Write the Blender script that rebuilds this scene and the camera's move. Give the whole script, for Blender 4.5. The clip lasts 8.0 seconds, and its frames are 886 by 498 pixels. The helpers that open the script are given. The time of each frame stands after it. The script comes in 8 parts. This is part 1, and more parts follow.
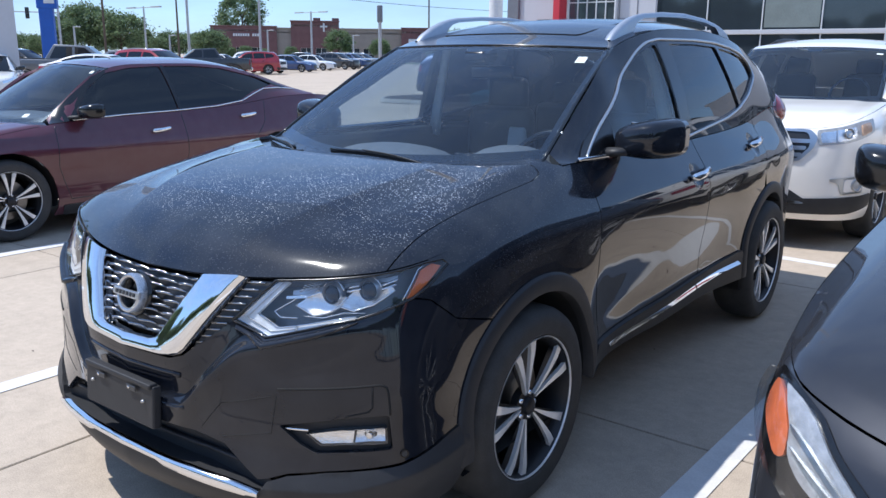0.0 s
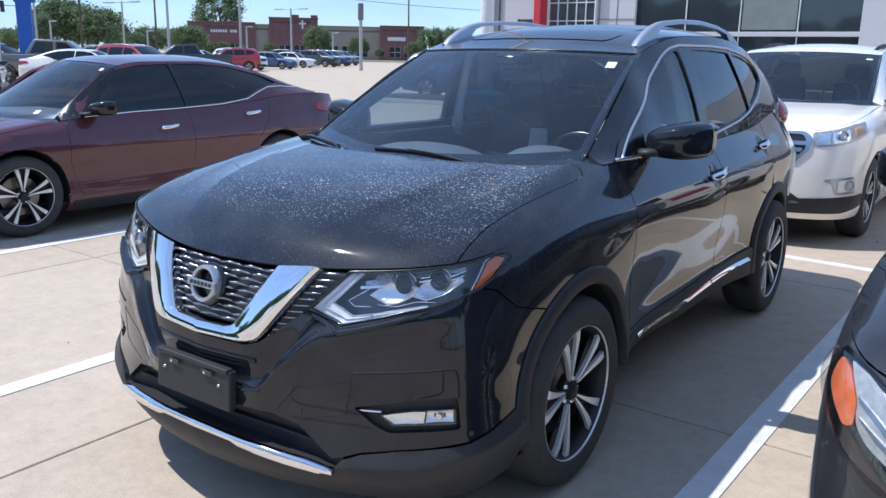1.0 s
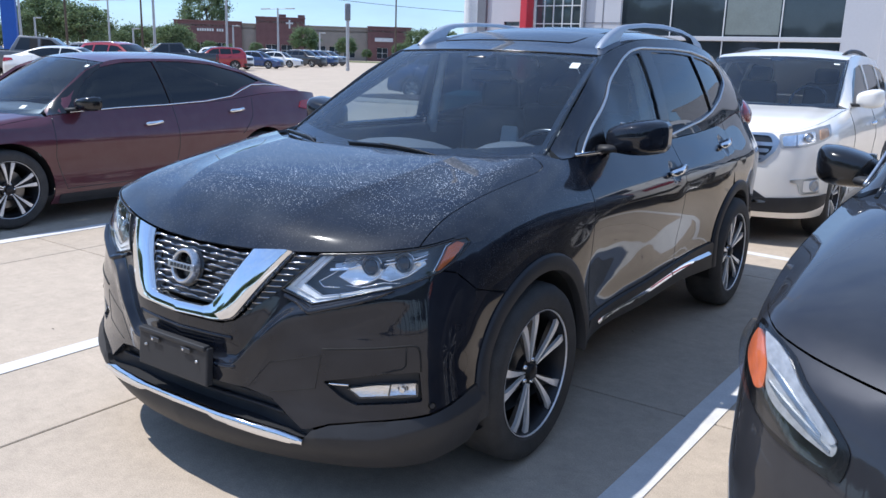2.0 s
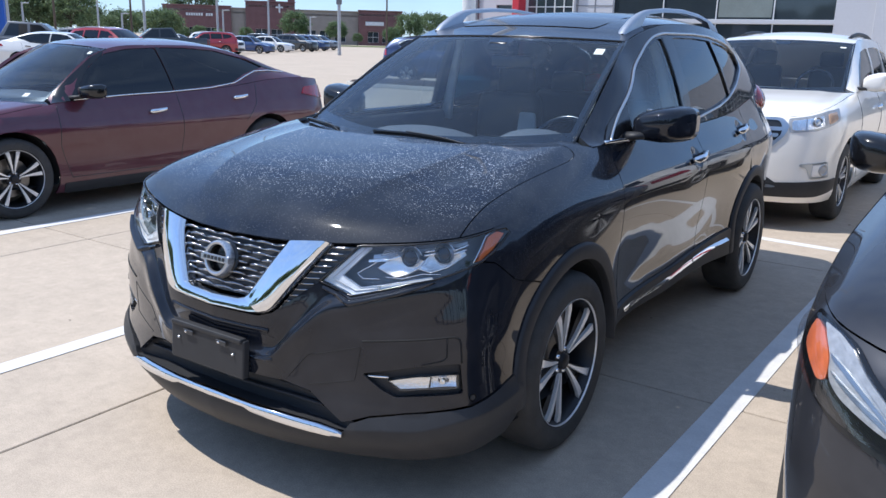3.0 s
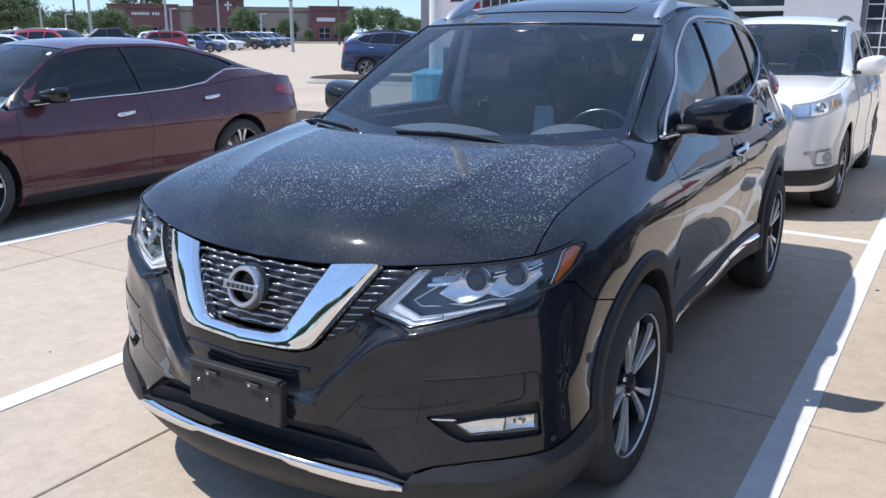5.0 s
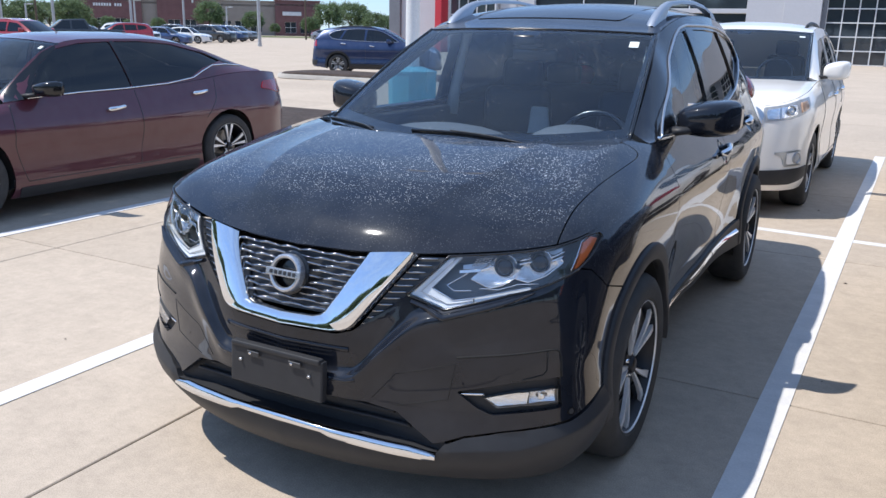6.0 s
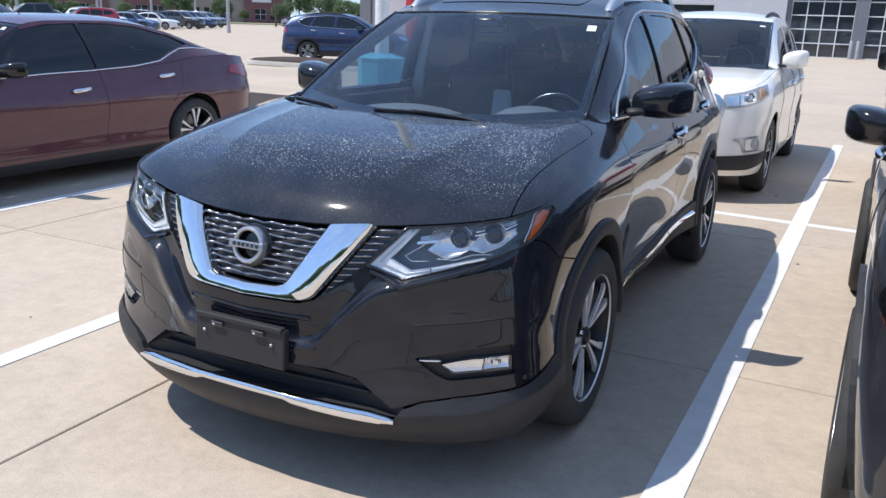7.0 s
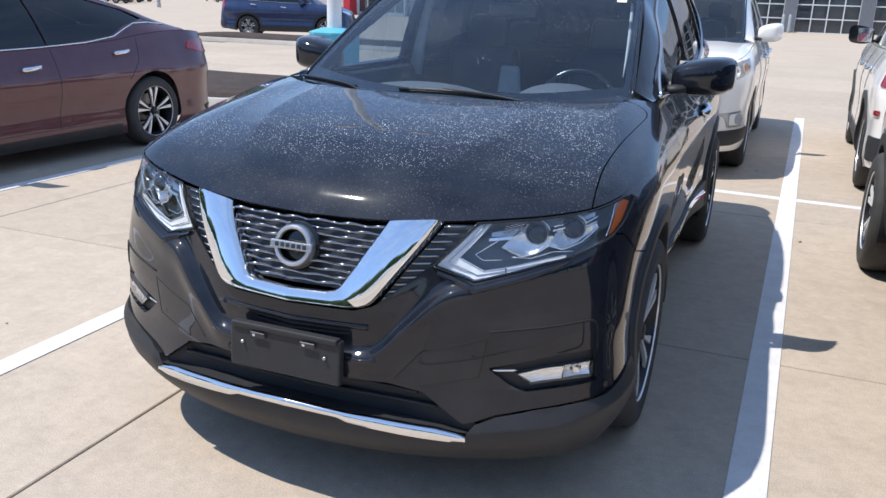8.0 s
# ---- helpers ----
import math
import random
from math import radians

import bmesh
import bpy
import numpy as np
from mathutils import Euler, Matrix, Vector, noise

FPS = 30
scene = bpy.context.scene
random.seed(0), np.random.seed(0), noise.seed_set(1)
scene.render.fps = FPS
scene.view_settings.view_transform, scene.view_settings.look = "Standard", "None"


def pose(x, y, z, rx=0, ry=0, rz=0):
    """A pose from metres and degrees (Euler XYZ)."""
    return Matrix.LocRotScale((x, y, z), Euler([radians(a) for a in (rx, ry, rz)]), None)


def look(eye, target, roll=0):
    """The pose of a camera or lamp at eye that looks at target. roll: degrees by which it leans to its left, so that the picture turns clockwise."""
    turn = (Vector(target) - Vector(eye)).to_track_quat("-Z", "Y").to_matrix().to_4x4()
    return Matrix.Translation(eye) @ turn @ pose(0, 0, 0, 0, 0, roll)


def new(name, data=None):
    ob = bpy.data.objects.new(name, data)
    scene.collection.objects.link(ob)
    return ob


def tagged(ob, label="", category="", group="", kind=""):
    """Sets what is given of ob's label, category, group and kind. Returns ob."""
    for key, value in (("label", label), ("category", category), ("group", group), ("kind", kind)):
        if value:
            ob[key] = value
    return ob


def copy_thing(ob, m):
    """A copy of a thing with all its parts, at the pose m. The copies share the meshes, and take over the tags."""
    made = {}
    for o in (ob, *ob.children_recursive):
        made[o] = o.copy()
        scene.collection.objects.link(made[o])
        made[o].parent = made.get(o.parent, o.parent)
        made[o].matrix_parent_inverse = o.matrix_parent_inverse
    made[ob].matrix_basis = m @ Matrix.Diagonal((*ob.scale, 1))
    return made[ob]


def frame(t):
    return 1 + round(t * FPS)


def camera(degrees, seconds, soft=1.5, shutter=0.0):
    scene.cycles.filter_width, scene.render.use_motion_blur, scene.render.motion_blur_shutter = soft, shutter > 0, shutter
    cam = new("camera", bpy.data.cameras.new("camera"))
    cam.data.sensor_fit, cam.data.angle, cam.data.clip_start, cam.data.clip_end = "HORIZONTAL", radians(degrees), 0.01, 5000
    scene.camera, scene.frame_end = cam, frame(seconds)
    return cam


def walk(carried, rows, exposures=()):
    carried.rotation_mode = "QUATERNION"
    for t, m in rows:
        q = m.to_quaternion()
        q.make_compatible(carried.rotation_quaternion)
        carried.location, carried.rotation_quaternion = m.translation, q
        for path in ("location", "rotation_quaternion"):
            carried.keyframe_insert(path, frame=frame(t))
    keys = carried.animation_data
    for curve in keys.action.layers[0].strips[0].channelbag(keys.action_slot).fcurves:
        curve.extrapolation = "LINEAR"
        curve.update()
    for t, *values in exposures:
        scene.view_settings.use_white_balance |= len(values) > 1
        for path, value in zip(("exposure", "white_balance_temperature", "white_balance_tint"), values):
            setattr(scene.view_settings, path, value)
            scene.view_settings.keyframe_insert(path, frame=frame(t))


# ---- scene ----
# ---- camera ----
cam = camera(57.4, 8.0)
PATH = [
    (0, (2.245, -1.308, 1.549), (1.066, 0.239, 1.084), 0.5),
    (0.5, (2.145, -1.465, 1.555), (0.986, 0.097, 1.087), 0.7),
    (1, (2.13, -1.597, 1.569), (0.997, -0.017, 1.101), 1.1),
    (1.5, (2.237, -1.661, 1.577), (1.122, -0.067, 1.111), 1.6),
    (1.7, (2.302, -1.689, 1.564), (1.191, -0.091, 1.103), 1.7),
    (2.8, (2.229, -1.75, 1.561), (1.14, -0.146, 1.07), 1.6),
    (3, (2.157, -1.775, 1.571), (1.074, -0.17, 1.071), 1.5),
    (3.5, (1.994, -1.765, 1.568), (0.933, -0.149, 1.056), 1.3),
    (4, (1.894, -1.702, 1.559), (0.852, -0.075, 1.043), 1.1),
    (4.5, (1.774, -1.595, 1.545), (0.757, 0.047, 1.028), 0.8),
    (4.7, (1.74, -1.586, 1.541), (0.726, 0.06, 1.028), 0.4),
    (5.8, (1.58, -1.89, 1.572), (0.652, -0.196, 1.053), 1.0),
    (6, (1.622, -1.915, 1.577), (0.703, -0.216, 1.058), 1.2),
    (6.5, (1.754, -1.961, 1.553), (0.864, -0.25, 1.025), 1.6),
    (7, (1.709, -1.985, 1.548), (0.856, -0.259, 1.006), 1.8),
    (7.5, (1.454, -1.972, 1.556), (0.659, -0.226, 0.99), 1.9),
    (8, (1.236, -1.895, 1.522), (0.528, -0.122, 0.928), 1.8),
]
walk(cam, [(t, look(eye, target, roll)) for t, eye, target, roll in PATH], exposures=[(0, 0.24, 6000, 10), (8, 0.24, 6300, 10)])

# ---- daylight ----
SUN_AT = Vector((-0.47, -0.25, 1.0)).normalized()
world = bpy.data.worlds.new("world")
scene.world = world
world.use_nodes = True
wn, wl = world.node_tree.nodes, world.node_tree.links
sky = wn.new("ShaderNodeTexSky")
sky.sky_type, sky.sun_disc = "NISHITA", False
sky.sun_elevation, sky.sun_rotation = math.asin(SUN_AT.z), math.atan2(SUN_AT.x, SUN_AT.y)
sky.air_density, sky.dust_density, sky.ozone_density = 1.0, 0.1, 2.0
# thin white cloud, spread over the whole sky
coord = wn.new("ShaderNodeTexCoord")
stretch = wn.new("ShaderNodeMapping")
stretch.inputs["Scale"].default_value = (1.6, 1.6, 6.0)
cloud = wn.new("ShaderNodeTexNoise")
cloud.inputs["Scale"].default_value, cloud.inputs["Detail"].default_value, cloud.inputs["Roughness"].default_value = 2.2, 7.0, 0.6
thick = wn.new("ShaderNodeMapRange")
thick.inputs["From Min"].default_value, thick.inputs["From Max"].default_value, thick.inputs["To Max"].default_value = 0.36, 0.74, 0.85
thick.inputs["To Min"].default_value = 0.34
mixed = wn.new("ShaderNodeMix")
mixed.data_type = "RGBA"
mixed.inputs["B"].default_value = (2.82, 3.85, 5.6, 1)
wl.new(coord.outputs["Generated"], stretch.inputs["Vector"])
wl.new(stretch.outputs["Vector"], cloud.inputs["Vector"])
wl.new(cloud.outputs["Fac"], thick.inputs["Value"])
wl.new(thick.outputs["Result"], mixed.inputs["Factor"])
tint = wn.new("ShaderNodeMix")
tint.data_type, tint.blend_type = "RGBA", "MULTIPLY"
tint.inputs["Factor"].default_value, tint.inputs["B"].default_value = 1.0, (0.70, 0.89, 1.15, 1)
wl.new(sky.outputs["Color"], tint.inputs["A"])
wl.new(tint.outputs["Result"], mixed.inputs["A"])
wl.new(mixed.outputs["Result"], wn["Background"].inputs["Color"])
wn["Background"].inputs["Strength"].default_value = 0.15

sun = new("sun", bpy.data.lights.new("sun", "SUN"))
sun.data.energy, sun.data.angle, sun.data.color = 4.2, radians(0.55), (1.0, 0.95, 0.88)
sun.matrix_world = look(SUN_AT * 60, (0, 0, 0))
scene.view_settings.exposure = 0.0

# ---- materials ----
def nodes_of(name):
    m = bpy.data.materials.new(name)
    m.use_nodes = True
    t = m.node_tree
    return m, t.nodes, t.links, t.nodes["Principled BSDF"]


def colour_noise(n, l, base, spread, scale, detail=6.0, vec=None):
    """A colour that drifts about base at two scales."""
    tc = n.new("ShaderNodeTexCoord")
    big, small = n.new("ShaderNodeTexNoise"), n.new("ShaderNodeTexNoise")
    for nz, s in ((big, scale), (small, scale * 14)):
        nz.inputs["Scale"].default_value, nz.inputs["Detail"].default_value = s, detail
        l.new(vec or tc.outputs["Object"], nz.inputs["Vector"])
    add = n.new("ShaderNodeMath")
    add.operation = "ADD"
    l.new(big.outputs["Fac"], add.inputs[0])
    l.new(small.outputs["Fac"], add.inputs[1])
    rng = n.new("ShaderNodeMapRange")
    rng.inputs["From Min"].default_value, rng.inputs["From Max"].default_value = 0.7, 1.3
    l.new(add.outputs["Value"], rng.inputs["Value"])
    mix = n.new("ShaderNodeMix")
    mix.data_type = "RGBA"
    mix.inputs["A"].default_value = (*[c * (1 - spread) for c in base], 1)
    mix.inputs["B"].default_value = (*[min(1, c * (1 + spread)) for c in base], 1)
    l.new(rng.outputs["Result"], mix.inputs["Factor"])
    return mix, small, rng


def surface(name, base, rough=0.6, metal=0.0, spread=0.12, scale=3.0, bump=0.0, coat=0.0, spec=0.5):
    m, n, l, p = nodes_of(name)
    mix, small, rng = colour_noise(n, l, base, spread, scale)
    l.new(mix.outputs["Result"], p.inputs["Base Color"])
    p.inputs["Roughness"].default_value, p.inputs["Metallic"].default_value = rough, metal
    p.inputs["Coat Weight"].default_value, p.inputs["Coat Roughness"].default_value = coat, 0.03
    p.inputs["Specular IOR Level"].default_value = spec
    rr = n.new("ShaderNodeMapRange")
    rr.inputs["To Min"].default_value, rr.inputs["To Max"].default_value = rough * 0.85, min(1, rough * 1.15)
    l.new(small.outputs["Fac"], rr.inputs["Value"])
    l.new(rr.outputs["Result"], p.inputs["Roughness"])
    if bump:
        b = n.new("ShaderNodeBump")
        b.inputs["Strength"].default_value, b.inputs["Distance"].default_value = 0.5, bump
        l.new(small.outputs["Fac"], b.inputs["Height"])
        l.new(b.outputs["Normal"], p.inputs["Normal"])
    return m


def car_paint(name, base, metal=0.0, spots=0.0, dust_veil=0.05, by_object=False):
    """Clear-coated car paint with a thin dusty film (haze too on the black paints) and, where spots is given, dried
    rain drops.
    """
    m, n, l, p = nodes_of(name)
    tc = n.new("ShaderNodeTexCoord")
    film = n.new("ShaderNodeTexNoise")
    film.inputs["Scale"].default_value, film.inputs["Detail"].default_value = 7.0, 8.0
    l.new(tc.outputs["Object"], film.inputs["Vector"])
    fr = n.new("ShaderNodeMapRange")
    fr.inputs["From Min"].default_value, fr.inputs["From Max"].default_value, fr.inputs["To Max"].default_value = 0.35, 0.75, dust_veil
    l.new(film.outputs["Fac"], fr.inputs["Value"])
    mix = n.new("ShaderNodeMix")
    mix.data_type = "RGBA"
    mix.inputs["A"].default_value, mix.inputs["B"].default_value = (*base, 1), (0.38, 0.39, 0.41, 1)
    if by_object:
        info = n.new("ShaderNodeObjectInfo")
        l.new(info.outputs["Color"], mix.inputs["A"])
    l.new(fr.outputs["Result"], mix.inputs["Factor"])
    last = mix
    p.inputs["Roughness"].default_value, p.inputs["Metallic"].default_value = 0.35, metal
    p.inputs["Specular IOR Level"].default_value = 0.5 if max(base) > 0.05 else 0.02
    p.inputs["Coat Weight"].default_value, p.inputs["Coat Roughness"].default_value = 1.0, 0.025
    # panels are never quite even: a slow wave in what they mirror
    slow, wave = n.new("ShaderNodeTexNoise"), n.new("ShaderNodeBump")
    slow.inputs["Scale"].default_value, slow.inputs["Detail"].default_value = 2.6, 0.5
    wave.inputs["Strength"].default_value, wave.inputs["Distance"].default_value = 1.0, 0.004
    l.new(tc.outputs["Object"], slow.inputs["Vector"])
    l.new(slow.outputs["Fac"], wave.inputs["Height"])
    l.new(wave.outputs["Normal"], p.inputs["Coat Normal"])
    l.new(wave.outputs["Normal"], p.inputs["Normal"])
    if spots:
        # dried drops: small broken rings and dashes of chalky residue
        warp = n.new("ShaderNodeTexNoise")
        warp.inputs["Scale"].default_value = 30.0
        l.new(tc.outputs["Object"], warp.inputs["Vector"])
        drawn = n.new("ShaderNodeMapping")
        drawn.inputs["Scale"].default_value = (0.85, 1.05, 1.0)
        l.new(tc.outputs["Object"], drawn.inputs["Vector"])
        push = n.new("ShaderNodeMix")
        push.data_type = "RGBA"
        push.inputs["Factor"].default_value = 0.024
        l.new(drawn.outputs["Vector"], push.inputs["A"])
        l.new(warp.outputs["Color"], push.inputs["B"])
        dots = []
        for sc, lo, hi in ((130.0, 0.225, 0.15), (205.0, 0.27, 0.17)):
            v = n.new("ShaderNodeTexVoronoi")
            v.inputs["Scale"].default_value = sc
            l.new(push.outputs["Result"], v.inputs["Vector"])
            r = n.new("ShaderNodeMapRange")
            r.inputs["From Min"].default_value, r.inputs["From Max"].default_value = lo, hi
            l.new(v.outputs["Distance"], r.inputs["Value"])
            pick = n.new("ShaderNodeMath")
            pick.operation, pick.inputs[1].default_value = "GREATER_THAN", 0.58
            sep = n.new("ShaderNodeSeparateColor")
            l.new(v.outputs["Color"], sep.inputs["Color"])
            l.new(sep.outputs["Red"], pick.inputs[0])
            mul = n.new("ShaderNodeMath")
            mul.operation = "MULTIPLY"
            l.new(r.outputs["Result"], mul.inputs[0])
            l.new(pick.outputs["Value"], mul.inputs[1])
            dots.append(mul)
        both = n.new("ShaderNodeMath")
        both.operation = "MAXIMUM"
        l.new(dots[0].outputs["Value"], both.inputs[0])
        l.new(dots[1].outputs["Value"], both.inputs[1])
        amount = n.new("ShaderNodeMath")
        amount.operation, amount.inputs[1].default_value = "MULTIPLY", spots
        # thick where the water stood, thin elsewhere
        pool, even, gate = n.new("ShaderNodeTexNoise"), n.new("ShaderNodeMapRange"), n.new("ShaderNodeMath")
        pool.inputs["Scale"].default_value, pool.inputs["Detail"].default_value = 3.2, 3.0
        even.inputs["From Min"].default_value, even.inputs["From Max"].default_value, even.inputs["To Min"].default_value, even.inputs["To Max"].default_value = 0.38, 0.62, 0.45, 1.2
        gate.operation = "MULTIPLY"
        l.new(tc.outputs["Object"], pool.inputs["Vector"])
        l.new(pool.outputs["Fac"], even.inputs["Value"])
        # drops dry where they can lie: on faces that look up
        face, axes, lie, keep = n.new("ShaderNodeNewGeometry"), n.new("ShaderNodeSeparateXYZ"), n.new("ShaderNodeMapRange"), n.new("ShaderNodeMath")
        lie.inputs["From Min"].default_value, lie.inputs["From Max"].default_value, lie.inputs["To Min"].default_value = 0.88, 0.985, 0.10
        keep.operation = "MULTIPLY"
        l.new(face.outputs["Normal"], axes.inputs["Vector"])
        l.new(axes.outputs["Z"], lie.inputs["Value"])
        l.new(both.outputs["Value"], keep.inputs[0])
        l.new(lie.outputs["Result"], keep.inputs[1])
        l.new(keep.outputs["Value"], gate.inputs[0])
        l.new(even.outputs["Result"], gate.inputs[1])
        l.new(gate.outputs["Value"], amount.inputs[0])
        top = n.new("ShaderNodeMix")
        top.data_type = "RGBA"
        top.inputs["B"].default_value = (0.80, 0.80, 0.80, 1)
        l.new(mix.outputs["Result"], top.inputs["A"])
        l.new(amount.outputs["Value"], top.inputs["Factor"])
        last = top
        cr = n.new("ShaderNodeMapRange")
        cr.inputs["To Min"].default_value, cr.inputs["To Max"].default_value = 0.02, 0.10
        l.new(film.outputs["Fac"], cr.inputs["Value"])
        cr.inputs["From Min"].default_value = 0.35
        l.new(cr.outputs["Result"], p.inputs["Coat Roughness"])
    l.new(last.outputs["Result"], p.inputs["Base Color"])
    return m


def pane(name, tint, ior=1.5, dirt=0.0):
    """Thin glass: clear, tinted, with its own reflection; dirt dulls it a little."""
    m = bpy.data.materials.new(name)
    m.use_nodes = True
    n, l = m.node_tree.nodes, m.node_tree.links
    n.remove(n["Principled BSDF"])
    clear, gloss, mix, fr = n.new("ShaderNodeBsdfTransparent"), n.new("ShaderNodeBsdfGlossy"), n.new("ShaderNodeMixShader"), n.new("ShaderNodeLayerWeight")
    clear.inputs["Color"].default_value = (*tint, 1)
    gloss.inputs["Roughness"].default_value = 0.015
    # gloss rises towards grazing views, alike from both faces
    fr.inputs["Blend"].default_value = 0.5
    power, scale = n.new("ShaderNodeMath"), n.new("ShaderNodeMapRange")
    power.operation, power.inputs[1].default_value = "POWER", 4.2
    f0 = 2 * ((ior - 1) / (ior + 1)) ** 2
    scale.inputs["To Min"].default_value = f0
    l.new(fr.outputs["Facing"], power.inputs[0])
    l.new(power.outputs["Value"], scale.inputs["Value"])
    l.new(scale.outputs["Result"], mix.inputs["Fac"])
    l.new(clear.outputs["BSDF"], mix.inputs[1])
    l.new(gloss.outputs["BSDF"], mix.inputs[2])
    out = mix
    if dirt:
        tc, v, nz = n.new("ShaderNodeTexCoord"), n.new("ShaderNodeTexVoronoi"), n.new("ShaderNodeTexNoise")
        v.inputs["Scale"].default_value, nz.inputs["Scale"].default_value = 75.0, 5.0
        l.new(tc.outputs["Object"], v.inputs["Vector"])
        l.new(tc.outputs["Object"], nz.inputs["Vector"])
        r, r2, mul = n.new("ShaderNodeMapRange"), n.new("ShaderNodeMapRange"), n.new("ShaderNodeMath")
        r.inputs["From Min"].default_value, r.inputs["From Max"].default_value, r.inputs["To Max"].default_value = 0.15, 0.07, 0.8
        r2.inputs["From Min"].default_value, r2.inputs["From Max"].default_value, r2.inputs["To Min"].default_value = 0.38, 0.62, 0.0
        l.new(v.outputs["Distance"], r.inputs["Value"])
        l.new(nz.outputs["Fac"], r2.inputs["Value"])
        mul.operation = "MULTIPLY"
        l.new(r.outputs["Result"], mul.inputs[0])
        l.new(r2.outputs["Result"], mul.inputs[1])
        add = n.new("ShaderNodeMath")
        add.operation, add.inputs[1].default_value = "ADD", dirt
        l.new(mul.outputs["Value"], add.inputs[0])
        dust_veil = n.new("ShaderNodeBsdfDiffuse")
        dust_veil.inputs["Color"].default_value = (0.6, 0.6, 0.58, 1)
        out = n.new("ShaderNodeMixShader")
        l.new(add.outputs["Value"], out.inputs["Fac"])
        l.new(mix.outputs["Shader"], out.inputs[1])
        l.new(dust_veil.outputs["BSDF"], out.inputs[2])
    l.new(out.outputs["Shader"], n["Material Output"].inputs["Surface"])
    return m


# black paints: part of this film is veiling haze put into the colour
M_BLACK = car_paint("black_paint", (0.008, 0.010, 0.016), dust_veil=0.03)
M_HOOD = car_paint("black_paint_rain_spotted", (0.008, 0.010, 0.016), spots=0.9, dust_veil=0.04)
M_RED = car_paint("dark_red_paint", (0.074, 0.006, 0.018), metal=0.12, dust_veil=0.03)
M_WHITE = car_paint("white_paint", (0.92, 0.87, 0.79), dust_veil=0.05)
M_GREY = car_paint("dark_grey_paint", (0.026, 0.027, 0.032), metal=0.2, dust_veil=0.03)
M_BLUE = car_paint("blue_paint", (0.010, 0.030, 0.10), metal=0.4, dust_veil=0.04)
M_LOT = car_paint("lot_paint", (0.5, 0.5, 0.5), dust_veil=0.05, by_object=True)
M_PLASTIC = surface("black_plastic", (0.032, 0.032, 0.034), 0.5, bump=0.0004, scale=20, spec=0.3)
M_TRIM = surface("gloss_black_trim", (0.008, 0.008, 0.009), 0.18, scale=12, coat=0.3)
M_CHROME = surface("chrome", (0.82, 0.83, 0.85), 0.05, metal=1.0, spread=0.03, scale=6)
M_SATIN = surface("satin_aluminium", (0.55, 0.57, 0.60), 0.3, metal=1.0, spread=0.05, scale=8)
M_GRILLE = surface("dark_chrome_grille", (0.30, 0.31, 0.33), 0.18, metal=1.0, spread=0.05, scale=20)
M_MACHINED = surface("machined_alloy", (0.80, 0.80, 0.80), 0.3, metal=0.45, spread=0.05, scale=30)
M_POCKET = surface("dark_alloy", (0.022, 0.022, 0.025), 0.4, metal=0.4, scale=20)
M_TYRE = surface("tyre_rubber", (0.045, 0.043, 0.041), 0.8, bump=0.0015, scale=14, spread=0.3)
M_DISC = surface("brake_disc", (0.25, 0.24, 0.23), 0.4, metal=1.0, scale=20)
M_UNDER = surface("underbody", (0.012, 0.012, 0.012), 0.9, scale=5)
M_CABIN = surface("cabin_cloth", (0.035, 0.035, 0.038), 0.9, bump=0.001, scale=40)
M_SEAT = surface("seat_leather", (0.03, 0.03, 0.032), 0.55, bump=0.0006, scale=30)
M_DASH = surface("dashboard_vinyl", (0.135, 0.137, 0.142), 0.7, bump=0.0006, scale=60)
M_LINING = surface("pillar_lining", (0.62, 0.61, 0.57), 0.8, scale=10)
M_AMBER = surface("amber_lens", (0.70, 0.17, 0.065), 0.16, scale=30, coat=1.0, spread=0.2)
M_MARKER = surface("orange_marker", (0.62, 0.135, 0.025), 0.3, scale=30, coat=0.25, spec=0.3)
M_TAIL = surface("red_lens", (0.30, 0.008, 0.014), 0.12, scale=20, coat=1.0)
M_LAMP = surface("lamp_reflector", (0.90, 0.91, 0.93), 0.14, metal=1.0, scale=22, bump=0.004)
M_DRL = surface("white_light_guide", (0.80, 0.82, 0.84), 0.22, scale=20, coat=1.0)
M_HOUSING = surface("lamp_housing", (0.03, 0.032, 0.036), 0.35, scale=20)
M_BOWL = surface("lamp_bowl", (0.11, 0.115, 0.12), 0.3, metal=0.3, scale=20)
M_STICKER = surface("sticker_paper", (0.75, 0.80, 0.74), 0.6, scale=30)
M_GLASS = pane("windscreen_glass", (0.72, 0.82, 0.90), dirt=0.004)
M_SIDEGLASS = pane("side_glass", (0.50, 0.56, 0.57))
M_DARKGLASS = pane("privacy_glass", (0.05, 0.055, 0.06))
M_LENS = pane("clear_lens", (0.93, 0.94, 0.95))

M_RAIL = surface("brushed_silver_rail", (0.42, 0.45, 0.50), 0.38, metal=0.7, spread=0.06, scale=40)
M_LAMPGREY = surface("lamp_inner_grey", (0.46, 0.46, 0.46), 0.35, metal=0.3, spread=0.3, scale=50, coat=0.5)
M_BADGE = surface("brushed_badge", (0.52, 0.53, 0.55), 0.28, metal=0.9, spread=0.06, scale=30)
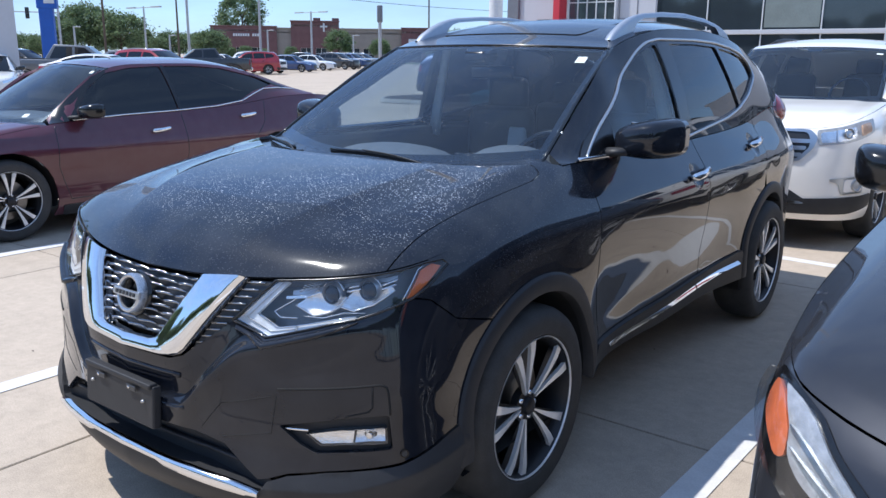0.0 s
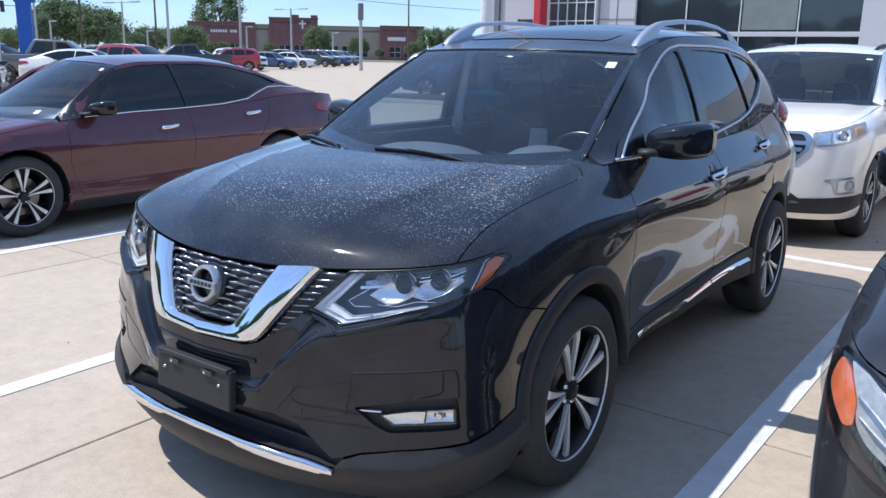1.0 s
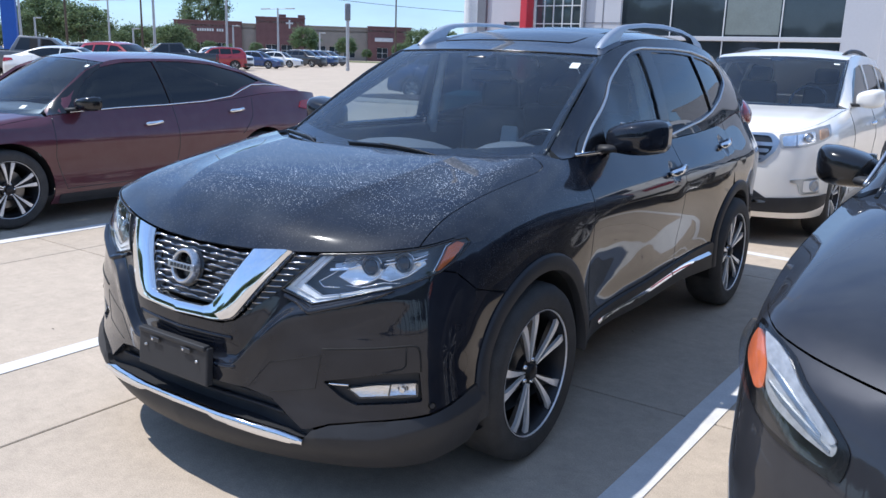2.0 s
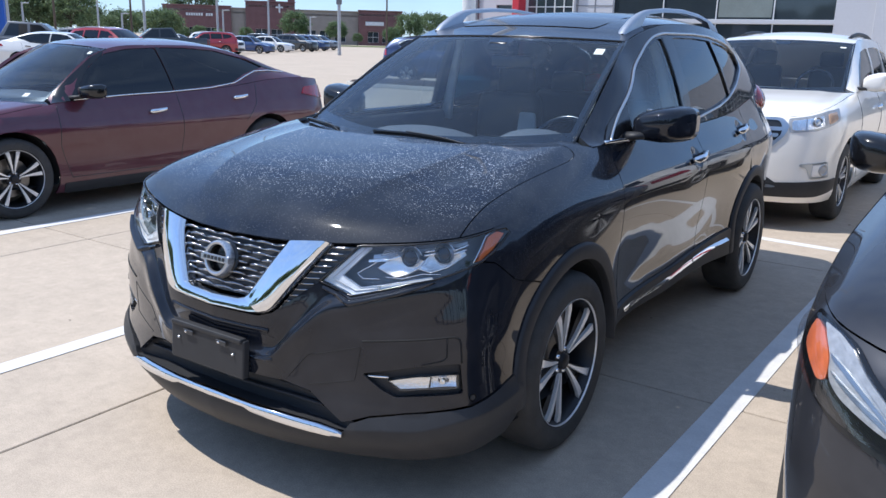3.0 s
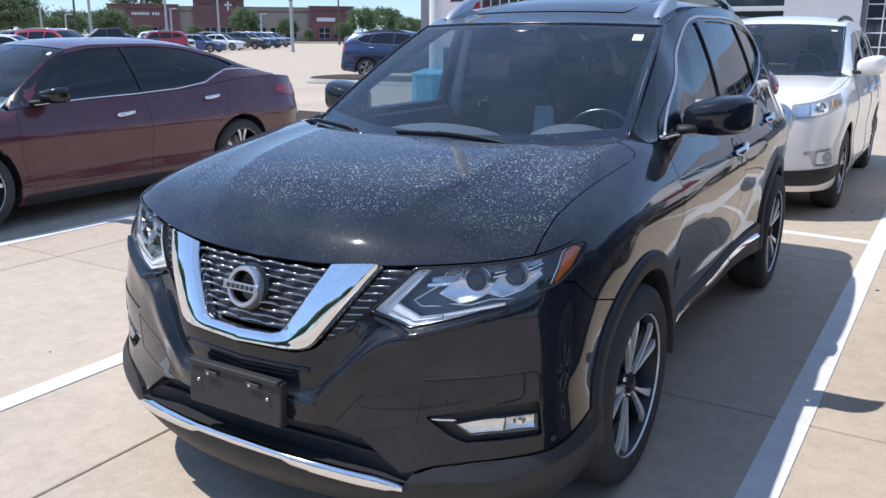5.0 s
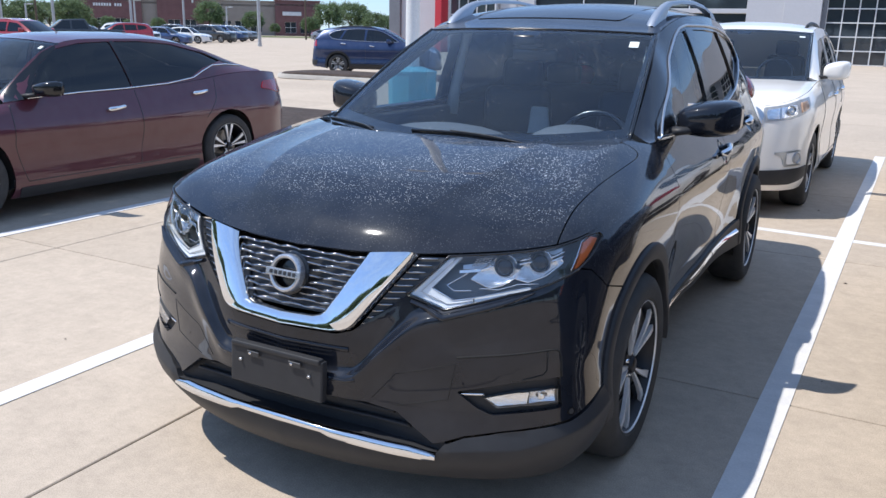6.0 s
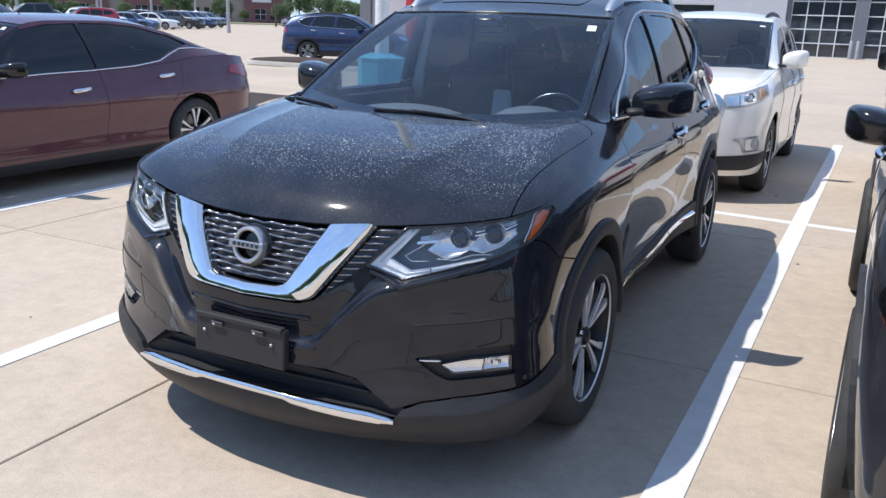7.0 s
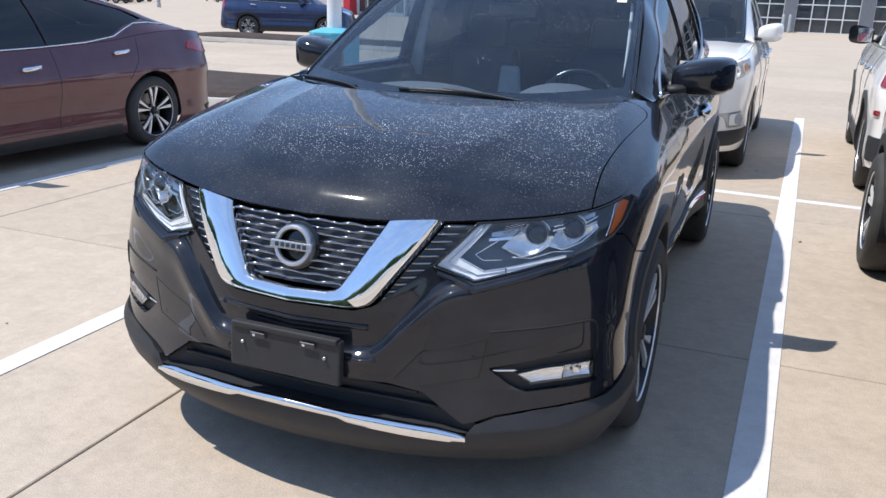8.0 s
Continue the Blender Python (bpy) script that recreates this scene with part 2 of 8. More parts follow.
# ---- smooth tables and surfaces ----
def spline(table):
    """A smooth curve through a short table of (t, value, ...) rows: a function of t (arrays too)."""
    a = np.array(table, float)
    t, v = a[:, 0], a[:, 1:]
    h, s = np.diff(t), np.diff(v, axis=0) / np.diff(t)[:, None]
    m = np.empty_like(v)
    m[0], m[-1] = s[0], s[-1]
    for i in range(1, len(t) - 1):
        w = h[i - 1] / (h[i - 1] + h[i])
        m[i] = s[i - 1] * (1 - w) + s[i] * w
        flat = s[i - 1] * s[i] <= 0
        m[i][flat] *= 0.3

    def value(q):
        q = np.clip(np.asarray(q, float), t[0], t[-1])
        i = np.clip(np.searchsorted(t, q) - 1, 0, len(t) - 2)
        k = ((q - t[i]) / h[i])[..., None]
        d = h[i][..., None]
        r = (2 * k**3 - 3 * k**2 + 1) * v[i] + (k**3 - 2 * k**2 + k) * d * m[i] + (3 * k**2 - 2 * k**3) * v[i + 1] + (k**3 - k**2) * d * m[i + 1]
        return r[..., 0] if v.shape[1] == 1 else r
    return value


class Shell:
    """The side of a car's body, from the middle of its front round to the middle of its tail: a plan, set in by an amount that changes with the height."""

    def __init__(self, plan, front, side, rear, top, bottom, ridge=None, cheek=None, scoop=None, crisp=0.10):
        p = np.array(plan, float)
        c = np.concatenate([[0], np.cumsum(np.hypot(*np.diff(p, axis=0).T))])
        f = spline(np.column_stack([c, p]))
        q = np.linspace(0, c[-1], 900)
        xy = f(q)
        # ease the curvature where the nose turns into the flank
        k = np.exp(-np.linspace(-2, 2, 31) ** 2)
        wide = np.pad(xy, ((15, 15), (0, 0)), mode="reflect", reflect_type="odd")
        xy = np.column_stack([np.convolve(wide[:, i], k / k.sum(), mode="valid") for i in (0, 1)])
        xy[0, 0] = xy[-1, 0] = 0.0
        self.u = np.concatenate([[0], np.cumsum(np.hypot(*np.diff(xy, axis=0).T))])
        self.xy = xy
        tan = np.gradient(xy, self.u, axis=0)
        k = np.exp(-np.linspace(-2, 2, 61) ** 2)
        tan = np.column_stack([np.convolve(np.pad(tan[:, i], 30, mode="edge"), k / k.sum(), mode="valid") for i in (0, 1)])
        tan[0] = (1, 0)
        tan /= np.linalg.norm(tan, axis=1)[:, None]
        self.out = np.column_stack([tan[:, 1], -tan[:, 0]])
        # how far the front's and the tail's profiles take over from the side's
        nx, ny = self.out.T
        wf, ws, wr = (np.maximum(-ny, 0) ** 2 + 4e-4) ** 0.34 - 4e-4**0.34, nx**2, np.maximum(ny, 0) ** 2
        k = np.exp(-np.linspace(-2, 2, 41) ** 2)
        ease = lambda w: np.convolve(np.pad(w, 20, mode="edge"), k / k.sum(), mode="valid")
        self.wf, self.wr = ease(wf / (wf + ws + wr)), ease(wr / (wf + ws + wr))
        def eased(table, reach):
            z = np.arange(0.05, 1.6, 0.002)
            w = np.exp(-np.linspace(-2.4, 2.4, int(reach / 0.002) * 2 + 1) ** 2)
            v = np.convolve(np.pad(spline(table)(z), len(w) // 2, mode="edge"), w / w.sum(), mode="valid")
            return lambda q: np.interp(q, z, v)
        self.front, self.side, self.rear = eased(front, 0.03), eased(side, crisp), eased(rear, 0.05)
        self.top_of, self.bottom_of = spline(top), spline(bottom)
        self.length = self.u[-1]
        self.ridge = spline(ridge) if ridge else None
        self.cheek, self.scoop = cheek, spline(scoop) if scoop else None

    def at(self, u, z):
        u, z = np.asarray(u, float), np.asarray(z, float)
        flip = np.where(u < 0, -1.0, 1.0)
        a = np.abs(u)
        x, y = np.interp(a, self.u, self.xy[:, 0]), np.interp(a, self.u, self.xy[:, 1])
        nx, ny = np.interp(a, self.u, self.out[:, 0]), np.interp(a, self.u, self.out[:, 1])
        wf, wr = np.interp(a, self.u, self.wf), np.interp(a, self.u, self.wr)
        d = wf * self.front(z) + (1 - wf - wr) * self.side(z) + wr * self.rear(z)
        if self.ridge:
            # a crease along the bumper: a crest that drops back above into a shallow channel
            r = self.ridge(a)
            dz = z - r[..., 0]
            crest = np.exp(-((dz / np.where(dz > 0, 0.018, 0.06)) ** 2))
            step = np.clip(dz / 0.03, 0, 1)
            channel = step * step * (3 - 2 * step) * np.exp(-((dz / 0.12) ** 2)) * (dz > 0)
            d = d - r[..., 1] * crest + r[..., 2] * channel
        if self.cheek:
            # the corner of the bumper stands out below the lamp
            u0, wide, out, z0, z1 = self.cheek
            soft = lambda t: np.clip(t, 0, 1) ** 2 * (3 - 2 * np.clip(t, 0, 1))
            d = d - out * np.exp(-(((a - u0) / wide) ** 2)) * soft((z - z0) / 0.26) * soft((z1 - z) / 0.30)
        if self.scoop:
            # the hollow pressed into the lower doors: its height, depth and reach below and above
            q = self.scoop(y)
            dz = z - q[..., 0]
            d = d + q[..., 1] * nx**2 * np.exp(-((dz / np.where(dz > 0, q[..., 3], q[..., 2])) ** 2))
            # below it the sill turns in under the doors
            k = np.clip((q[..., 0] - z) / 0.13, 0, 1)
            d = d + q[..., 1] * nx**2 * (1.7 * k * k * (3 - 2 * k) + (dz < 0) * (1 - np.exp(-((dz / q[..., 2]) ** 2))))
        return np.stack([flip * (x - nx * d), y - ny * d, z], axis=-1)

    def uy(self, y):
        """The place along the side whose plan has that y."""
        return float(np.interp(y, self.xy[:, 1], self.u))

    def yof(self, u):
        return np.interp(np.abs(u), self.u, self.xy[:, 1])

    def top(self, u):
        return self.top_of(self.yof(u))

    def edge(self, u):
        return self.at(u, self.top(u))


SUV = Shell(
    plan=[(0, -0.01), (0.25, 0.008), (0.45, 0.052), (0.62, 0.113), (0.76, 0.185), (0.86, 0.285), (0.91, 0.44), (0.925, 0.65), (0.927, 0.95), (0.925, 1.6), (0.925, 2.6), (0.918, 3.6),
          (0.90, 4.2), (0.85, 4.48), (0.70, 4.62), (0.4, 4.67), (0, 4.69)],
    front=[(0.15, 0.09), (0.22, 0.02), (0.30, -0.02), (0.36, -0.015), (0.45, 0.0), (0.55, 0.0), (0.63, 0.004), (0.70, 0.021), (0.76, 0.040), (0.82, 0.061), (0.88, 0.089), (0.92, 0.115), (0.97, 0.17), (1.2, 0.34)],
    side=[(0.15, 0.08), (0.25, 0.04), (0.34, 0.008), (0.45, 0.012), (0.55, 0.026), (0.65, 0.026), (0.75, 0.014), (0.85, 0.004), (0.92, 0.006), (0.98, 0.022), (1.04, 0.05), (1.1, 0.08), (1.16, 0.112), (1.25, 0.15)],
    rear=[(0.15, 0.1), (0.3, 0.02), (0.5, 0), (0.7, 0.02), (0.9, 0.05), (1.25, 0.12)],
    top=[(-0.02, 0.897), (0.008, 0.905), (0.055, 0.916), (0.125, 0.932), (0.205, 0.948), (0.31, 0.965), (0.45, 0.988), (0.7, 1.05), (1.0, 1.122), (1.3, 1.163), (1.66, 1.16), (2.5, 1.165), (3.4, 1.19), (4.1, 1.25), (4.7, 1.2)],
    bottom=[(-0.02, 0.2), (0.5, 0.2), (1.5, 0.22), (4, 0.24), (4.7, 0.3)])

TUCKED = Shell(
    plan=[(0, -0.01), (0.25, 0.008), (0.45, 0.052), (0.62, 0.113), (0.76, 0.185), (0.86, 0.285), (0.91, 0.44), (0.925, 0.65), (0.927, 0.95), (0.92, 1.6), (0.915, 2.6), (0.905, 3.6),
          (0.885, 4.2), (0.84, 4.48), (0.70, 4.62), (0.4, 4.67), (0, 4.69)],
    front=[(0.15, 0.09), (0.22, 0.02), (0.30, -0.02), (0.36, -0.015), (0.45, 0.0), (0.55, 0.0), (0.63, 0.004), (0.70, 0.021), (0.76, 0.040), (0.82, 0.061), (0.88, 0.089), (0.92, 0.115), (0.97, 0.17), (1.2, 0.34)],
    side=[(0.15, 0.15), (0.25, 0.12), (0.34, 0.09), (0.45, 0.066), (0.55, 0.052), (0.65, 0.042), (0.75, 0.034), (0.85, 0.032), (0.92, 0.036), (0.98, 0.048), (1.04, 0.068), (1.1, 0.09), (1.16, 0.116), (1.25, 0.15)],
    rear=[(0.15, 0.1), (0.3, 0.02), (0.5, 0), (0.7, 0.02), (0.9, 0.05), (1.25, 0.12)],
    top=[(-0.02, 0.897), (0.008, 0.905), (0.055, 0.916), (0.125, 0.932), (0.205, 0.948), (0.31, 0.965), (0.45, 0.988), (0.7, 1.05), (1.0, 1.122), (1.3, 1.163), (1.66, 1.16), (2.5, 1.165), (3.4, 1.19), (4.1, 1.25), (4.7, 1.2)],
    bottom=[(-0.02, 0.2), (0.5, 0.2), (1.5, 0.22), (4, 0.24), (4.7, 0.3)])

NOSED = Shell(
    plan=[(0, -0.01), (0.25, 0.008), (0.45, 0.052), (0.62, 0.113), (0.76, 0.185), (0.86, 0.285), (0.91, 0.44), (0.925, 0.65), (0.927, 0.95), (0.925, 1.6), (0.925, 2.6), (0.912, 3.6),
          (0.872, 4.2), (0.805, 4.48), (0.66, 4.62), (0.4, 4.67), (0, 4.69)],
    front=[(0.15, 0.09), (0.22, 0.02), (0.30, -0.02), (0.36, -0.015), (0.45, 0.0), (0.55, 0.0), (0.63, 0.004), (0.70, 0.021), (0.76, 0.040), (0.82, 0.061), (0.88, 0.089), (0.92, 0.115), (0.97, 0.17), (1.2, 0.34)],
    side=[(0.15, 0.08), (0.25, 0.04), (0.34, 0.008), (0.45, 0.014), (0.55, 0.024), (0.65, 0.022), (0.75, 0.014), (0.85, 0.006), (0.92, 0.003), (0.975, 0.007), (1.005, 0.020), (1.05, 0.046), (1.1, 0.078), (1.16, 0.112), (1.25, 0.15)],
    rear=[(0.15, 0.1), (0.3, 0.02), (0.5, 0), (0.7, 0.02), (0.9, 0.05), (1.25, 0.12)],
    top=[(-0.02, 0.897), (0.008, 0.905), (0.055, 0.916), (0.125, 0.932), (0.205, 0.948), (0.31, 0.965), (0.45, 0.988), (0.7, 1.05), (1.0, 1.122), (1.3, 1.163), (1.66, 1.16), (2.5, 1.165), (3.4, 1.19), (4.1, 1.25), (4.7, 1.2)],
    bottom=[(-0.02, 0.2), (0.5, 0.2), (1.5, 0.22), (4, 0.24), (4.7, 0.3)],
    ridge=[(0.0, 0.513, 0.010, 0.012), (0.2, 0.515, 0.012, 0.015), (0.27, 0.53, 0.013, 0.017), (0.354, 0.616, 0.014, 0.017), (0.468, 0.720, 0.018, 0.010), (0.561, 0.749, 0.018, 0.004), (0.693, 0.783, 0.015, 0), (0.80, 0.808, 0.010, 0), (0.88, 0.826, 0.004, 0), (1.0, 0.86, 0, 0), (1.2, 0.9, 0, 0)],
    cheek=(1.02, 0.17, 0.026, 0.14, 0.90),
    scoop=[(0.0, 0.48, 0, 0.04, 0.3), (1.36, 0.48, 0, 0.04, 0.3), (1.56, 0.48, 0.024, 0.04, 0.28), (2.3, 0.50, 0.028, 0.04, 0.26), (2.9, 0.53, 0.022, 0.05, 0.24), (3.3, 0.56, 0, 0.05, 0.2), (4.7, 0.56, 0, 0.05, 0.2)], crisp=0.045)

SEDAN = Shell(
    plan=[(0, 0.0), (0.3, 0.03), (0.55, 0.11), (0.75, 0.26), (0.87, 0.48), (0.915, 0.8), (0.93, 1.2), (0.925, 2.4), (0.93, 3.5), (0.92, 4.25), (0.885, 4.62), (0.76, 4.84), (0.45, 4.93), (0, 4.95)],
    front=[(0.14, 0.08), (0.22, 0.01), (0.4, 0.0), (0.55, 0.0), (0.68, 0.03), (0.75, 0.08), (0.9, 0.2), (1.1, 0.3)],
    side=[(0.14, 0.09), (0.24, 0.032), (0.32, 0.034), (0.45, 0.042), (0.55, 0.030), (0.65, 0.010), (0.72, 0.0), (0.8, 0.02), (0.88, 0.045), (0.96, 0.08), (1.05, 0.12), (1.2, 0.2)],
    rear=[(0.14, 0.12), (0.3, 0.03), (0.55, 0.0), (0.75, 0.02), (0.95, 0.05), (1.1, 0.08)],
    top=[(-0.02, 0.72), (0.11, 0.735), (0.26, 0.76), (0.48, 0.80), (0.8, 0.86), (1.2, 0.925), (1.7, 0.972), (2.6, 1.0), (3.4, 1.04), (4.0, 1.10), (4.5, 1.11), (4.9, 1.08)],
    bottom=[(-0.02, 0.16), (4.9, 0.2)])

WAGON = Shell(
    plan=[(0, 0.0), (0.3, 0.02), (0.55, 0.07), (0.75, 0.17), (0.88, 0.34), (0.935, 0.6), (0.95, 0.95), (0.955, 2.4), (0.95, 3.7), (0.93, 4.3), (0.87, 4.62), (0.7, 4.74), (0.4, 4.78), (0, 4.79)],
    front=[(0.18, 0.1), (0.28, 0.02), (0.4, 0.0), (0.6, 0.0), (0.75, 0.015), (0.9, 0.04), (1.0, 0.07), (1.06, 0.11), (1.2, 0.25)],
    side=[(0.18, 0.08), (0.3, 0.02), (0.45, 0.01), (0.6, 0.02), (0.75, 0.008), (0.88, 0.0), (0.98, 0.015), (1.08, 0.05), (1.16, 0.09), (1.25, 0.14)],
    rear=[(0.18, 0.1), (0.35, 0.02), (0.7, 0.0), (0.95, 0.04), (1.25, 0.1)],
    top=[(-0.02, 0.985), (0.07, 0.997), (0.17, 1.03), (0.34, 1.075), (0.6, 1.115), (0.95, 1.15), (1.4, 1.175), (2.4, 1.18), (3.6, 1.2), (4.3, 1.22), (4.8, 1.18)],
    bottom=[(-0.02, 0.24), (4.8, 0.28)])
# ---- mesh helpers ----
def mesh_part(name, verts, faces, mat, parent=None, label="", normals=None, smooth=True):
    me = bpy.data.meshes.new(name)
    me.from_pydata([tuple(map(float, v)) for v in verts], [], [tuple(map(int, f)) for f in faces])
    me.materials.append(mat)
    if smooth:
        me.polygons.foreach_set("use_smooth", [True] * len(me.polygons))
    if normals is not None:
        me.normals_split_custom_set_from_vertices([tuple(map(float, q)) for q in normals])
    me.update()
    ob = new(name, me)
    ob.parent = parent
    if label:
        ob["label"] = label
    return ob


def part(name, bm, mat, parent=None, label="", smooth=False):
    me = bpy.data.meshes.new(name)
    bm.to_mesh(me)
    bm.free()
    me.materials.append(mat)
    if smooth:
        me.polygons.foreach_set("use_smooth", [True] * len(me.polygons))
    ob = new(name, me)
    ob.parent = parent
    if label:
        ob["label"] = label
    return ob


def thing(name, m, label, category, group="", kind=""):
    ob = new(name)
    ob.empty_display_size = 0.2
    ob.matrix_world = m
    return tagged(ob, label, category, group, kind)


def block(sx, sy, sz, at=(0, 0, 0), bevel=0.01, seg=2, taper=1.0, turn=None):
    """A bevelled block standing about the point at; taper narrows its top."""
    bm = bmesh.new()
    bmesh.ops.create_cube(bm, size=1)
    for v in bm.verts:
        k = taper if v.co.z > 0 else 1.0
        v.co = Vector((v.co.x * sx * k, v.co.y * sy * k, v.co.z * sz))
    if bevel:
        bmesh.ops.bevel(bm, geom=bm.edges[:], offset=bevel, segments=seg, affect="EDGES", profile=0.5)
    if turn is not None:
        bmesh.ops.transform(bm, matrix=turn, verts=bm.verts)
    bmesh.ops.translate(bm, vec=at, verts=bm.verts)
    return bm


def closed(points, step):
    """The closed outline with its edges cut to step or less."""
    out = []
    for a, b in zip(points, list(points[1:]) + [points[0]]):
        a, b = np.array(a, float), np.array(b, float)
        n = max(1, int(np.ceil(np.linalg.norm(b - a) / step)))
        out += [a + (b - a) * i / n for i in range(n)]
    return np.array(out)


def softened(points, r, n=4):
    """The outline with its corners rounded."""
    out = []
    k = len(points)
    for i in range(k):
        a, b, c = (np.array(points[j % k], float) for j in (i - 1, i, i + 1))
        da, dc = np.linalg.norm(a - b), np.linalg.norm(c - b)
        ra = min(r, da * 0.45, dc * 0.45)
        p, q = b + (a - b) / da * ra, b + (c - b) / dc * ra
        for t in np.linspace(0, 1, n):
            out.append((1 - t) ** 2 * p + 2 * t * (1 - t) * b + t * t * q)
    return [tuple(o) for o in out]


def inside(pts, ring):
    x, y = pts[:, 0], pts[:, 1]
    hit = np.zeros(len(pts), bool)
    for (ax, ay), (bx, by) in zip(ring, np.roll(ring, -1, axis=0)):
        cross = ((ay > y) != (by > y))
        with np.errstate(divide="ignore", invalid="ignore"):
            hit ^= cross & (x < (bx - ax) * (y - ay) / (by - ay) + ax)
    return hit


def normals_of(surf, a, b, e=2e-3):
    du = surf(a + e, b) - surf(a - e, b)
    dv = surf(a, b + e) - surf(a, b - e)
    n = np.cross(du, dv)
    return n / np.maximum(np.linalg.norm(n, axis=-1, keepdims=True), 1e-12)


def patch(name, outline, surf, mat, parent, off=0.0, thick=0.012, step=0.05, holes=(), label="", sign=1.0, dome=None, extra=None, bend=None):
    """A panel cut out of a surface along an outline in the surface's own two coordinates, with a turned-in rim."""
    from mathutils.geometry import delaunay_2d_cdt
    rings = [closed(r, step) for r in (outline, *holes)]
    pts = np.concatenate(rings)
    edges, k = [], 0
    for r in rings:
        edges += [(k + i, k + (i + 1) % len(r)) for i in range(len(r))]
        k += len(r)
    lo, hi = pts.min(0), pts.max(0)
    gx, gy = np.meshgrid(np.arange(lo[0] + step / 2, hi[0], step), np.arange(lo[1] + step / 2, hi[1], step))
    grid = np.column_stack([gx.ravel(), gy.ravel()])
    if len(grid):
        ok = inside(grid, rings[0])
        for r in rings[1:]:
            ok &= ~inside(grid, r)
        near = np.sqrt(((grid[:, None, :] - pts[None]) ** 2).sum(-1)).min(1) if len(grid) * len(pts) < 4e6 else np.full(len(grid), 9.0)
        grid = grid[ok & (near > step * 0.45)]
    if extra is not None:
        ok = inside(extra, rings[0])
        for r in rings[1:]:
            ok &= ~inside(extra, r)
        extra = extra[ok]
        extra = extra[np.sqrt(((extra[:, None, :] - pts[None]) ** 2).sum(-1)).min(1) > 0.004]
        grid = grid[np.sqrt(((grid[:, None, :] - extra[None]) ** 2).sum(-1)).min(1) > 0.011]
        grid = np.concatenate([grid, extra])
    allp = np.concatenate([pts, grid]) if len(grid) else pts
    vs, _, fs, _, _, _ = delaunay_2d_cdt([Vector(p) for p in allp.tolist()], edges, [], 0, 1e-6)
    v2 = np.array([tuple(v) for v in vs])
    tri = np.array([f for f in fs if len(f) == 3])
    c = v2[tri].mean(1)
    keep = inside(c, rings[0])
    for r in rings[1:]:
        keep &= ~inside(c, r)
    tri = tri[keep]
    a, b = v2[:, 0], v2[:, 1]
    nor = normals_of(surf, a, b) * sign
    top = surf(a, b) + nor * off
    if bend:
        nor = bend(a, b, nor)
    # wind every face along the surface's normal
    f0 = np.cross(top[tri[:, 1]] - top[tri[:, 0]], top[tri[:, 2]] - top[tri[:, 0]])
    flip = (f0 * nor[tri].mean(1)).sum(1) < 0
    tri[flip] = tri[flip][:, ::-1]
    if dome:
        # swell the middle: (height, width of the rounded edge)
        d = np.full(len(v2), 9.0)
        for r in rings:
            for p, q in zip(r, np.roll(r, -1, axis=0)):
                w = np.clip(((v2 - p) @ (q - p)) / max((q - p) @ (q - p), 1e-12), 0, 1)
                d = np.minimum(d, np.linalg.norm(v2 - (p + w[:, None] * (q - p)), axis=1))
        k = 1 - np.minimum(d / dome[1], 1)
        top = top + nor * (dome[0] * np.sqrt(np.maximum(1 - k * k, 0)))[:, None]
        fn = np.cross(top[tri[:, 1]] - top[tri[:, 0]], top[tri[:, 2]] - top[tri[:, 0]])
        acc = np.zeros_like(top)
        for i in range(3):
            np.add.at(acc, tri[:, i], fn)
        nor = acc / np.maximum(np.linalg.norm(acc, axis=1, keepdims=True), 1e-12)
    verts, norms, faces = list(top), list(nor), [tuple(t) for t in tri]
    if thick:
        count = {}
        for t in tri:
            for i in range(3):
                e = (t[i], t[(i + 1) % 3])
                count[(min(e), max(e))] = count.get((min(e), max(e)), 0) + 1
        for t in tri:
            for i in range(3):
                p, q = t[i], t[(i + 1) % 3]
                if count[(min(p, q), max(p, q))] != 1:
                    continue
                s = np.cross(top[q] - top[p], nor[p])
                s /= max(np.linalg.norm(s), 1e-9)
                k = len(verts)
                verts += [top[p], top[q], top[q] - nor[q] * thick, top[p] - nor[p] * thick]
                norms += [s] * 4
                faces.append((k + 3, k + 2, k + 1, k))
    return mesh_part(name, verts, faces, mat, parent, label, norms)


def sheet(name, surf, us, vs, mat, parent, label="", sign=1.0, off=0.0, bend=None):
    """A whole surface as an even grid."""
    a, b = np.meshgrid(us, vs, indexing="ij")
    nor = normals_of(surf, a, b, 1e-3) * sign
    p = surf(a, b) + nor * off
    if bend:
        nor = bend(a, b, nor)
    n, m = a.shape
    faces = []
    for i in range(n - 1):
        for j in range(m - 1):
            q = (i * m + j, (i + 1) * m + j, (i + 1) * m + j + 1, i * m + j + 1)
            faces.append(q if sign > 0 else q[::-1])
    return mesh_part(name, p.reshape(-1, 3), faces, mat, parent, label, nor.reshape(-1, 3))


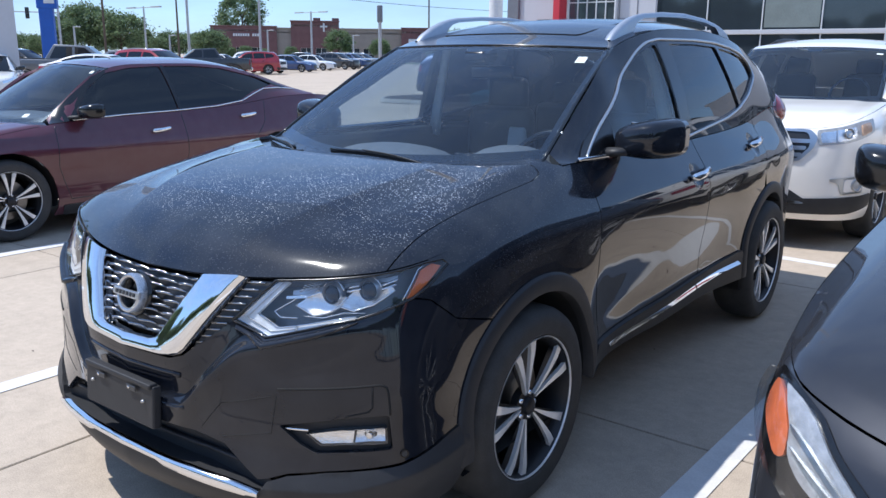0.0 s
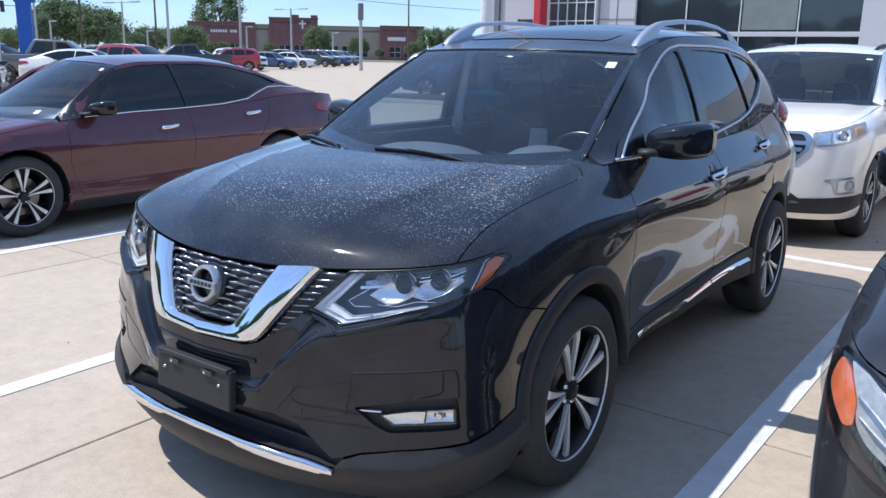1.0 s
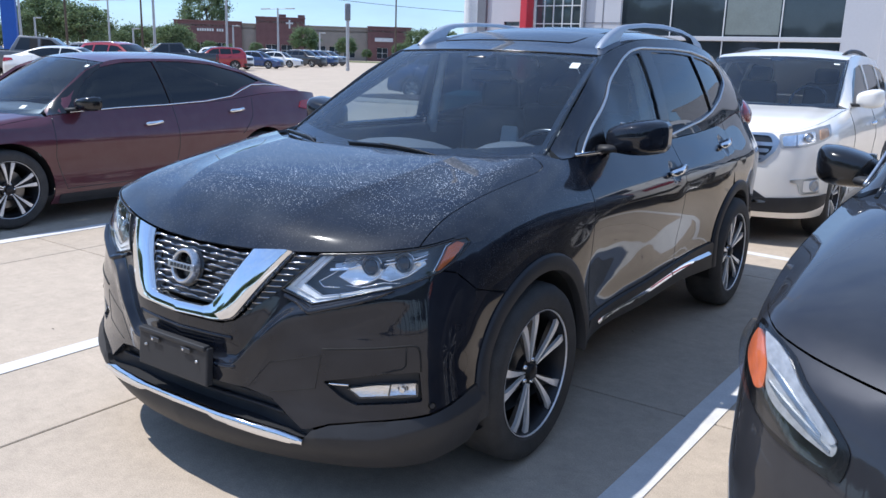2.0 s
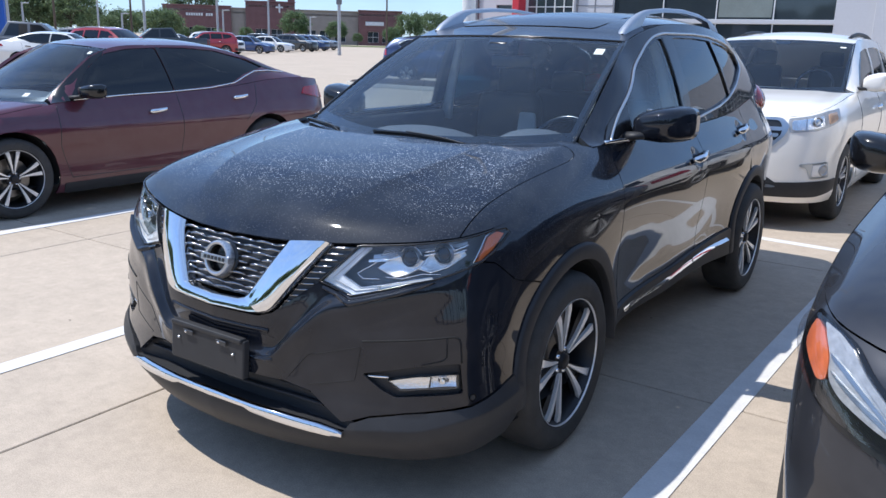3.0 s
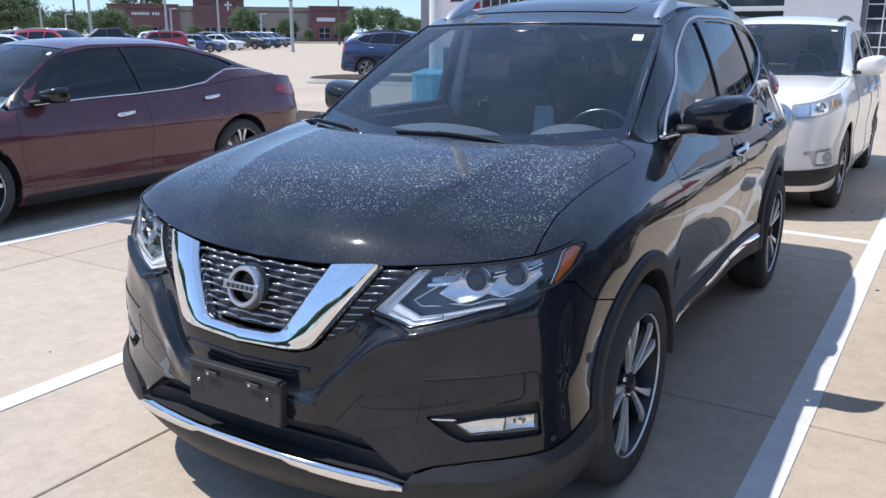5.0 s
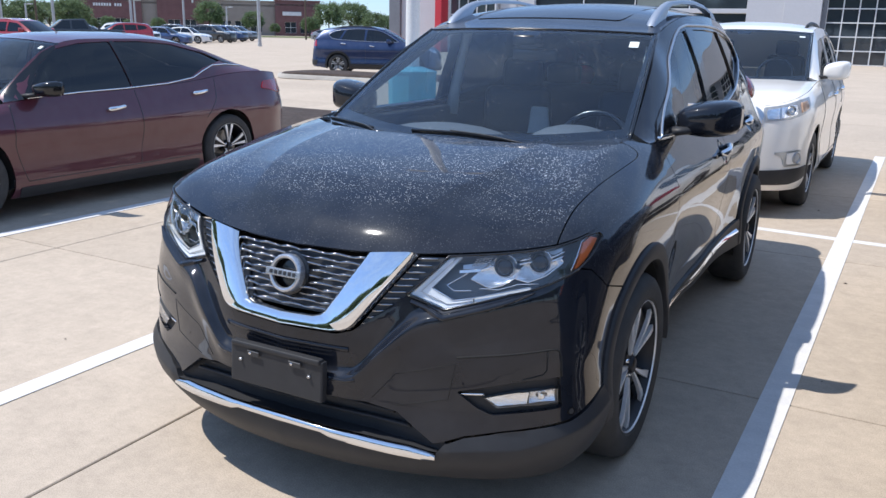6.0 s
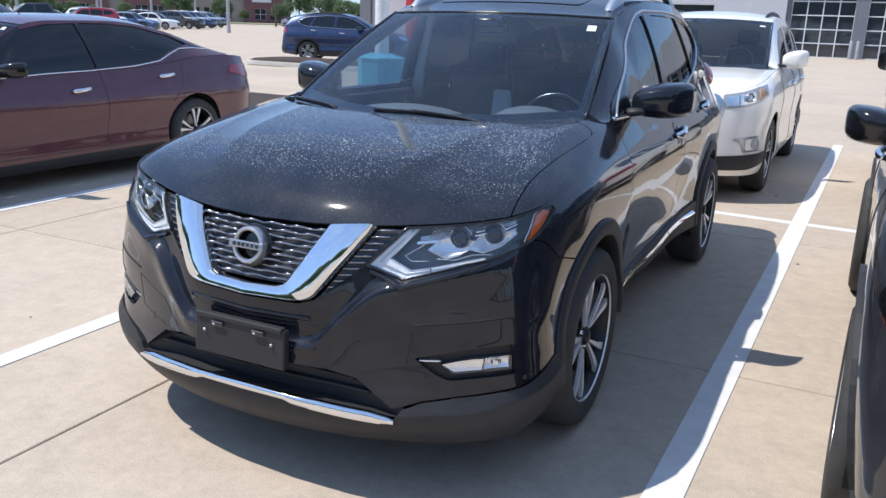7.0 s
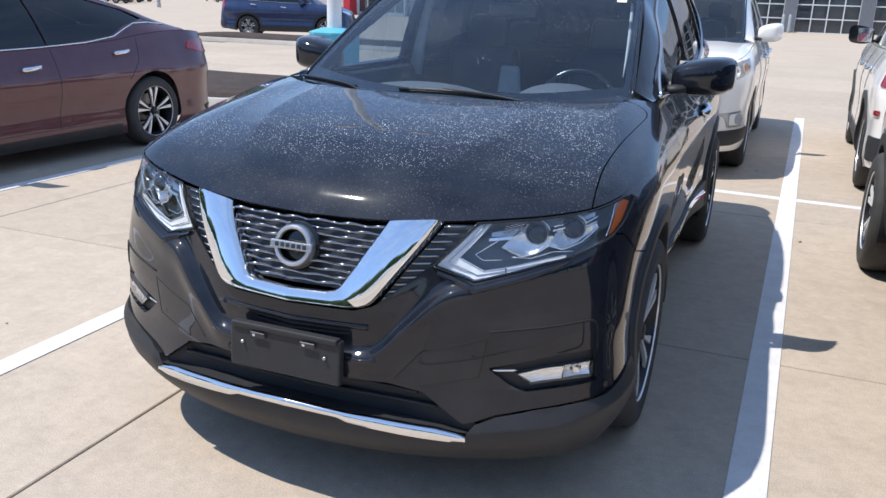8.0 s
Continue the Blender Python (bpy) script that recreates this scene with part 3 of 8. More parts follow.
def ribbon(name, outer, inner, surf, profile, mat, parent, n=120, off=0.0, label="", shut=False, sign=1.0):
    """A moulding between two lines on a surface; profile is (across, height) from the outer line to the inner."""
    def even(pts):
        p = np.array(pts, float)
        c = np.concatenate([[0], np.cumsum(np.linalg.norm(np.diff(p, axis=0), axis=1))])
        q = np.linspace(0, c[-1], n)
        return np.column_stack([np.interp(q, c, p[:, 0]), np.interp(q, c, p[:, 1])])
    o, i = even(outer), even(inner)
    rows = []
    for t, h in profile:
        p = o + (i - o) * t
        rows.append(surf(p[:, 0], p[:, 1]) + normals_of(surf, p[:, 0], p[:, 1]) * sign * (off + h))
    v = np.concatenate(rows)
    k = len(profile)
    f = [(a * n + j, a * n + j + 1, (a + 1) * n + j + 1, (a + 1) * n + j) for a in range(k - 1) for j in range(n - 1)]
    bm = bmesh.new()
    vs = [bm.verts.new(q) for q in v]
    for q in f:
        bm.faces.new([vs[m] for m in q])
    for j in (0, n - 1):
        bm.faces.new([vs[a * n + j] for a in range(k)])
    nrm = normals_of(surf, o[n // 2:n // 2 + 1, 0], o[n // 2:n // 2 + 1, 1])[0] * sign
    bm.faces.ensure_lookup_table()
    bm.normal_update()
    probe = bm.faces[(k // 2) * (n - 1) + n // 2]
    if probe.normal.dot(Vector(nrm)) < 0:
        bmesh.ops.reverse_faces(bm, faces=bm.faces)
    ob = part(name, bm, mat, parent, label, True)
    ob.data.set_sharp_from_angle(angle=radians(50))
    return ob


def tube_data(points, r, sides=8, flat=1.0, up=(0, 0, 1), caps=True):
    p = np.array(points, float)
    n = len(p)
    rr = np.full(n, r) if np.isscalar(r) else np.asarray(r, float)
    tan = np.gradient(p, axis=0)
    tan /= np.maximum(np.linalg.norm(tan, axis=1, keepdims=True), 1e-9)
    u = np.cross(tan, np.array(up, float))
    u /= np.maximum(np.linalg.norm(u, axis=1, keepdims=True), 1e-9)
    w = np.cross(u, tan)
    ang = np.arange(sides) * 2 * np.pi / sides
    v = p[:, None] + rr[:, None, None] * (np.cos(ang)[None, :, None] * u[:, None] + flat * np.sin(ang)[None, :, None] * w[:, None])
    f = []
    for i in range(n - 1):
        for j in range(sides):
            k = (j + 1) % sides
            f.append((i * sides + j, i * sides + k, (i + 1) * sides + k, (i + 1) * sides + j))
    if caps:
        f += [tuple(range(sides))[::-1], tuple((n - 1) * sides + j for j in range(sides))]
    return v.reshape(-1, 3), f


def tube(name, points, r, mat, parent, sides=8, flat=1.0, up=(0, 0, 1), label=""):
    v, f = tube_data(points, r, sides, flat, up)
    return mesh_part(name, v, f, mat, parent, label)


def joined(chunks):
    v, f, k = [], [], 0
    for a, b in chunks:
        v += [tuple(q) for q in a]
        f += [tuple(i + k for i in q) for q in b]
        k += len(a)
    return v, f


def lathe_data(profile, n=48, axis="x", centre=(0, 0, 0)):
    """A profile of (radius, along) turned round an axis."""
    pr = np.array(profile, float)
    a = np.arange(n) * 2 * np.pi / n
    rad, along = pr[:, 0][:, None], np.repeat(pr[:, 1][:, None], n, 1)
    c, s = rad * np.cos(a), rad * np.sin(a)
    v = np.stack({"x": (along, c, s), "z": (c, s, along), "y": (c, along, s)}[axis], -1).reshape(-1, 3) + np.array(centre)
    f = []
    for i in range(len(pr) - 1):
        for j in range(n):
            k = (j + 1) % n
            f.append((i * n + j, i * n + k, (i + 1) * n + k, (i + 1) * n + j))
    return v, f


def lathe(name, profile, mat, parent, n=48, axis="x", centre=(0, 0, 0), label=""):
    v, f = lathe_data(profile, n, axis, centre)
    bm = bmesh.new()
    vs = [bm.verts.new(q) for q in v]
    for q in f:
        bm.faces.new([vs[i] for i in q])
    bmesh.ops.remove_doubles(bm, verts=bm.verts, dist=1e-5)
    bmesh.ops.recalc_face_normals(bm, faces=bm.faces)
    ob = part(name, bm, mat, parent, label, True)
    ob.data.set_sharp_from_angle(angle=radians(38))
    return ob


def line_on(name, surf, pts, r, mat, parent, off=0.0, step=0.03, sign=1.0, sides=6, flat=1.0, shut=False, label=""):
    """A fine strip laid along a surface."""
    out = []
    pts = list(pts) + ([pts[0]] if shut else [])
    for a, b in zip(pts, pts[1:]):
        a, b = np.array(a, float), np.array(b, float)
        k = max(1, int(np.ceil(np.linalg.norm(b - a) / step)))
        out += [a + (b - a) * i / k for i in range(k)]
    out.append(np.array(pts[-1], float))
    q = np.array(out)
    n = normals_of(surf, q[:, 0], q[:, 1]) * sign
    p = surf(q[:, 0], q[:, 1]) + n * off
    v, f = tube_data(p, r, sides, flat, n.mean(0))
    return mesh_part(name, v, f, mat, parent, label)

# ---- cars ----
def wheel(parent, y, side, x_face, radius, rim, spokes=5, width=0.22, twin=True, detail=1, phase=0.25, splay=0.175):
    """A wheel: tyre, rim and its pieces; side is 1 on the car's left, -1 on its right."""
    w = new("wheel")
    w.parent = parent
    w.matrix_basis = Matrix.Translation((side * x_face, y, radius)) @ Matrix.Diagonal((side, 1, 1, 1))
    n = 56 if detail else 28
    h = width
    lathe("tyre", [(rim, -0.012), (rim + 0.012, 0.0), (rim + 0.05, 0.004), (radius - 0.035, 0.002), (radius - 0.014, -0.012), (radius - 0.003, -0.035), (radius, -0.07), (radius, -h + 0.07),
                   (radius - 0.004, -h + 0.035), (radius - 0.03, -h), (rim + 0.03, -h + 0.004), (rim, -h + 0.02)], M_TYRE, w, n)
    lathe("rim", [(rim + 0.002, -0.008), (rim + 0.001, -0.004), (rim - 0.001, -0.005), (rim - 0.003, -0.012)], M_MACHINED if detail else M_SATIN, w, n)
    lathe("rim_barrel", [(rim - 0.0043, -0.010), (rim - 0.02, -0.04), (rim - 0.022, -h + 0.02)], M_POCKET, w, n)
    lathe("brake_disc", [(0.001, -0.11), (rim * 0.68, -0.11), (rim * 0.68, -0.128), (0.001, -0.128)], M_DISC, w, 32)
    chunks, dark = [], []
    for i in range(spokes):
        a0 = 2 * math.pi * (i + phase) / spokes
        for s in ((-1, 1) if twin else (0,)):
            a_in, a_out = a0 + s * 0.13, a0 + s * (splay if twin else 0)
            pts, half = [], []
            for t in np.linspace(0, 1, 6):
                r = 0.05 + (rim - 0.006 - 0.05) * t
                a = a_in + (a_out - a_in) * t
                pts.append((r, a))
                half.append((0.003 + 0.0135 * t**1.1) if twin else (0.02 + 0.014 * t))
            v, f = [], []
            for (r, a), b in zip(pts, half):
                x = -0.014 - 0.026 * (1 - r / rim) ** 1.5 + (0.0 if r < rim * 0.9 else -0.004)
                for sx, lo in ((-1, 0), (1, 0), (1, 1), (-1, 1)):
                    px, py = r * math.cos(a) - sx * b * math.sin(a), r * math.sin(a) + sx * b * math.cos(a)
                    v.append((x - 0.014 * lo, px, py))
            for k in range(5):
                q = k * 4
                f += [(q + 1, q + 5, q + 4, q), (q + 2, q + 6, q + 5, q + 1), (q, q + 4, q + 7, q + 3)]
            chunks.append((v, f))
        if twin:
            v = []
            for r, b in ((0.05, 0.016), (rim * 0.55, 0.055), (rim - 0.014, 0.10)):
                for sx in (-1, 1):
                    a = a0 + sx * b / max(r, 0.03) * 0.7
                    v.append((-0.048, r * math.cos(a), r * math.sin(a)))
            dark.append((v, [(0, 1, 3, 2), (2, 3, 5, 4)]))
    for ch in chunks:
        mesh_part("spoke", ch[0], ch[1], M_MACHINED, w, smooth=False)
    for ch in dark:
        mesh_part("spoke_web", ch[0], ch[1], M_POCKET, w, smooth=False)
    lathe("hub_cap", [(0.001, -0.018), (0.022, -0.019), (0.03, -0.024), (0.034, -0.04), (0.062, -0.044), (0.066, -0.07)], M_POCKET, w, 24)
    if detail:
        for k in range(5):
            q = lathe_data([(0.001, -0.034), (0.008, -0.034), (0.01, -0.05)], 8, "x", (0, 0.047 * math.cos(k * 1.2566), 0.047 * math.sin(k * 1.2566)))
            mesh_part("wheel_nut", q[0], q[1], M_CHROME, w)
    return w


def arch_ring(cy, cz, r, lo, n=26):
    """Points of a wheel arch from its front foot over the top to its back foot."""
    a0 = math.asin(max(-1, min(1, (cz - lo) / r)))
    return [(cy - r * math.cos(a), cz + r * math.sin(a)) for a in np.linspace(-a0, math.pi + a0, n)]


class Car:
    """A car in its own axes: nose at y = 0, its left side towards +x, wheels on z = 0."""

    def __init__(self, name, m, label, shell, paint, hood_paint, roof, axles, radius, rim, track, hood_at, glass_at, step=0.06, group=""):
        self.root = thing(name, m, label, "car", group)
        self.s, self.paint, self.step = shell, paint, step
        self.hood_paint = hood_paint
        self.roof_edge = spline(roof)
        self.axles, self.radius, self.rim, self.track = axles, radius, rim, track
        self.hood_at, self.glass_at = hood_at, glass_at

    # surfaces
    def side(self, sign):
        def f(y, z):
            y, z = np.asarray(y, float), np.asarray(z, float)
            e = self.s.edge(np.interp(y, self.s.xy[:, 1], self.s.u))
            r = self.roof_edge(y)
            v = (z - e[..., 2]) / np.maximum(r[..., 1] - e[..., 2], 0.03)
            x = e[..., 0] + (r[..., 0] - e[..., 0]) * v + 0.022 * 4 * v * (1 - v) * np.clip((r[..., 1] - e[..., 2]) / 0.3, 0, 1)
            return np.stack([sign * x, y, z], -1)
        return f

    def hood_surface(self):
        h, s = self.hood_at, self.s
        uc, ub = s.uy(h["corner"]), s.uy(h["end"])
        centre = spline(h["centre"])
        f0 = s.edge(0.0)
        end = s.edge(ub)
        back0 = np.array([0.0, h["centre"][-1][0], h["centre"][-1][1]])

        def front(a):
            return s.edge(a * uc)

        def flank(b):
            return s.edge(uc + (ub - uc) * b)

        def back(a):
            k = (a**2)[..., None]
            p = back0 + (end - back0) * k
            p[..., 0] = a * end[0]
            return p

        def mid(b):
            y = f0[1] + (back0[1] - f0[1]) * b
            z = centre(y)
            z = z + (f0[2] - centre(f0[1])) * (1 - b) ** 8
            return np.stack([0 * b, y, z], -1)

        def f(a, b):
            a, b = np.asarray(a, float), np.clip(np.asarray(b, float), 0, 1.2)
            g = np.sign(a) + (a == 0)
            a = np.abs(a)
            kx, kz = a[..., None], (a**2.2)[..., None]
            k = np.concatenate([kx, kz, kz], -1)
            t = b[..., None]
            p = (1 - t) * front(a) + t * back(a) + (1 - k) * mid(b) + k * flank(b) - ((1 - t) * ((1 - k) * f0 + k * front(np.array(1.0))) + t * ((1 - k) * back0 + k * end))
            if "fold" in h:
                # a flat middle, a crease, a shallow hollow, and a second crease before the shoulder falls away
                lo, hi = (np.interp(b, [q[0] for q in h["fold"]], [q[i] for q in h["fold"]]) for i in (1, 2))
                t = np.clip((a - lo) / (hi - lo), 0, 1)
                ridge = 1 - h["drop"] * (1 - (1 - t) ** 2) - (1 - h["drop"]) * np.clip((a - hi) / (1 - hi), 0, 1)
            else:
                ridge = 1 / (1 + np.exp((a - h.get("ridge", 0.6) - 0.12 * b) / 0.03))
            rise = h.get("rise", 0.0) * np.clip(b * 3, 0, 1) * np.clip((1.35 - b) * 4, 0, 1)
            p[..., 2] += ridge * rise
            p[..., 0] *= g
            return p
        return f

    def shoulder(self):
        """Rounds the meeting of hood and fender: how each of them leans towards the other at the seam."""
        h, s, top = self.hood_at, self.s, self.hood_surface()
        uc, ub = s.uy(h["corner"]), s.uy(h["end"])
        bs = np.linspace(0, 1, 60)
        us = uc + (ub - uc) * bs
        ns = normals_of(s.at, us, s.top(us) - 0.004)
        nh = normals_of(top, np.full(60, 0.985), np.clip(bs, 0.03, 0.97), 1e-3)
        mid = ns + nh
        mid /= np.linalg.norm(mid, axis=1)[:, None]
        # the lip along the hood's front edge
        fa = np.linspace(0, 1, 40)
        lip = normals_of(s.at, fa * uc, s.top(fa * uc) - 0.004) + normals_of(top, fa * 0.985, np.full(40, 0.03), 1e-3)
        lip /= np.linalg.norm(lip, axis=1)[:, None]
        front = lambda a: np.stack([np.interp(np.abs(a), fa, lip[:, i]) for i in range(3)], -1)
        pick = lambda b: np.stack([np.interp(b, bs, mid[:, i]) for i in range(3)], -1)
        soft = lambda t: np.clip(t, 0, 1) ** 2 * (3 - 2 * np.clip(t, 0, 1))

        def lean(nor, goal, w, flip):
            goal = goal * np.stack([np.where(flip, -1.0, 1.0), np.ones_like(w), np.ones_like(w)], -1)
            n = nor * (1 - w)[..., None] + goal * w[..., None]
            return n / np.linalg.norm(n, axis=-1, keepdims=True)

        def on_hood(a, b, nor):
            nor = lean(nor, front(a), soft(1 - b / 0.12) * soft((0.95 - np.abs(a)) / 0.15), a < 0)
            return lean(nor, pick(b), soft((np.abs(a) - 0.74) / 0.25) * np.maximum(soft(b / 0.12), soft((np.abs(a) - 0.8) / 0.15)), a < 0)

        def on_side(u, z, nor):
            b = (np.abs(u) - uc) / (ub - uc)
            nor = lean(nor, front(u / uc), soft(1 - (s.top(u) - z) / 0.10) * soft((-b - 0.06) / 0.06), u < 0)
            return lean(nor, pick(b), soft(1 - (s.top(u) - z) / 0.13) * soft((b + 0.12) / 0.12) * soft((1.12 - b) / 0.12), u < 0)
        return on_hood, on_side

    def screen_surface(self):
        g = self.glass_at

        def f(a, b):
            a, b = np.asarray(a, float), np.asarray(b, float)
            k = np.abs(a) ** 2.1
            lo = np.stack([a * g["base"][0], g["base_mid"][0] + (g["base"][1] - g["base_mid"][0]) * k, g["base_mid"][1] + (g["base"][2] - g["base_mid"][1]) * k], -1)
            hi = np.stack([a * g["top"][0], g["top_mid"][0] + (g["top"][1] - g["top_mid"][0]) * k, g["top_mid"][1] + (g["top"][2] - g["top_mid"][1]) * k], -1)
            t = b[..., None]
            p = lo + (hi - lo) * t
            p[..., 2] += 0.03 * 4 * b * (1 - b) * 0.6
            return p
        return f

    def roof_surface(self):
        g = self.glass_at

        def f(a, b):
            a, b = np.asarray(a, float), np.asarray(b, float)
            k = np.abs(a) ** 2.1
            y0 = g["top_mid"][0] + (g["top"][1] - g["top_mid"][0]) * k
            y1 = g["roof_end_mid"] + (g["roof_end"] - g["roof_end_mid"]) * k
            y = y0 + (y1 - y0) * b
            e = self.roof_edge(np.clip(g["top"][1] + (g["roof_end"] - g["top"][1]) * b, g["top"][1], None))
            crown = (g["top_mid"][1] - g["top"][2]) * (1 - b) + g["crown"] * b + g.get("arch", 0.02) * 4 * b * (1 - b)
            return np.stack([a * e[..., 0], y, e[..., 1] + crown * (1 - np.abs(a) ** 2.3)], -1)
        return f

    def tail_surface(self):
        g, s = self.glass_at, self.s
        uq = s.uy(g["tail"])
        ends = s.edge(uq)
        midend = s.edge(s.length)

        def f(a, b):
            a, b = np.asarray(a, float), np.asarray(b, float)
            k = np.abs(a) ** 3
            yb = g["roof_end"] + (g["tail"] - g["roof_end"]) * b
            e = self.roof_edge(yb)
            ym = g["roof_end_mid"] + (g["tail"] + 0.1 - g["roof_end_mid"]) * b
            zm = self.roof_edge(g["roof_end"])[1] + g["crown"]
            zm = zm + (midend[2] - zm) * b
            x = e[..., 0]
            return np.stack([a * x, ym + (yb - ym) * k, zm + (e[..., 1] - zm) * k], -1)
        return f

    # panels
    def wheels(self, spokes=5, twin=True, detail=1, phase=0.25, splay=0.2):
        for y in self.axles:
            for sg in (1, -1):
                wheel(self.root, y, sg, self.track, self.radius, self.rim, spokes, twin=twin, detail=detail, phase=phase, splay=splay)
                v, f = lathe_data([(self.radius + 0.055, -0.04), (self.radius + 0.055, -0.3), (0.05, -0.3)], 30, "x", (0, y, self.radius))
                v = np.array(v)
                v[:, 0] = sg * (v[:, 0] + self.track)
                v[:, 2] = np.maximum(v[:, 2], 0.25)
                mesh_part("wheel_well", v, f, M_UNDER, self.root)
        s = self.s
        y1 = s.xy[-1, 1]
        part("underbody", block(self.track * 1.2, y1 - 0.5, 0.16, (0, y1 / 2, 0.33), 0.03), M_UNDER, self.root)
        part("floor_pan", block(self.track * 1.5, self.axles[1] - self.axles[0] - 2 * self.radius - 0.15, 0.1, (0, sum(self.axles) / 2, 0.33), 0.03), M_UNDER, self.root)

    def hood(self, name="hood", n=26):
        h = self.hood_surface()
        bend, cut = self.shoulder()[0], self.hood_at.get("cut")
        if cut:
            # the lid ends on a curved shut line; what lies outside it belongs to the fenders
            edge = [(float(a), float(b)) for b, a in zip(np.linspace(0.004, cut[-1][0], 40), spline(cut)(np.linspace(0.004, cut[-1][0], 40)))]
            last = edge[-1]
            lid = [(-0.6, 0.004), (-0.3, 0.004), (0, 0.004), (0.3, 0.004), (0.6, 0.004)] + edge + [(float(a), float(np.interp(abs(a), *zip(*self.hood_at["rear"])))) for a in np.linspace(0.89, -0.89, 33)] + [(-a, b) for a, b in edge[::-1]]
            bs = np.linspace(0.03, 1.0, 50)
            lines = [np.column_stack([g * (np.interp(bs, [q[0] for q in self.hood_at["fold"]], [q[i] for q in self.hood_at["fold"]]) + e), bs]) for g in (1, -1) for i in (1, 2) for e in (-0.008, 0.008)]
            patch(name, lid, h, self.hood_paint, self.root, step=0.03, bend=bend, thick=0.012, extra=np.concatenate(lines))
            for g in (1, -1):
                rest = [(g * (a + 0.006), b) for a, b in edge] + [(g * (last[0] - 0.02), 0.95), (g * (last[0] - 0.05), 1.02), (g * 1.0, 1.02), (g * 1.0, 0.5), (g * 1.0, 0.004)]
                patch("fender_top", rest, h, self.hood_paint, self.root, step=0.025, bend=bend, thick=0.012)
        else:
            sheet(name, h, np.linspace(-0.994, 0.994, n * 2 + 1), np.linspace(0.004, 1.0, n), self.hood_paint, self.root, sign=1.0, bend=bend)
        # closes the gaps at the edges of the lid from below
        sheet("engine_bay_tray", h, np.linspace(-0.9, 0.9, 17), np.linspace(0.06, 0.97, 9), M_UNDER, self.root, off=-0.03)
        return h

    def screen(self, mat=None, frit=True):
        f = self.screen_surface()
        ob = sheet("windshield", f, np.linspace(-1, 1, 33), np.linspace(0.0, 0.99, 14), mat or M_GLASS, self.root)
        for g in (1, -1):
            tube("screen_moulding", f(np.full(14, 1.0 * g), np.linspace(0.0, 1.0, 14)), 0.007, M_TRIM, self.root, 8)
        if frit:
            ring = [(-0.985, 0.0), (0.985, 0.0), (0.985, 0.985), (-0.985, 0.985)]
            hole = [(-0.955, 0.10), (-0.5, 0.075), (0, 0.065), (0.5, 0.075), (0.955, 0.10), (0.96, 0.955), (0.12, 0.96), (0.09, 0.9), (-0.09, 0.9), (-0.12, 0.96), (-0.96, 0.955)]
            patch("windshield_frit", ring, f, M_TRIM, self.root, off=-0.004, thick=0, step=0.1, holes=[hole])
        # the tray below the glass, where the wipers rest
        g = self.glass_at
        h = self.hood_surface()

        def cowl(a, b):
            a, b = np.asarray(a, float), np.asarray(b, float)
            lo = h(a, np.interp(np.abs(a), *zip(*self.hood_at["rear"])) if "rear" in self.hood_at else np.ones_like(a)) - np.array([0, 0.0, 0.014])
            return lo + (f(a, 0.03 + 0 * a) - lo) * b[..., None]
        sheet("cowl_panel", cowl, np.linspace(-1, 1, 21), np.linspace(0, 1, 3), M_TRIM, self.root)
        return f

    def roof(self, mat=None):
        f = self.roof_surface()
        sheet("roof", f, np.linspace(-1, 1, 31), np.linspace(0, 1, 22), mat or self.paint, self.root)
        return f

    def tail_glass(self):
        f = self.tail_surface()
        sheet("tailgate", f, np.linspace(-1, 1, 21), np.linspace(0, 1, 8), self.paint, self.root)
        s = self.s
        uq = s.uy(self.glass_at["tail"])

        def deck(a, b):
            a, b = np.asarray(a, float), np.asarray(b, float)
            e = s.edge((uq + (s.length - uq) * (1 - np.abs(a))))
            e[..., 0] *= np.where(a < 0, -1, 1)
            lo = f(a, 1 + 0 * a)
            return lo + (e - lo) * b[..., None]
        sheet("tail_deck", deck, np.linspace(-1, 1, 21), np.linspace(0, 1, 5), self.paint, self.root)
        patch("rear_window", softened([(-0.78, 0.12), (0.78, 0.12), (0.8, 0.8), (-0.8, 0.8)], 0.06), f, M_DARKGLASS if self.step < 0.1 else M_TRIM, self.root, off=0.004, thick=0, step=0.15)

    def greenhouse(self, panes, first, last, sign, trim=None, trim_pts=None, frame_mat=None):
        """One side of the cabin: the painted frame with its panes. Panes are (name, material, outline)."""
        f = self.side(sign)
        ys = np.linspace(first, last, 26)
        top = [(y, self.roof_edge(y)[1] - 0.002) for y in ys]
        low = [(y, float(self.s.edge(self.s.uy(y))[2]) + 0.002) for y in ys]
        ring = low + top[::-1]
        patch("side_frame", ring, f, frame_mat or self.paint, self.root, thick=0.03, step=self.step, holes=[p[2] for p in panes], sign=sign)
        for nm, mt, out in panes:
            ob = patch(nm, out, f, mt, self.root, off=-0.008, thick=0, step=self.step * 1.5, sign=sign)
        if trim_pts:
            line_on("window_trim", f, softened(trim_pts, 0.045, 7), 0.0065, trim or M_SATIN, self.root, off=0.004, sign=sign, shut=True, sides=8)
        return f

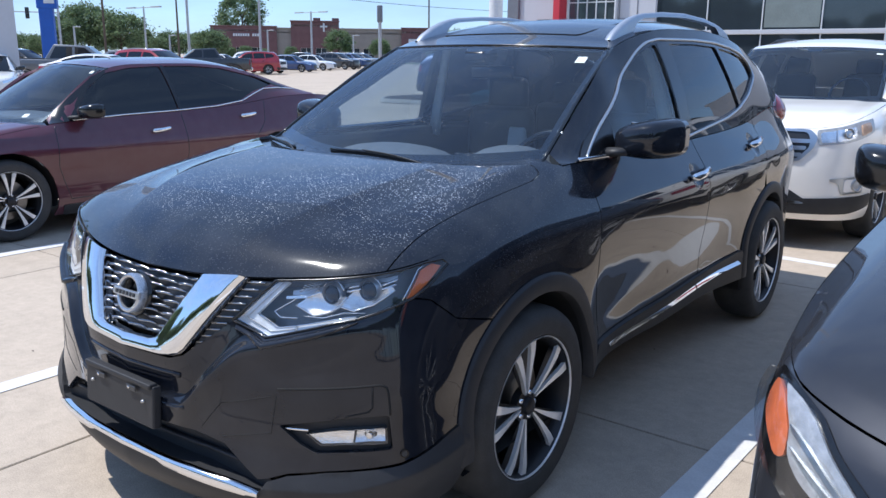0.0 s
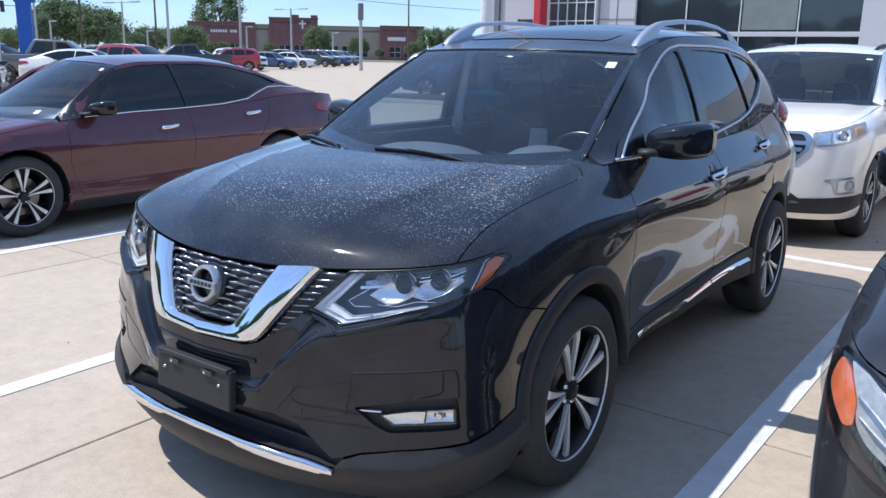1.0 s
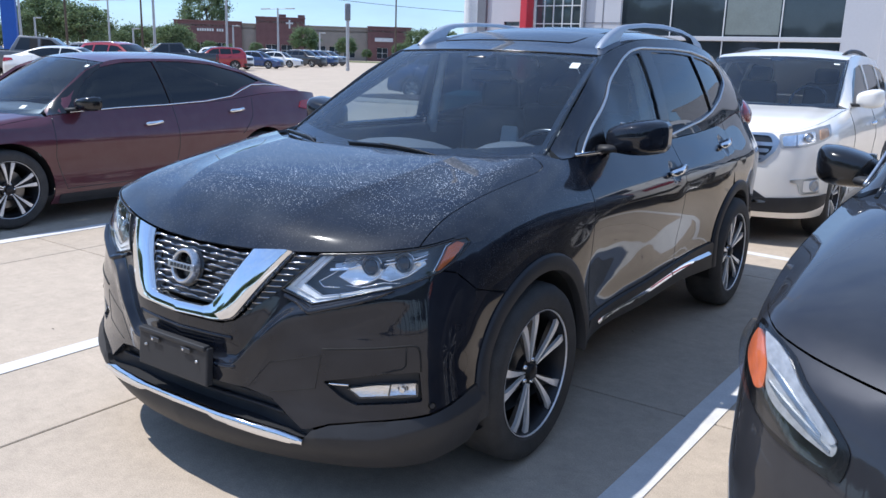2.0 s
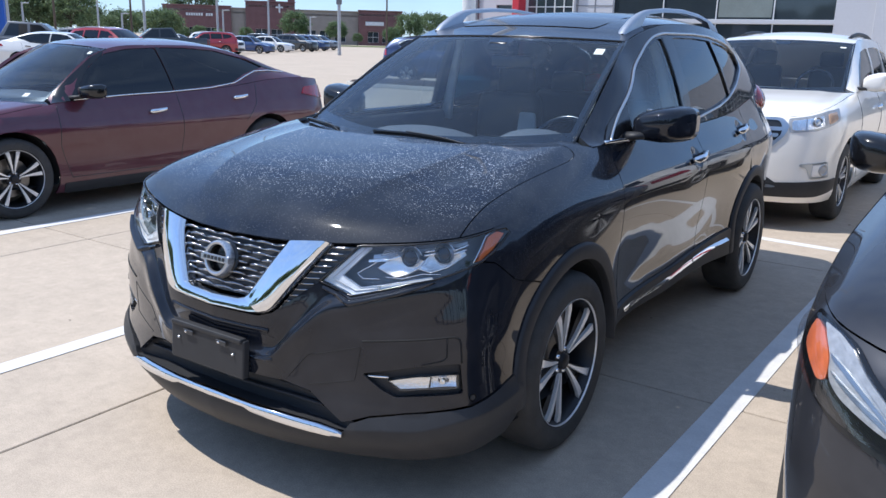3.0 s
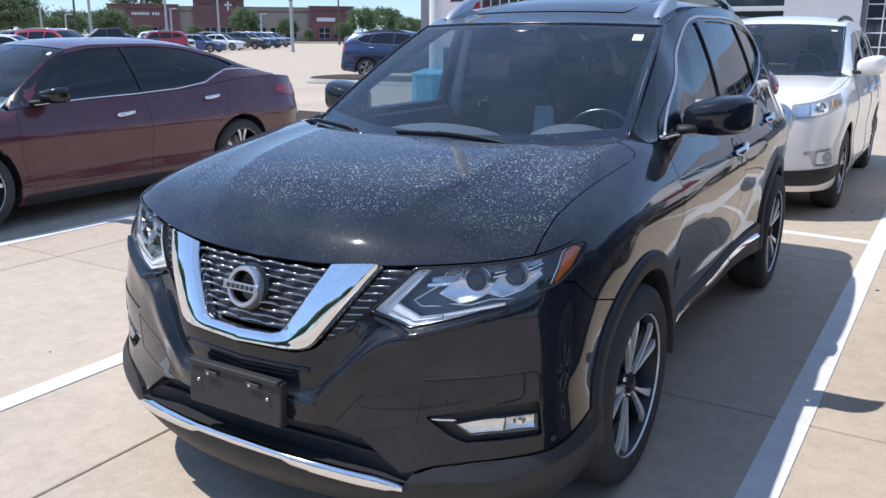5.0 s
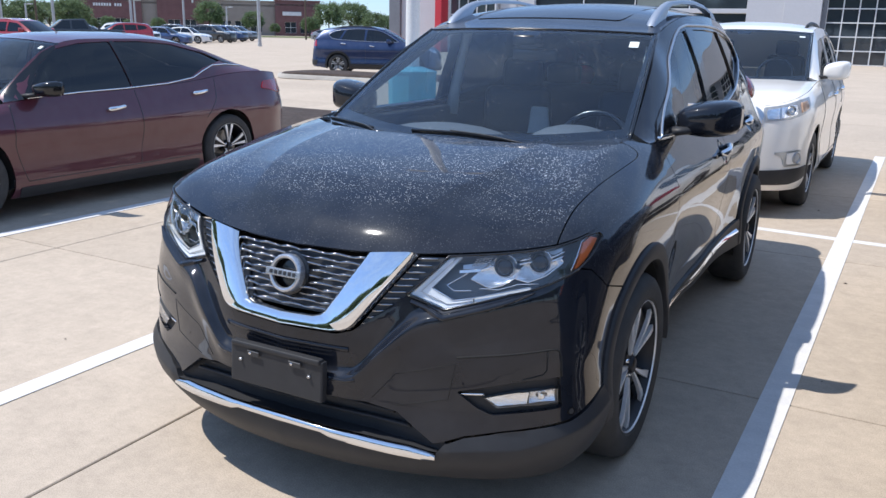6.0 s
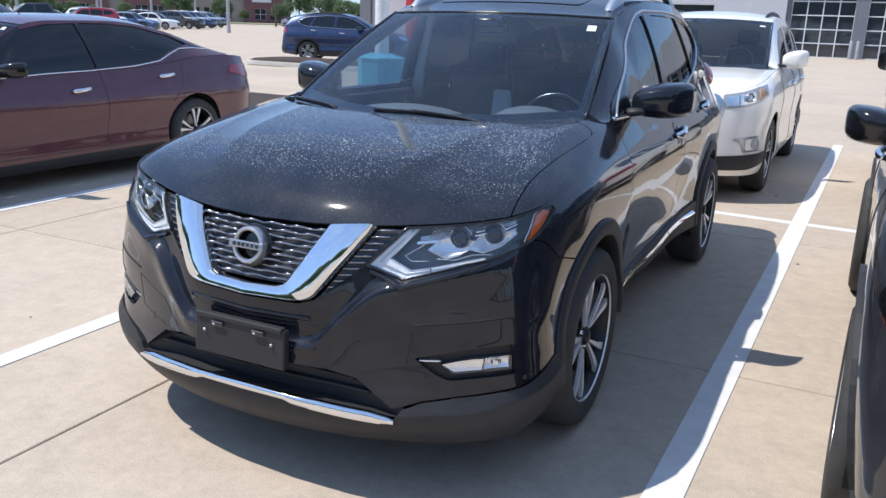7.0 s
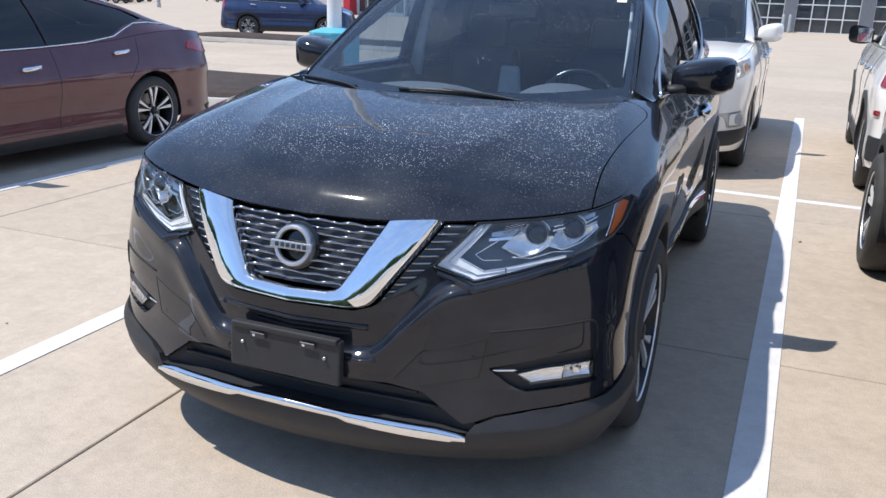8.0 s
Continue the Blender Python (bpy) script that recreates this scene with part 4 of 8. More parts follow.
    def mirror(self, sign, at, size, mat, arm_at, cap=None, name="door_mirror"):
        bm = bmesh.new()
        bmesh.ops.create_uvsphere(bm, u_segments=28, v_segments=16, radius=1)
        for v in bm.verts:
            c = v.co
            q = Vector([math.copysign(abs(k) ** 0.5, k) for k in c])
            if q.y > 0.35:
                q.y = 0.35
            # the housing sweeps back towards its outer end
            sweep = max(0.0, (0.35 - q.y) / 1.35)
            if q.x > 0:
                q.x *= 1 - 0.42 * sweep**1.6
            q.z *= 1 - 0.16 * sweep**2
            q.z *= 1.0 - 0.22 * max(0, q.x * -1)
            q.y -= 0.25 * max(0, q.x) ** 2 * -1
            v.co = Vector((sign * (at[0] + q.x * size[0]), at[1] + q.y * size[1], at[2] + q.z * size[2] + 0.012 * q.x))
        if sign < 0:
            bmesh.ops.reverse_faces(bm, faces=bm.faces)
        ob = part(name, bm, mat, self.root, smooth=True)
        v, f = tube_data([(sign * arm_at[0], arm_at[1], arm_at[2]), (sign * (arm_at[0] + 0.06), arm_at[1] + 0.01, arm_at[2] + 0.008), (sign * (at[0] - size[0] * 0.55), at[1], at[2] - size[2] * 0.72)],
                         [0.04, 0.032, 0.03], 10, 0.55)
        mesh_part("mirror_arm", v, f, M_PLASTIC, ob)
        g = block(size[0] * 1.7, 0.004, size[2] * 1.5, (sign * at[0], at[1] + size[1] * 0.36, at[2]), 0.0015, 1)
        part("mirror_glass", g, M_CHROME, ob)
        return ob

    def handle(self, surf, sign, y, z, span=0.2, mat=None, cup=True):
        base = surf(np.array([y - span / 2, y, y + span / 2]), np.array([z - 0.006, z, z + 0.012]))
        n = np.array([sign, 0, 0.15])
        pts = [base[0] + n * 0.004, base[0] * 0.8 + base[1] * 0.2 + n * 0.026, base[1] + n * 0.034, base[2] * 0.8 + base[1] * 0.2 + n * 0.026, base[2] + n * 0.004]
        ob = tube("door_handle", pts, [0.011, 0.016, 0.015, 0.016, 0.011], mat or M_CHROME, self.root, 10, 1.25)
        return ob


def lamp(car, name, outline, parts=(), depth=0.05, sign=1, lens=None, step=0.05, label=""):
    """A lamp set into the shell: a dark bowl, what stands in it, and a clear cover."""
    f = car.s.at
    flip = lambda pts: [(sign * a, b) for a, b in pts]
    bowl = patch(name, flip(outline), f, M_BOWL, car.root, off=-depth, thick=0, step=step, label=label)
    rim = closed(flip(outline), step)
    n = normals_of(f, rim[:, 0], rim[:, 1])
    p = f(rim[:, 0], rim[:, 1])
    k = len(p)
    v = list(p - n * 0.002) + list(p - n * depth)
    fc = [(i, (i + 1) % k, k + (i + 1) % k, k + i) for i in range(k)]
    mesh_part("lamp_wall", v, fc, M_BOWL, bowl)
    for nm, out, mt, off in parts:
        patch(nm, flip(out), f, mt, bowl, off=off, thick=0.012, step=step)
    cover = patch("lens", flip(outline), f, lens or M_LENS, bowl, off=0.001, thick=0, step=step)
    cover.visible_shadow = False
    return bowl

def spline_through(pts, n):
    """A smooth run of n points through a few given ones."""
    q = np.array(pts, float)
    k = np.linspace(0, 1, len(q))
    return np.column_stack([spline(list(zip(k, q[:, i])))(np.linspace(0, 1, n)) for i in range(3)])

# ---- the black SUV ----
def build_suv():
    c = Car("suv", pose(0, 0, 0), "black compact SUV with chrome grille and rain-spotted hood", NOSED, M_BLACK, M_HOOD,
            roof=[(1.28, 0.728, 1.165), (1.55, 0.700, 1.328), (1.8, 0.663, 1.478), (2.04, 0.614, 1.588), (2.3, 0.616, 1.652), (2.7, 0.622, 1.687), (3.2, 0.62, 1.685), (3.7, 0.606, 1.632), (4.1, 0.585, 1.54),
                  (4.35, 0.60, 1.44), (4.5, 0.68, 1.27)],
            axles=(0.965, 3.665), radius=0.36, rim=0.254, track=0.928,
            hood_at=dict(corner=0.53, end=1.27, centre=[(0.05, 0.9), (0.2, 0.985), (0.45, 1.055), (0.75, 1.105), (1.05, 1.14)], fold=[(0, 0.25, 0.52), (0.1, 0.29, 0.545), (0.2, 0.343, 0.575), (0.35, 0.41, 0.64), (0.47, 0.46, 0.69), (0.62, 0.505, 0.765), (0.7, 0.522, 0.81), (0.82, 0.545, 0.87), (1.2, 0.60, 0.93)], drop=0.5, rise=0.036,
                         cut=[(0.0, 0.79), (0.05, 0.788), (0.10, 0.79), (0.20, 0.80), (0.40, 0.862), (0.55, 0.928), (0.66, 0.968), (0.74, 0.985), (0.82, 0.975), (0.885, 0.945), (0.925, 0.92)],
                         rear=[(0, 0.903), (0.25, 0.893), (0.45, 0.866), (0.6, 0.868), (0.74, 0.908), (0.9, 0.945), (1.0, 1.0)]),
            glass_at=dict(base=(0.728, 1.28, 1.165), base_mid=(1.09, 1.13), top=(0.614, 2.04, 1.588), top_mid=(1.95, 1.602), roof_end=4.1, roof_end_mid=4.3, crown=0.05, tail=4.5, arch=0.036), step=0.05)
    r, s, f = c.root, c.s, c.s.at
    A = arch_ring(s.uy(0.975), 0.36, 0.445, 0.24)
    B = arch_ring(s.uy(3.675), 0.36, 0.445, 0.26)
    top = lambda y0, y1, n=12: [(s.uy(y), float(s.top(s.uy(y))) - 0.002) for y in np.linspace(y0, y1, n)]

    # front bumper skin, in one piece across the nose
    lamp_low = [(0.43, 0.797), (0.552, 0.763), (0.64, 0.786), (0.693, 0.800), (0.76, 0.818), (0.832, 0.832), (0.897, 0.849), (1.015, 0.884)]
    at_arch = (s.uy(0.975) - 0.2366, 0.737)
    a_front = [p for p in A if p[0] < s.uy(0.975) - 0.17 and p[1] > 0.48 and p[1] < 0.74]
    half = [(0.0, 0.652), (0.205, 0.657), (0.262, 0.675), (0.335, 0.73)] + lamp_low + [(1.075, 0.872), (1.17, 0.80), (at_arch[0], at_arch[1])] + a_front[::-1] + [(1.19, 0.474), (1.12, 0.464), (1.05, 0.446), (0.955, 0.422), (0.86, 0.411), (0.744, 0.398), (0.63, 0.378), (0.565, 0.354), (0.535, 0.347), (0.489, 0.381), (0.417, 0.434), (0.314, 0.452), (0.0, 0.455)]
    ring = half + [(-a, b) for a, b in half[::-1][1:-1]]
    fog = softened([(0.600, 0.519), (0.74, 0.548), (0.80, 0.559), (0.922, 0.567), (0.932, 0.464), (0.79, 0.455), (0.71, 0.446), (0.665, 0.468)], 0.012)
    fog_r = [(-a, b) for a, b in fog]
    us = np.linspace(-0.98, 0.98, 700)
    line = np.column_stack([us, s.ridge(np.abs(us))[:, 0]])
    run = np.concatenate([[0], np.cumsum(np.linalg.norm(np.diff(line, axis=0), axis=1))])
    run = np.interp(np.arange(0.005, run[-1], 0.0065), run, us)
    line = np.column_stack([run, s.ridge(np.abs(run))[:, 0]])
    tan = np.gradient(line, axis=0)
    tan /= np.linalg.norm(tan, axis=1)[:, None]
    side = np.column_stack([-tan[:, 1], tan[:, 0]])
    along = np.concatenate([line + side * k for k in (-0.045, -0.03, -0.02, -0.013, -0.008, -0.004, 0, 0.003, 0.006, 0.009, 0.012, 0.018, 0.026, 0.038)])
    along = along[np.abs(along[:, 0]) > 0.004]
    patch("front_bumper", ring, f, M_BLACK, r, extra=along, step=0.024, thick=0.02, holes=[fog, fog_r])

    # lower valance in rough black plastic, with the bright strip along it
    low = [(0.0, 0.338), (0.3, 0.326), (0.53, 0.296), (0.57, 0.348), (0.63, 0.372), (0.744, 0.392), (0.86, 0.405), (0.955, 0.416), (1.05, 0.440), (1.12, 0.458), (1.195, 0.468), (1.205, 0.40), (1.19, 0.33), (1.16, 0.25), (1.0, 0.225), (0.7, 0.215), (0.4, 0.212), (0.0, 0.212)]
    crest = spline([(0.0, 0.30), (0.40, 0.30), (0.576, 0.328), (0.703, 0.339), (0.79, 0.345), (0.917, 0.376), (1.125, 0.407), (1.3, 0.42)])

    def creased(a, b):
        # a fold that runs from the end of the bright strip up to the wheel arch
        d = b - crest(np.abs(a))
        lift = 0.016 * np.clip((np.abs(a) - 0.53) / 0.06, 0, 1) * np.clip(np.where(d > 0, 1 - d / 0.05, 1 + d / 0.09), 0, 1)
        return f(a, b) + normals_of(f, a, b) * lift[..., None]
    fold = np.array([(g * u, float(crest(np.array(u))) + e) for g in (1, -1) for u in np.arange(0.56, 1.18, 0.02) for e in (-0.004, 0.004)])
    patch("lower_valance", low + [(-a, b) for a, b in low[::-1][1:-1]], creased, M_PLASTIC, r, off=0.004, step=0.03, thick=0.03, extra=fold)
    up = [(0.545, 0.318), (0.52, 0.326), (0.46, 0.338), (0.3, 0.351), (0.0, 0.362)]
    dn = [(0.545, 0.300), (0.50, 0.298), (0.42, 0.302), (0.20, 0.319), (0.17, 0.329), (0.0, 0.332)]
    both = lambda e: e + [(-a, b) for a, b in e[::-1][1:]]
    ribbon("chrome_strip", both(up), both(dn), f, [(0, 0.0), (0.06, 0.014), (0.2, 0.019), (0.6, 0.02), (0.9, 0.014), (1, 0.0)], M_CHROME, r, off=0.006, label="bright chrome skid strip")

    # lower intake
    gap = [(0.0, 0.475), (0.36, 0.47), (0.50, 0.40), (0.585, 0.34), (0.57, 0.30), (0.5, 0.27), (0.0, 0.29)]
    def recess(a, b):
        # deepest in the middle, running out to nothing at the pointed ends
        deep = 0.006 + 0.062 * np.clip((0.57 - np.abs(a)) / 0.24, 0, 1) ** 0.8
        return f(a, b) - normals_of(f, a, b) * deep[..., None]
    patch("lower_intake", gap + [(-a, b) for a, b in gap[::-1][1:-1]], recess, M_PLASTIC, r, step=0.04, thick=0)
    def ledge(a, b):
        n = normals_of(f, a, 0.33 + 0 * a)
        return f(a, 0.352 - 0.030 * (np.abs(a) / 0.56) ** 2) + n * (0.008 - 0.09 * b)[..., None]
    sheet("intake_floor", ledge, np.linspace(-0.55, 0.55, 40), np.linspace(0, 1, 3), M_PLASTIC, r)
    for z, w in ((0.425, 0.40), (0.392, 0.46)):
        line_on("intake_rib", recess, [(-w, z - 0.004), (-w / 2, z + 0.004), (0, z + 0.006), (w / 2, z + 0.004), (w, z - 0.004)], 0.007, M_PLASTIC, r, off=0.012, sides=6, flat=1.4)
    # number-plate holder, with no plate
    plate = part("plate_holder", block(0.375, 0.03, 0.135, (0.0, -0.026, 0.505), 0.006, 2, turn=pose(0, 0, 0, -4, 0, 0)), M_PLASTIC, r, "empty black plate holder")
    part("plate_lip", block(0.36, 0.03, 0.018, (0.0, -0.03, 0.572), 0.005, 2), M_PLASTIC, plate)
    for x, z in ((-0.085, 0.55), (0.085, 0.55)):
        part("slot", block(0.05, 0.004, 0.018, (x, -0.0465, z), 0.002, 1), M_HOUSING, plate)
        v, q = lathe_data([(0.001, -0.0495), (0.0045, -0.0495), (0.005, -0.044)], 10, "y", (x - 0.012, 0, z))
        mesh_part("clip", v, q, M_CHROME, plate)
    for x, z in ((-0.14, 0.52), (0.14, 0.52)):
        v, q = lathe_data([(0.001, -0.049), (0.0045, -0.049), (0.005, -0.042)], 12, "y", (x, 0, z))
        mesh_part("screw", v, q, M_BADGE, plate)
    # ledge over the plate and fine panel seams
    line_on("bumper_ledge", f, [(-0.25, 0.612), (0.0, 0.607), (0.25, 0.612)], 0.009, M_BLACK, r, off=0.001, flat=0.6)
    for g in (1, -1):
        line_on("bumper_lip", f, [(g * 0.19, 0.513), (g * 0.25, 0.515), (g * 0.28, 0.524)], 0.007, M_BLACK, r, off=-0.001, flat=0.7)
        line_on("tow_cover_seam", f, [(g * a, b) for a, b in [(0.335, 0.47), (0.411, 0.559), (0.597, 0.608), (0.576, 0.491), (0.41, 0.455)]], 0.0015, M_UNDER, r, off=-0.0003)
        # dark seam strips, thickened to paint the shadow along the panel's step
        line_on("bumper_seam", f, [(g * a, b) for a, b in [(0.60, 0.628), (0.70, 0.638), (0.885, 0.655), (0.905, 0.655), (0.917, 0.648), (0.922, 0.63), (0.926, 0.567)]], 0.0035, M_UNDER, r, off=-0.0003)
        line_on("bumper_inset_seam", f, [(g * 0.878, 0.650), (g * 0.877, 0.59), (g * 0.865, 0.578), (g * 0.80, 0.563)], 0.0028, M_UNDER, r, off=-0.0003)
        at, nn = f(np.array(g * 0.962), np.array(0.447)), normals_of(f, np.array(g * 0.962), np.array(0.447))
        eye = lathe("parking_sensor", [(0.001, 0.002), (0.010, 0.003), (0.0105, 0.004), (0.0125, 0.004), (0.0135, -0.004)], M_TRIM, r, 18, "z")
        eye.matrix_basis = Matrix.Translation(Vector(at)) @ Vector(nn).to_track_quat("Z", "Y").to_matrix().to_4x4()
        pad = lathe("sensor_face", [(0.0005, 0.005), (0.0085, 0.005), (0.0095, 0.001)], M_HOUSING, eye, 14, "z")
        # the shelf of the bumper that carries the headlamp
        ribbon("lamp_shelf", [(g * a, b) for a, b in [(0.445, 0.790), (0.552, 0.759), (0.64, 0.782), (0.693, 0.796), (0.76, 0.814), (0.84, 0.830)]],
               [(g * a, b) for a, b in [(0.445, 0.772), (0.552, 0.736), (0.64, 0.760), (0.70, 0.776), (0.77, 0.799), (0.84, 0.826)]], f, [(0, -0.003), (0.1, 0.003), (0.45, 0.010), (0.6, 0.011), (0.75, 0.009), (1, -0.003)], M_BLACK, r, n=60)

    # fog lamps in their black pockets
    for g in (1, -1):
        pk = [(g * a, b) for a, b in fog]
        bz = patch("fog_pocket", pk, f, M_PLASTIC, r, off=-0.02, step=0.05, thick=0)
        rim = closed(pk, 0.04)
        n = normals_of(f, rim[:, 0], rim[:, 1])
        p = f(rim[:, 0], rim[:, 1])
        k = len(p)
        mesh_part("pocket_wall", list(p) + list(p - n * 0.02), [(i, (i + 1) % k, k + (i + 1) % k, k + i) for i in range(k)], M_PLASTIC, bz)
        out = [(0.685, 0.503), (0.788, 0.523), (0.917, 0.529), (0.917, 0.482), (0.8, 0.479), (0.728, 0.471)]
        fl = lamp(c, "fog_lamp", out, [], depth=0.036, sign=g)
        for piece, cu, cz in (([(0.692, 0.5), (0.79, 0.518), (0.826, 0.520), (0.820, 0.483), (0.73, 0.475)], 0.765, 0.498), ([(0.832, 0.521), (0.912, 0.525), (0.912, 0.486), (0.826, 0.484)], 0.87, 0.505)):
            def cup(a, b, cu=cu, cz=cz):
                q = ((np.abs(a) - cu) / 0.065) ** 2 + ((b - cz) / 0.03) ** 2
                return f(a, b) - normals_of(f, a, b) * (0.006 + (0.007 if cu < 0.8 else 0.016) * np.clip(1 - q, 0, 1))[..., None]
            patch("reflector", [(g * a, b) for a, b in piece], cup, M_LAMP, fl, step=0.01, thick=0.004)
        q = f(np.array(g * 0.87), np.array(0.505)) - normals_of(f, np.array(g * 0.87), np.array(0.505)) * 0.018
        bulb = lathe("bulb", [(0.012, -0.008), (0.013, 0.004), (0.009, 0.012), (0.0005, 0.014)], M_CHROME, fl, 16, "z")
        bulb.matrix_basis = Matrix.Translation(Vector(q)) @ Vector((g * 0.3, -1, 0)).to_track_quat("Z", "Y").to_matrix().to_4x4()
        line_on("lamp_bezel", f, [(g * a, b) for a, b in [(0.612, 0.510), (0.69, 0.512)]], 0.004, M_CHROME, r, off=-0.006, flat=0.7)

    # grille: chrome V, dark bars, badge
    ro = both([(0.455, 0.915), (0.36, 0.80), (0.272, 0.690), (0.255, 0.676), (0.23, 0.667), (0.20, 0.663), (0.0, 0.657)])
    ri = both([(0.283, 0.903), (0.225, 0.82), (0.17, 0.738), (0.16, 0.722), (0.148, 0.712), (0.12, 0.704), (0.0, 0.700)])
    ribbon("grille_surround", ro, ri, f, [(0, -0.02), (0.02, 0.004), (0.10, 0.020), (0.16, 0.025), (0.5, 0.025), (0.88, 0.021), (0.96, 0.016), (1, 0.0), (1, -0.03)], M_CHROME, r, n=220, label="polished chrome V-shaped surround")
    grille = patch("grille", [(0.29, 0.902), (0.22, 0.82), (0.165, 0.735), (0.14, 0.71), (-0.14, 0.71), (-0.165, 0.735), (-0.22, 0.82), (-0.29, 0.902), (0, 0.896)], f, M_HOUSING, r, off=-0.035, step=0.05, thick=0)
    rows = 10
    for i in range(rows):
        z = 0.724 + i * 0.0185
        w = float(np.interp(z, [0.71, 0.74, 0.82, 0.9], [0.14, 0.168, 0.223, 0.283]))
        xs = np.linspace(-w, w, 61)
        zz = z + 0.0016 * np.sin(xs * 62 + i * 3.14)
        n = normals_of(f, xs, zz)
        wave = -0.008 + 0.007 * np.cos(xs * 62 + i * 3.14)
        vv, ff = tube_data(f(xs, zz) + n * wave[:, None], 0.0048, 6, 0.8, (0, -1, 0.3))
        mesh_part("grille_bar", vv, ff, M_GRILLE, grille)
    for g in (1, -1):
        wing = [(g * a, b) for a, b in [(0.46, 0.914), (0.552, 0.917), (0.43, 0.795), (0.34, 0.72), (0.27, 0.655), (0.255, 0.664), (0.275, 0.684), (0.363, 0.80)]]
        wg = patch("grille_wing", wing, f, M_HOUSING, r, off=-0.012, step=0.05, thick=0)
        for i in range(11):
            z = 0.70 + i * 0.0205
            xa = float(np.interp(z, [0.684, 0.8, 0.915], [0.275, 0.363, 0.46]))
            xb = float(np.interp(z, [0.684, 0.8, 0.922], [0.31, 0.43, 0.54]))
            line_on("grille_slat", f, [(g * (xa + 0.003), z), (g * (xb - 0.004), z + 0.004)], 0.0035, M_GRILLE, wg, off=-0.004)
    badge = lathe("badge", [(0.046, -0.052), (0.049, -0.059), (0.055, -0.061), (0.060, -0.059), (0.063, -0.052), (0.063, -0.03), (0.046, -0.03)], M_BADGE, r, 48, "y", label="round chrome maker's emblem")
    badge.matrix_basis = Matrix.Translation((0, 0.078, 0.808)) @ Matrix.Rotation(radians(-14), 4, "X")
    part("badge_bar", block(0.138, 0.012, 0.024, (0, -0.062, 0), 0.003, 2), M_BADGE, badge)
    lathe("badge_plate", [(0.001, -0.034), (0.05, -0.034), (0.07, -0.031), (0.073, -0.024)], M_TRIM, badge, 36, "y")
    for i in range(6):
        part("badge_mark", block(0.012, 0.003, 0.013, (-0.046 + i * 0.0184, -0.069, 0), 0.001, 1), M_HOUSING, badge)

    # headlamps
    head = [(0.43, 0.799), (0.552, 0.766), (0.64, 0.789), (0.693, 0.803), (0.76, 0.821), (0.832, 0.835), (0.897, 0.853), (1.015, 0.886), (1.075, 0.916), (1.15, 0.967), (1.138, 0.981)] + [(u, float(s.top(u)) - 0.005) for u in (1.08, 1.03, 0.98, 0.929, 0.87, 0.82, 0.733, 0.66, 0.607, 0.557)]
    for g in (1, -1):
        h = lamp(c, "headlamp", head, [
            ("daytime_lamp", [(0.440, 0.801), (0.553, 0.771), (0.64, 0.793), (0.64, 0.806), (0.58, 0.795), (0.508, 0.827), (0.60, 0.922), (0.562, 0.917)], M_DRL, -0.010),
            ("lower_light_guide", [(0.645, 0.793), (0.693, 0.806), (0.76, 0.824), (0.83, 0.838), (0.83, 0.844), (0.76, 0.832), (0.693, 0.817), (0.645, 0.806)], M_DRL, -0.014),
            ("side_marker", [(1.0, 0.886), (1.02, 0.890), (1.07, 0.918), (1.13, 0.965), (1.10, 0.974), (1.06, 0.960)], M_MARKER, -0.006),
            ("lamp_ledge", [(0.60, 0.905), (0.69, 0.925), (0.75, 0.935), (0.90, 0.952), (0.99, 0.958), (0.985, 0.940), (0.90, 0.945), (0.76, 0.925), (0.66, 0.895), (0.60, 0.892)], M_SATIN, -0.04),
            ("side_reflector", [(0.592, 0.876), (0.66, 0.884), (0.66, 0.892), (0.592, 0.884)], M_LAMP, -0.02)], depth=0.06, sign=g, label="clear headlamp with boomerang light guide and amber marker")
        # bright dishes below the two projectors, and the thin ledges that edge them
        dish_a = [(0.630, 0.862), (0.692, 0.838), (0.735, 0.848), (0.775, 0.868), (0.80, 0.895), (0.775, 0.897), (0.745, 0.885), (0.715, 0.897), (0.69, 0.912), (0.655, 0.885)]
        dish_b = [(0.778, 0.868), (0.823, 0.858), (0.889, 0.876), (0.965, 0.912), (0.955, 0.925), (0.915, 0.91), (0.88, 0.898), (0.85, 0.908), (0.825, 0.922), (0.802, 0.9)]
        for out in (dish_a, dish_b):
            cu, cz = np.mean(out, axis=0)

            def bowl(a, b, cu=cu, cz=cz):
                q = ((np.abs(a) - cu) / 0.085) ** 2 + ((b - cz) / 0.05) ** 2
                p = f(a, b)
                return p - normals_of(f, a, b) * (0.020 + 0.026 * np.clip(1 - q, 0, 1))[..., None]
            patch("reflector", [(g * a, b) for a, b in out], bowl, M_LAMP, h, step=0.012, thick=0.006)
        line_on("reflector_edge", f, [(g * a, b) for a, b in dish_a[:5]], 0.0028, M_CHROME, h, off=-0.017, step=0.01)
        line_on("reflector_edge", f, [(g * a, b) for a, b in dish_b[:5]], 0.0028, M_CHROME, h, off=-0.017, step=0.01)
        line_on("marker_edge", f, [(g * a, b) for a, b in [(0.985, 0.882), (1.05, 0.962), (1.085, 0.976)]], 0.0025, M_CHROME, h, off=-0.008, step=0.02)
        line_on("guide_edge", f, [(g * a, b) for a, b in [(0.508, 0.827), (0.58, 0.795), (0.64, 0.806), (0.76, 0.832), (0.83, 0.844)]], 0.002, M_CHROME, h, off=-0.009, step=0.02)
        line_on("guide_edge", f, [(g * a, b) for a, b in [(0.562, 0.915), (0.442, 0.802), (0.552, 0.772), (0.64, 0.793)]], 0.002, M_CHROME, h, off=-0.007, step=0.02)
